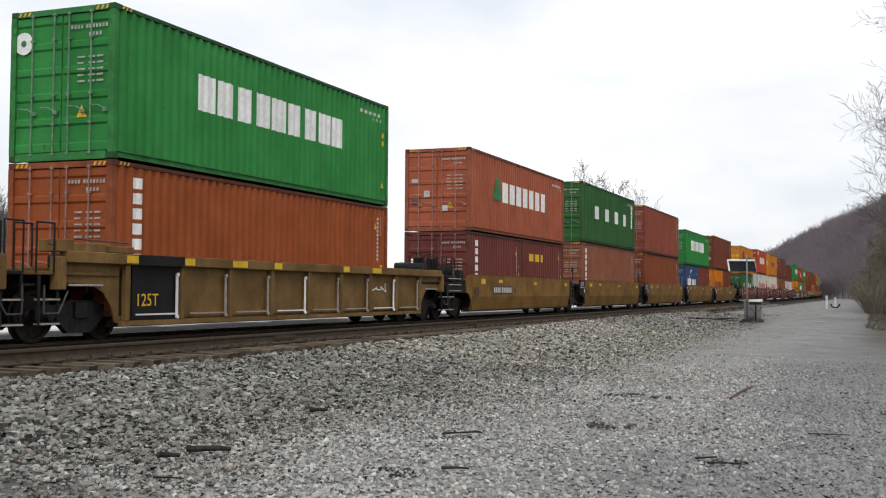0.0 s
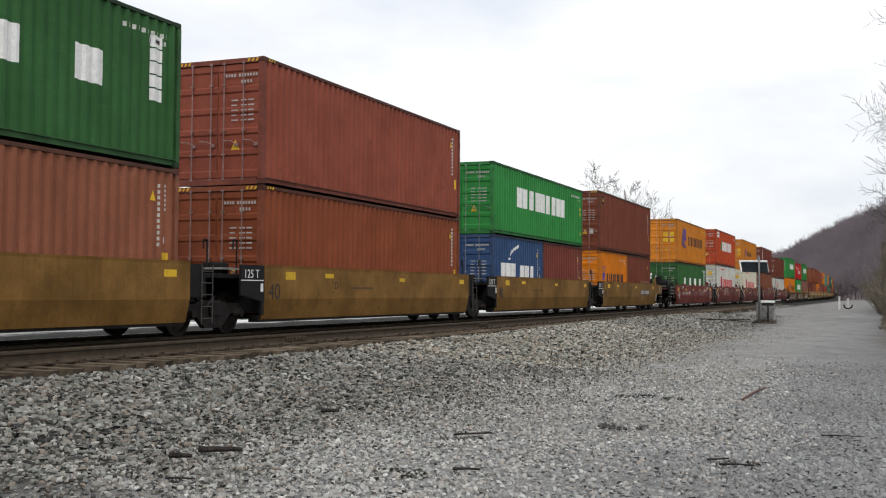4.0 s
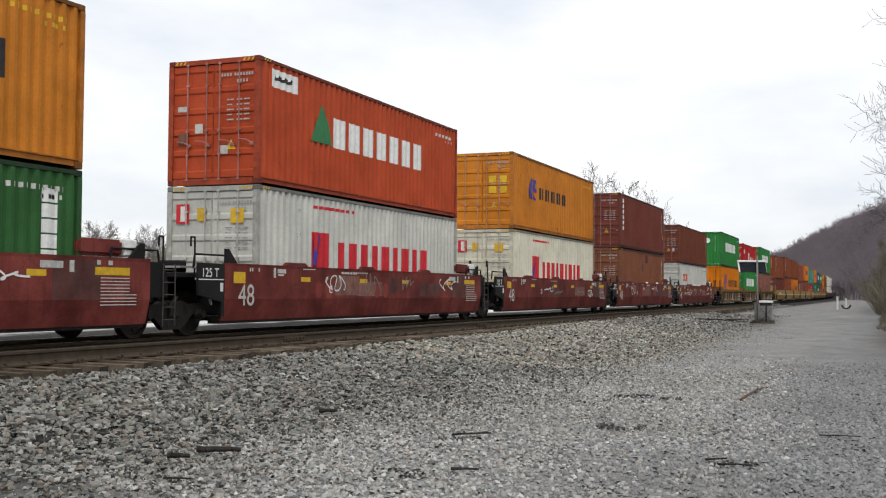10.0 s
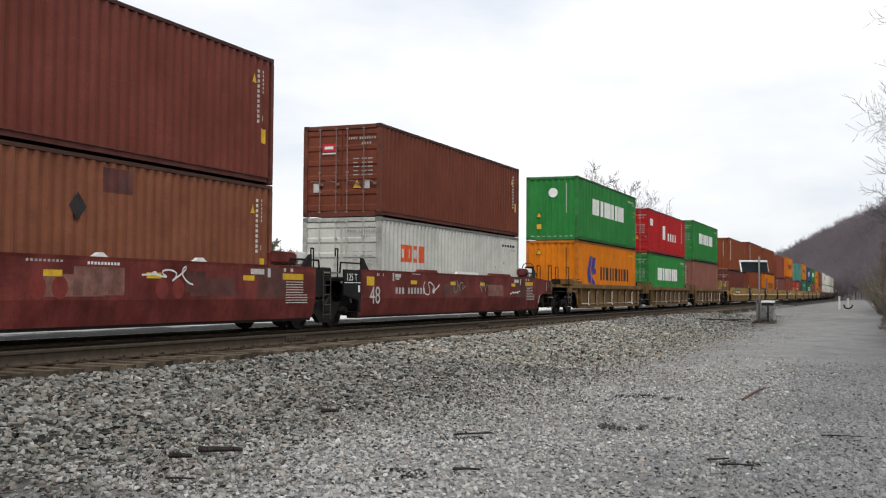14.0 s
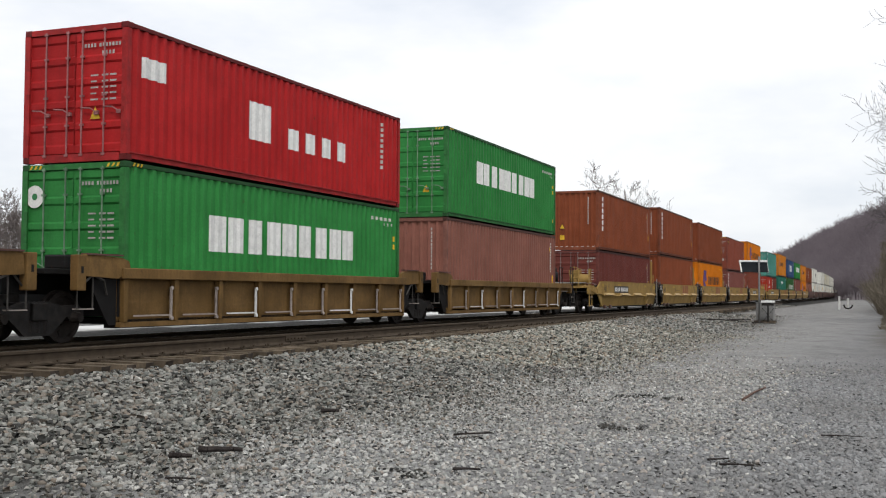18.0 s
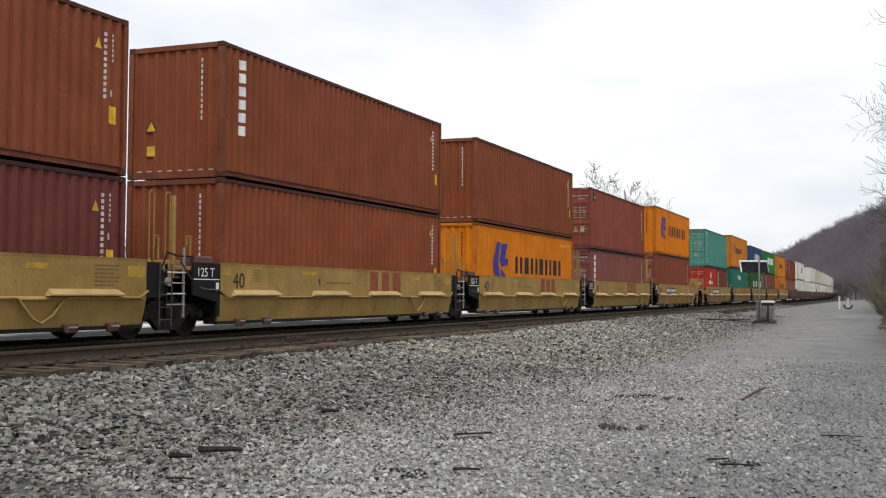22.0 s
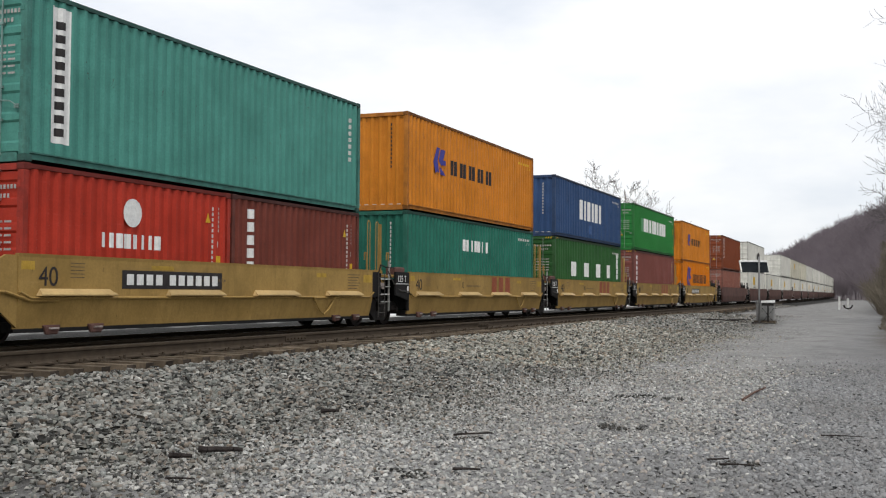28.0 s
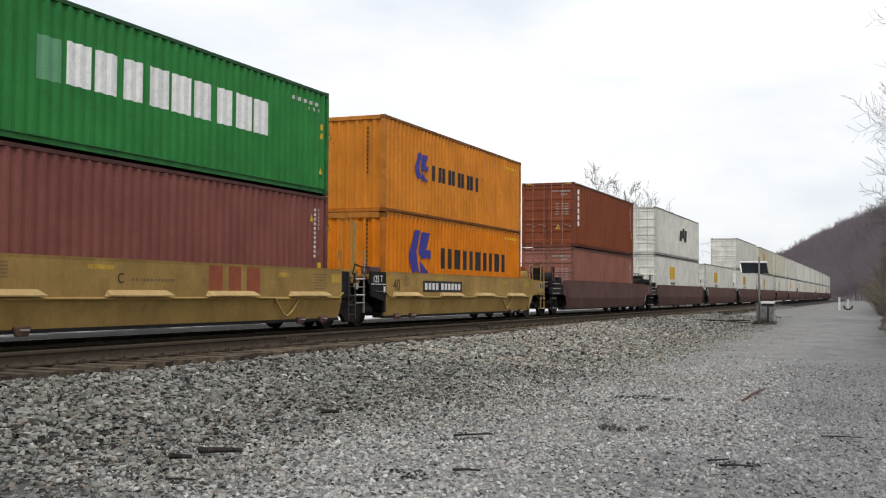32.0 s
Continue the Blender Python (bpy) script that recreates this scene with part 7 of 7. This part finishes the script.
def make_trees():
    rg = random.Random(11)
    # tall leafless trees between the line and the river
    protos = [tree(21, 20.3, 8.0, 7, (2, 1, 1), "tall leafless tree with grey forked limbs", pose(-42, 166, -1.5), "trees on the river bank", low=0.3, min_r=0.024),
              tree(22, 22.5, 7.5, 6, (2, 1, 1), "tall slender leafless tree with upright limbs", pose(-41.5, 181, -1.5), "trees on the river bank", low=0.35, min_r=0.024),
              tree(23, 19.2, 8.5, 7, (2, 1, 1), "spreading leafless tree with fine twigs", pose(-42, 198, -1.5), "trees on the river bank", low=0.25, min_r=0.024)]
    for x, y, k, s, a in ((-43, 238, 0, 0.86, 40), (-44, 345, 2, 0.8, 10), (-46, 365, 1, 0.72, 70), (-47, 385, 2, 0.85, 130), (-49, 402, 0, 0.75, 200), (-52, 425, 2, 0.7, 300)):
        t = copy_thing(protos[k], pose(x, y, -1.5, 0, 0, a) @ Matrix.Scale(s, 4))
        t.scale = (s, s, s)
    # evergreen brush on the near bank
    brush = [leafy(31, 5.4, pose(-36, 58, -1.6)), leafy(32, 4.8, pose(-37.5, 66, -1.6))]
    for k, (x, y) in enumerate(((-37, 73), (-38, 52), (-37, 88), (-39, 98))):
        copy_thing(brush[k % 2], pose(x, y, -1.6, 0, 0, 77 * k))
    # far bank of the river
    far = [tree(41 + k, h, h * 0.5, 11, (2, 2, 1), "leafless grey-brown tree on the far river bank", pose(x, y, -1.6), "trees on the far bank", low=0.18, min_r=0.028)
           for k, (h, x, y) in enumerate(((13, -101, 104), (11.5, -111, 118), (14, -104, 100), (11, -122, 146)))]
    for k in range(70):
        f = rg.random() ** 0.8
        x, y = -96 - 75 * f + rg.uniform(-9, 7), 92 + 250 * f ** 1.3 + rg.uniform(-6, 10)
        s = rg.uniform(0.62, 0.92)
        t = copy_thing(far[k % 4], pose(x - 3, y, -1.6, 0, 0, rg.uniform(0, 360)))
        t.scale = (s, s, s)
    # beside the road
    grp = "trees beside the road"
    road = [tree(51, 19.5, 5.6, 30, (3, 2, 2), "tall leafless roadside tree with drooping fine twigs", pose(4.6, 62, 0), grp, low=0.22, min_r=0.008, twig=M_GREY_TWIG),
            tree(52, 10.5, 3.0, 15, (3, 3, 1), "dense leafless roadside thicket tree, olive brown", pose(2.2, 112, 0.1), grp, low=0.06, min_r=0.014, twig=M_ROAD_TWIG),
            tree(53, 11.5, 3.2, 15, (3, 3, 1), "dense leafless roadside thicket tree, olive brown", pose(3.3, 106, 0.1), grp, low=0.06, min_r=0.014, twig=M_ROAD_TWIG),
            tree(54, 17, 6.0, 12, (3, 3, 1), "leafless roadside tree with a crooked trunk", pose(4.6, 92, 0.1), grp, low=0.2, min_r=0.016, twig=M_GREY_TWIG)]
    for k, (x, y) in enumerate(((4.6, 126), (2.4, 131), (5.5, 116), (3.6, 143), (1.8, 149), (5.6, 138), (7.5, 100), (2.2, 162), (1.6, 178), (4.0, 172), (1.2, 196), (3.4, 192),
                                (8, 84), (8.5, 122), (0.6, 218), (0.0, 244), (2.8, 214), (6.2, 154), (-1.0, 280))):
        s = rg.uniform(0.8, 1.1)
        x -= 0.004 * y - 0.35
        t = copy_thing(road[1 + k % 2], pose(x, y, 0.05, 0, 0, rg.uniform(0, 360)))
        t.scale = (s, s, s)
    t = copy_thing(road[3], pose(8.5, 60, 0.2, 0, 0, 200))


def hill_z(az, r):
    """Height of the wooded hill at a bearing (degrees right of the line) and range."""
    knots = ((-14, 0.4, 1000), (-8, 0.9, 1000), (-5.2, 1.55, 950), (-3.6, 2.35, 820), (-2.0, 3.05, 700), (-0.3, 3.6, 560), (4, 5.5, 420), (12, 9, 330), (30, 11, 300), (60, 10, 300))
    for (a0, e0, r0), (a1, e1, r1) in zip(knots, knots[1:]):
        if a0 <= az <= a1:
            f = (az - a0) / (a1 - a0)
            e, ridge = e0 + (e1 - e0) * f, r0 + (r1 - r0) * f
            top = math.tan(radians(e)) * ridge
            return top * smooth(0.5 * ridge, ridge, r) * (1 - 0.35 * smooth(ridge, ridge * 1.6, r)) + 1.5 * noise.noise(Vector((az * 2, r * 0.02, 1))) * smooth(0.5 * ridge, 0.7 * ridge, r), ridge
    return 0.0, 500


def make_hill():
    azs, ks = np.arange(-13.5, 56, 0.5), np.linspace(0.48, 1.7, 26)
    verts = []
    for k in ks:
        for az in azs:
            ridge = hill_z(az, 100)[1]
            r = ridge * k
            verts.append((r * math.sin(radians(az)), r * math.cos(radians(az)), hill_z(az, r)[0] - 0.4))
    n = len(azs)
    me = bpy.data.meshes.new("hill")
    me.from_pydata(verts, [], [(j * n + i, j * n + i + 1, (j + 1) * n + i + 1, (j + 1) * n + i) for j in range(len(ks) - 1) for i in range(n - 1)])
    # The haze of the distance is put into this lightened litter colour.
    me.materials.append(material("hazed_litter", (0.165, 0.143, 0.147), 0.95, 0, 0.2, 0.05, grain=1.0, bump=0.0))
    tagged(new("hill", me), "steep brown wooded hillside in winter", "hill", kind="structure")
    # the bare woods on it: far off and past counting
    rg = random.Random(77)
    segs = []
    for _ in range(6000):
        az = rg.uniform(-7.5, 3.5)
        ridge = hill_z(az, 100)[1]
        r = ridge * rg.uniform(0.5, 1.04)
        z = hill_z(az, r)[0] - 0.5
        p = Vector((r * math.sin(radians(az)), r * math.cos(radians(az)), z))
        h, g = rg.uniform(6, 11), min(1.0, r / 900)
        segs.append((p, p + Vector((rg.uniform(-0.6, 0.6), 0, h * 0.8)), 0.20 * g, 0.09 * g, 3))
        for k in range(7):
            b = p + Vector((0, 0, h * rg.uniform(0.2, 0.75)))
            d = Vector((rg.uniform(-1, 1), rg.uniform(-0.6, 0.6), rg.uniform(0.4, 1.3))).normalized()
            e = b + d * h * rg.uniform(0.25, 0.42)
            segs.append((b, e, 0.13 * g, 0.06 * g, 3))
            for _k in range(2):
                d2 = (d + Vector((rg.uniform(-0.8, 0.8), rg.uniform(-0.4, 0.4), rg.uniform(-0.2, 0.6)))).normalized()
                segs.append((b.lerp(e, rg.uniform(0.4, 0.9)), e + d2 * h * 0.16, 0.08 * g, 0.045 * g, 3))
    # Twig colour lightened as well, with the distant haze painted in.
    me = tubes_mesh("hillside_woods", segs, material("hazed_hill_twigs", (0.185, 0.157, 0.17), 0.95, 0, 0.18, 0.02, grain=0.3, bump=0, per_amount=0.0))
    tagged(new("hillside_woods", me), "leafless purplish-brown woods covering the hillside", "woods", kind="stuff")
    # underwood on the far river bank
    segs = []
    for _ in range(1500):
        f = rg.random() ** 0.8
        p = Vector((-97 - 75 * f + rg.uniform(-12, 4), 92 + 250 * f ** 1.3 + rg.uniform(-10, 12), -1.7))
        h = rg.uniform(3.5, 8.5)
        segs.append((p, p + Vector((rg.uniform(-0.4, 0.4), 0, h * 0.85)), 0.09, 0.04, 3))
        for k in range(9):
            b = p + Vector((0, 0, h * rg.uniform(0.1, 0.8)))
            d = Vector((rg.uniform(-1, 1), rg.uniform(-1, 1), rg.uniform(0.2, 1.2))).normalized()
            e = b + d * h * rg.uniform(0.2, 0.4)
            segs.append((b, e, 0.05, 0.03, 3))
            segs.append((e, e + Vector((rg.uniform(-1, 1), rg.uniform(-1, 1), rg.uniform(0, 1))) * 0.8, 0.03, 0.02, 3))
    me = tubes_mesh("bank_underwood", segs, M_TWIG)
    tagged(new("bank_underwood", me), "grey-brown leafless underwood along the far river bank", "woods", kind="stuff")
    # dry undergrowth beside the road
    segs = []
    for _ in range(2600):
        y = rg.uniform(86, 330)
        edge = -0.012 * y + 0.3 * noise.noise(Vector((y * 0.3, 0, 0)))
        p = Vector((edge + rg.uniform(0, 6.5), y, 0.0))
        h = rg.uniform(0.8, 3.8)
        for k in range(7):
            d = Vector((rg.uniform(-0.8, 0.8), rg.uniform(-0.8, 0.8), 1)).normalized()
            m = p + d * h * rg.uniform(0.4, 0.7)
            segs.append((p, m, 0.022, 0.014, 3))
            for _k in range(2):
                segs.append((m, m + (d + Vector((rg.uniform(-0.8, 0.8), rg.uniform(-0.8, 0.8), rg.uniform(-0.2, 0.3)))) * h * 0.35, 0.014, 0.009, 3))
    for _ in range(600):                       # low dead growth on the verge nearer by
        y = rg.uniform(50, 92)
        p = Vector((-0.45 - 0.004 * (y - 40) + 0.3 * noise.noise(Vector((y * 0.4, 1, 0))) + rg.random() ** 1.5 * 3.5, y, 0.0))
        h = rg.uniform(0.06, 0.26)
        for k in range(6):
            d = Vector((rg.uniform(-0.9, 0.9), rg.uniform(-0.9, 0.9), 0.8)).normalized()
            segs.append((p, p + d * h, 0.012, 0.006, 3))
    me = tubes_mesh("roadside_undergrowth", segs, material("dry_stems", (0.14, 0.12, 0.09), 0.95, 0, 0.3, 0.5, grain=3, bump=0, per="island", per_amount=0.4))
    tagged(new("roadside_undergrowth", me), "dry olive-brown leafless undergrowth beside the road", "undergrowth", kind="stuff")


def make_river():
    m = bpy.data.materials.new("river_water")
    m.use_nodes = True
    n, l = m.node_tree.nodes, m.node_tree.links
    b = n["Principled BSDF"]
    b.inputs["Base Color"].default_value, b.inputs["Roughness"].default_value = (0.10, 0.11, 0.10, 1), 0.12
    tc, mp, nz, bp = n.new("ShaderNodeTexCoord"), n.new("ShaderNodeMapping"), n.new("ShaderNodeTexNoise"), n.new("ShaderNodeBump")
    mp.inputs["Scale"].default_value = (0.6, 0.25, 1)
    nz.inputs["Scale"].default_value, nz.inputs["Detail"].default_value = 2.0, 4
    bp.inputs["Strength"].default_value, bp.inputs["Distance"].default_value = 0.25, 0.1
    l.new(tc.outputs["Object"], mp.inputs["Vector"])
    l.new(mp.outputs["Vector"], nz.inputs["Vector"])
    l.new(nz.outputs["Fac"], bp.inputs["Height"])
    l.new(bp.outputs["Normal"], b.inputs["Normal"])
    bm = bmesh.new()
    pts = [(-31.6, -400), (-31.6, 40), (-33, 150), (-40, 330), (-60, 620), (-200, 620), (-172, 330), (-150, 215), (-98, 98), (-92, 40), (-92, -400)]
    bm.faces.new([bm.verts.new((x, y, -0.62)) for x, y in pts])
    ob = part("water", bm, m)
    tagged(ob, "calm pale river reflecting the overcast sky", "river", kind="structure")


def make_signal_equipment():
    x, y = -6.6, 60.5
    z = ground_z(x, y)
    mast = new("solar_panel_mast")
    tagged(mast, "galvanised steel mast with tilted solar panel beside the track", "solar panel")
    mast.location = (x, y, z)
    part("mast", tube(bmesh.new(), (0, 0, -0.2), (0, 0, 3.55), 0.048, n=10), M_MAST, mast, smooth=True)
    tilt = Matrix.Translation((-0.28, 0.14, 3.0)) @ Matrix.Rotation(radians(22), 4, "Z") @ Matrix.Rotation(radians(58), 4, "X")
    part("panel_frame", turned(boxes((-0.75, -0.68, -0.35, 0.28, -0.03, 0.03), (0.735, 0.75, -0.35, 0.28, -0.03, 0.01)), tilt), M_GALV, mast, "aluminium frame")
    part("top_rim", turned(boxes((-0.75, 0.75, 0.281, 0.37, -0.03, 0.07)), tilt), M_POST, mast, "white top rim")
    part("cells", turned(boxes((-0.679, 0.734, -0.35, 0.28, -0.012, 0.012)), tilt), M_PANEL, mast, "dark solar cells")
    part("bracket", turned(boxes((-0.04, 0.04, -0.3, 0.3, -0.1, -0.03), (-0.4, 0.4, -0.03, 0.03, -0.14, -0.09)), tilt), M_GALV, mast)

    cab = new("equipment_cabinet")
    tagged(cab, "pale grey steel equipment cabinet on a low base", "cabinet")
    cab.location = (x + 0.2, y + 1.1, z)
    part("body", bevelled(boxes((-0.45, 0.45, -0.3, 0.3, 0.12, 1.05)), 0.02), M_MAST, cab)
    part("door", bevelled(boxes((-0.4, 0.4, -0.325, -0.302, 0.18, 0.99)), 0.008), M_MAST, cab)
    part("lid", boxes((-0.49, 0.49, -0.34, 0.34, 1.05, 1.1)), M_MAST, cab)
    part("base", boxes((-0.55, 0.55, -0.4, 0.4, -0.1, 0.12)), M_TIE, cab, "dark timber base")

    bx = new("instrument_box")
    tagged(bx, "low instrument box with white lid on crossed steel legs", "box")
    bx.location = (x + 0.46, y - 0.1, z)
    part("lid", bevelled(boxes((-0.34, 0.34, -0.26, 0.26, 1.08, 1.2)), 0.015), M_POST, bx, "white lid")
    part("body", boxes((-0.3, 0.3, -0.22, 0.22, 0.93, 1.075)), M_GRIME, bx, "dark steel body")
    part("post", tube(bmesh.new(), (0, 0, -0.1), (0, 0, 0.93), 0.04, n=8), M_GRIME, bx)
    for s in (1, -1):
        part("brace", tube(bmesh.new(), (-0.35 * s, 0, 0), (0.3 * s, 0.02 * s, 0.8), 0.012, n=5), M_GRIME, bx)
    part("foot", boxes((-0.38, 0.38, -0.2, 0.2, -0.06, 0.06)), M_TIE, bx, "dark timber foot")

    for k, (px, py) in enumerate(((-5.15, 120.5), (-4.35, 121.6))):
        p = part("marker_post", bevelled(tube(bmesh.new(), (0, 0, -0.1), (0, 0, 1.35 if k == 0 else 1.2), 0.11, n=10), 0.01), M_POST)
        p.location = (px, py, ground_z(px, py))
        tagged(p, "white painted marker post at the road's edge", "post", "white posts by the road")
    tyre = bmesh.new()
    for i in range(9):
        a, b = math.pi * (1.0 + i / 9), math.pi * (1.0 + (i + 1) / 9)
        tube(tyre, (math.cos(a) * 0.42, 0, 0.5 + math.sin(a) * 0.4), (math.cos(b) * 0.42, 0, 0.5 + math.sin(b) * 0.4), 0.09, n=6)
    p = part("bent_pipe", tyre, M_GRIME)
    p.location = (-4.3, 120.6, ground_z(-4.3, 120.6))
    tagged(p, "dark bent pipe lying between white posts", "pipe")


def stick(x, y, length, r, turn_deg, bend, label="dark rotten stick lying on the gravel", category="stick"):
    rg = random.Random(int(x * 1000 + y * 77))
    bm = bmesh.new()
    pts = []
    for i in range(6):
        f = i / 5 - 0.5
        pts.append(Vector((f * length, bend * (0.25 - f * f) + rg.uniform(-r, r) * 0.5, r * 0.8 + rg.uniform(0, r * 0.3))))
    for i, (a, b) in enumerate(zip(pts, pts[1:])):
        tube(bm, a, b, r * (1 - 0.08 * i), r * (1 - 0.08 * (i + 1)), n=6)
    ob = part("stick", bm, M_RED_STICK if "reddish" in label else M_STICK)
    ob.matrix_world = pose(x, y, ground_z(x, y) + (0.085 if x < -5.5 else 0.05 if x < -2.5 else 0.03), 0, 0, turn_deg)
    tagged(ob, label, category, "sticks and debris on the ground")


def make_debris():
    # length across the view runs about 22 degrees off the x axis
    stick(-5.72, 8.6, 0.40, 0.034, 24, 0.02, "short dark charred wood piece on the ballast", "wood")
    stick(-5.80, 8.1, 0.2, 0.03, 10, 0.0, "small dark wood chip on the ballast", "wood")
    stick(-6.25, 11.7, 0.22, 0.03, 40, 0.03)
    stick(-4.15, 11.0, 0.45, 0.013, 45, 0.12)
    stick(-5.3, 7.4, 0.25, 0.010, 15, 0.05)
    stick(-1.98, 17.4, 2.3, 0.02, 88, 0.05, "long reddish stick lying on the packed gravel")
    stick(-0.52, 12.5, 0.42, 0.008, 8, 0.1)
    stick(-1.3, 10.1, 0.3, 0.011, 12, 0.05)
    stick(-1.5, 10.35, 0.22, 0.012, 40, 0.03)
    stick(-3.4, 8.85, 0.24, 0.014, 18, 0.03)
    rg = random.Random(9)
    for k in range(9):
        stick(-9.2 + rg.uniform(0, 3.6), 57.5 + rg.uniform(-1.5, 1.5), rg.uniform(0.5, 1.5), rg.uniform(0.02, 0.045), rg.uniform(-10, 60), rg.uniform(-0.6, 0.6), "dead branch lying by the equipment", "branch")


make_river()
make_hill()
make_trees()
make_signal_equipment()
make_ballast()
make_debris()


motions()
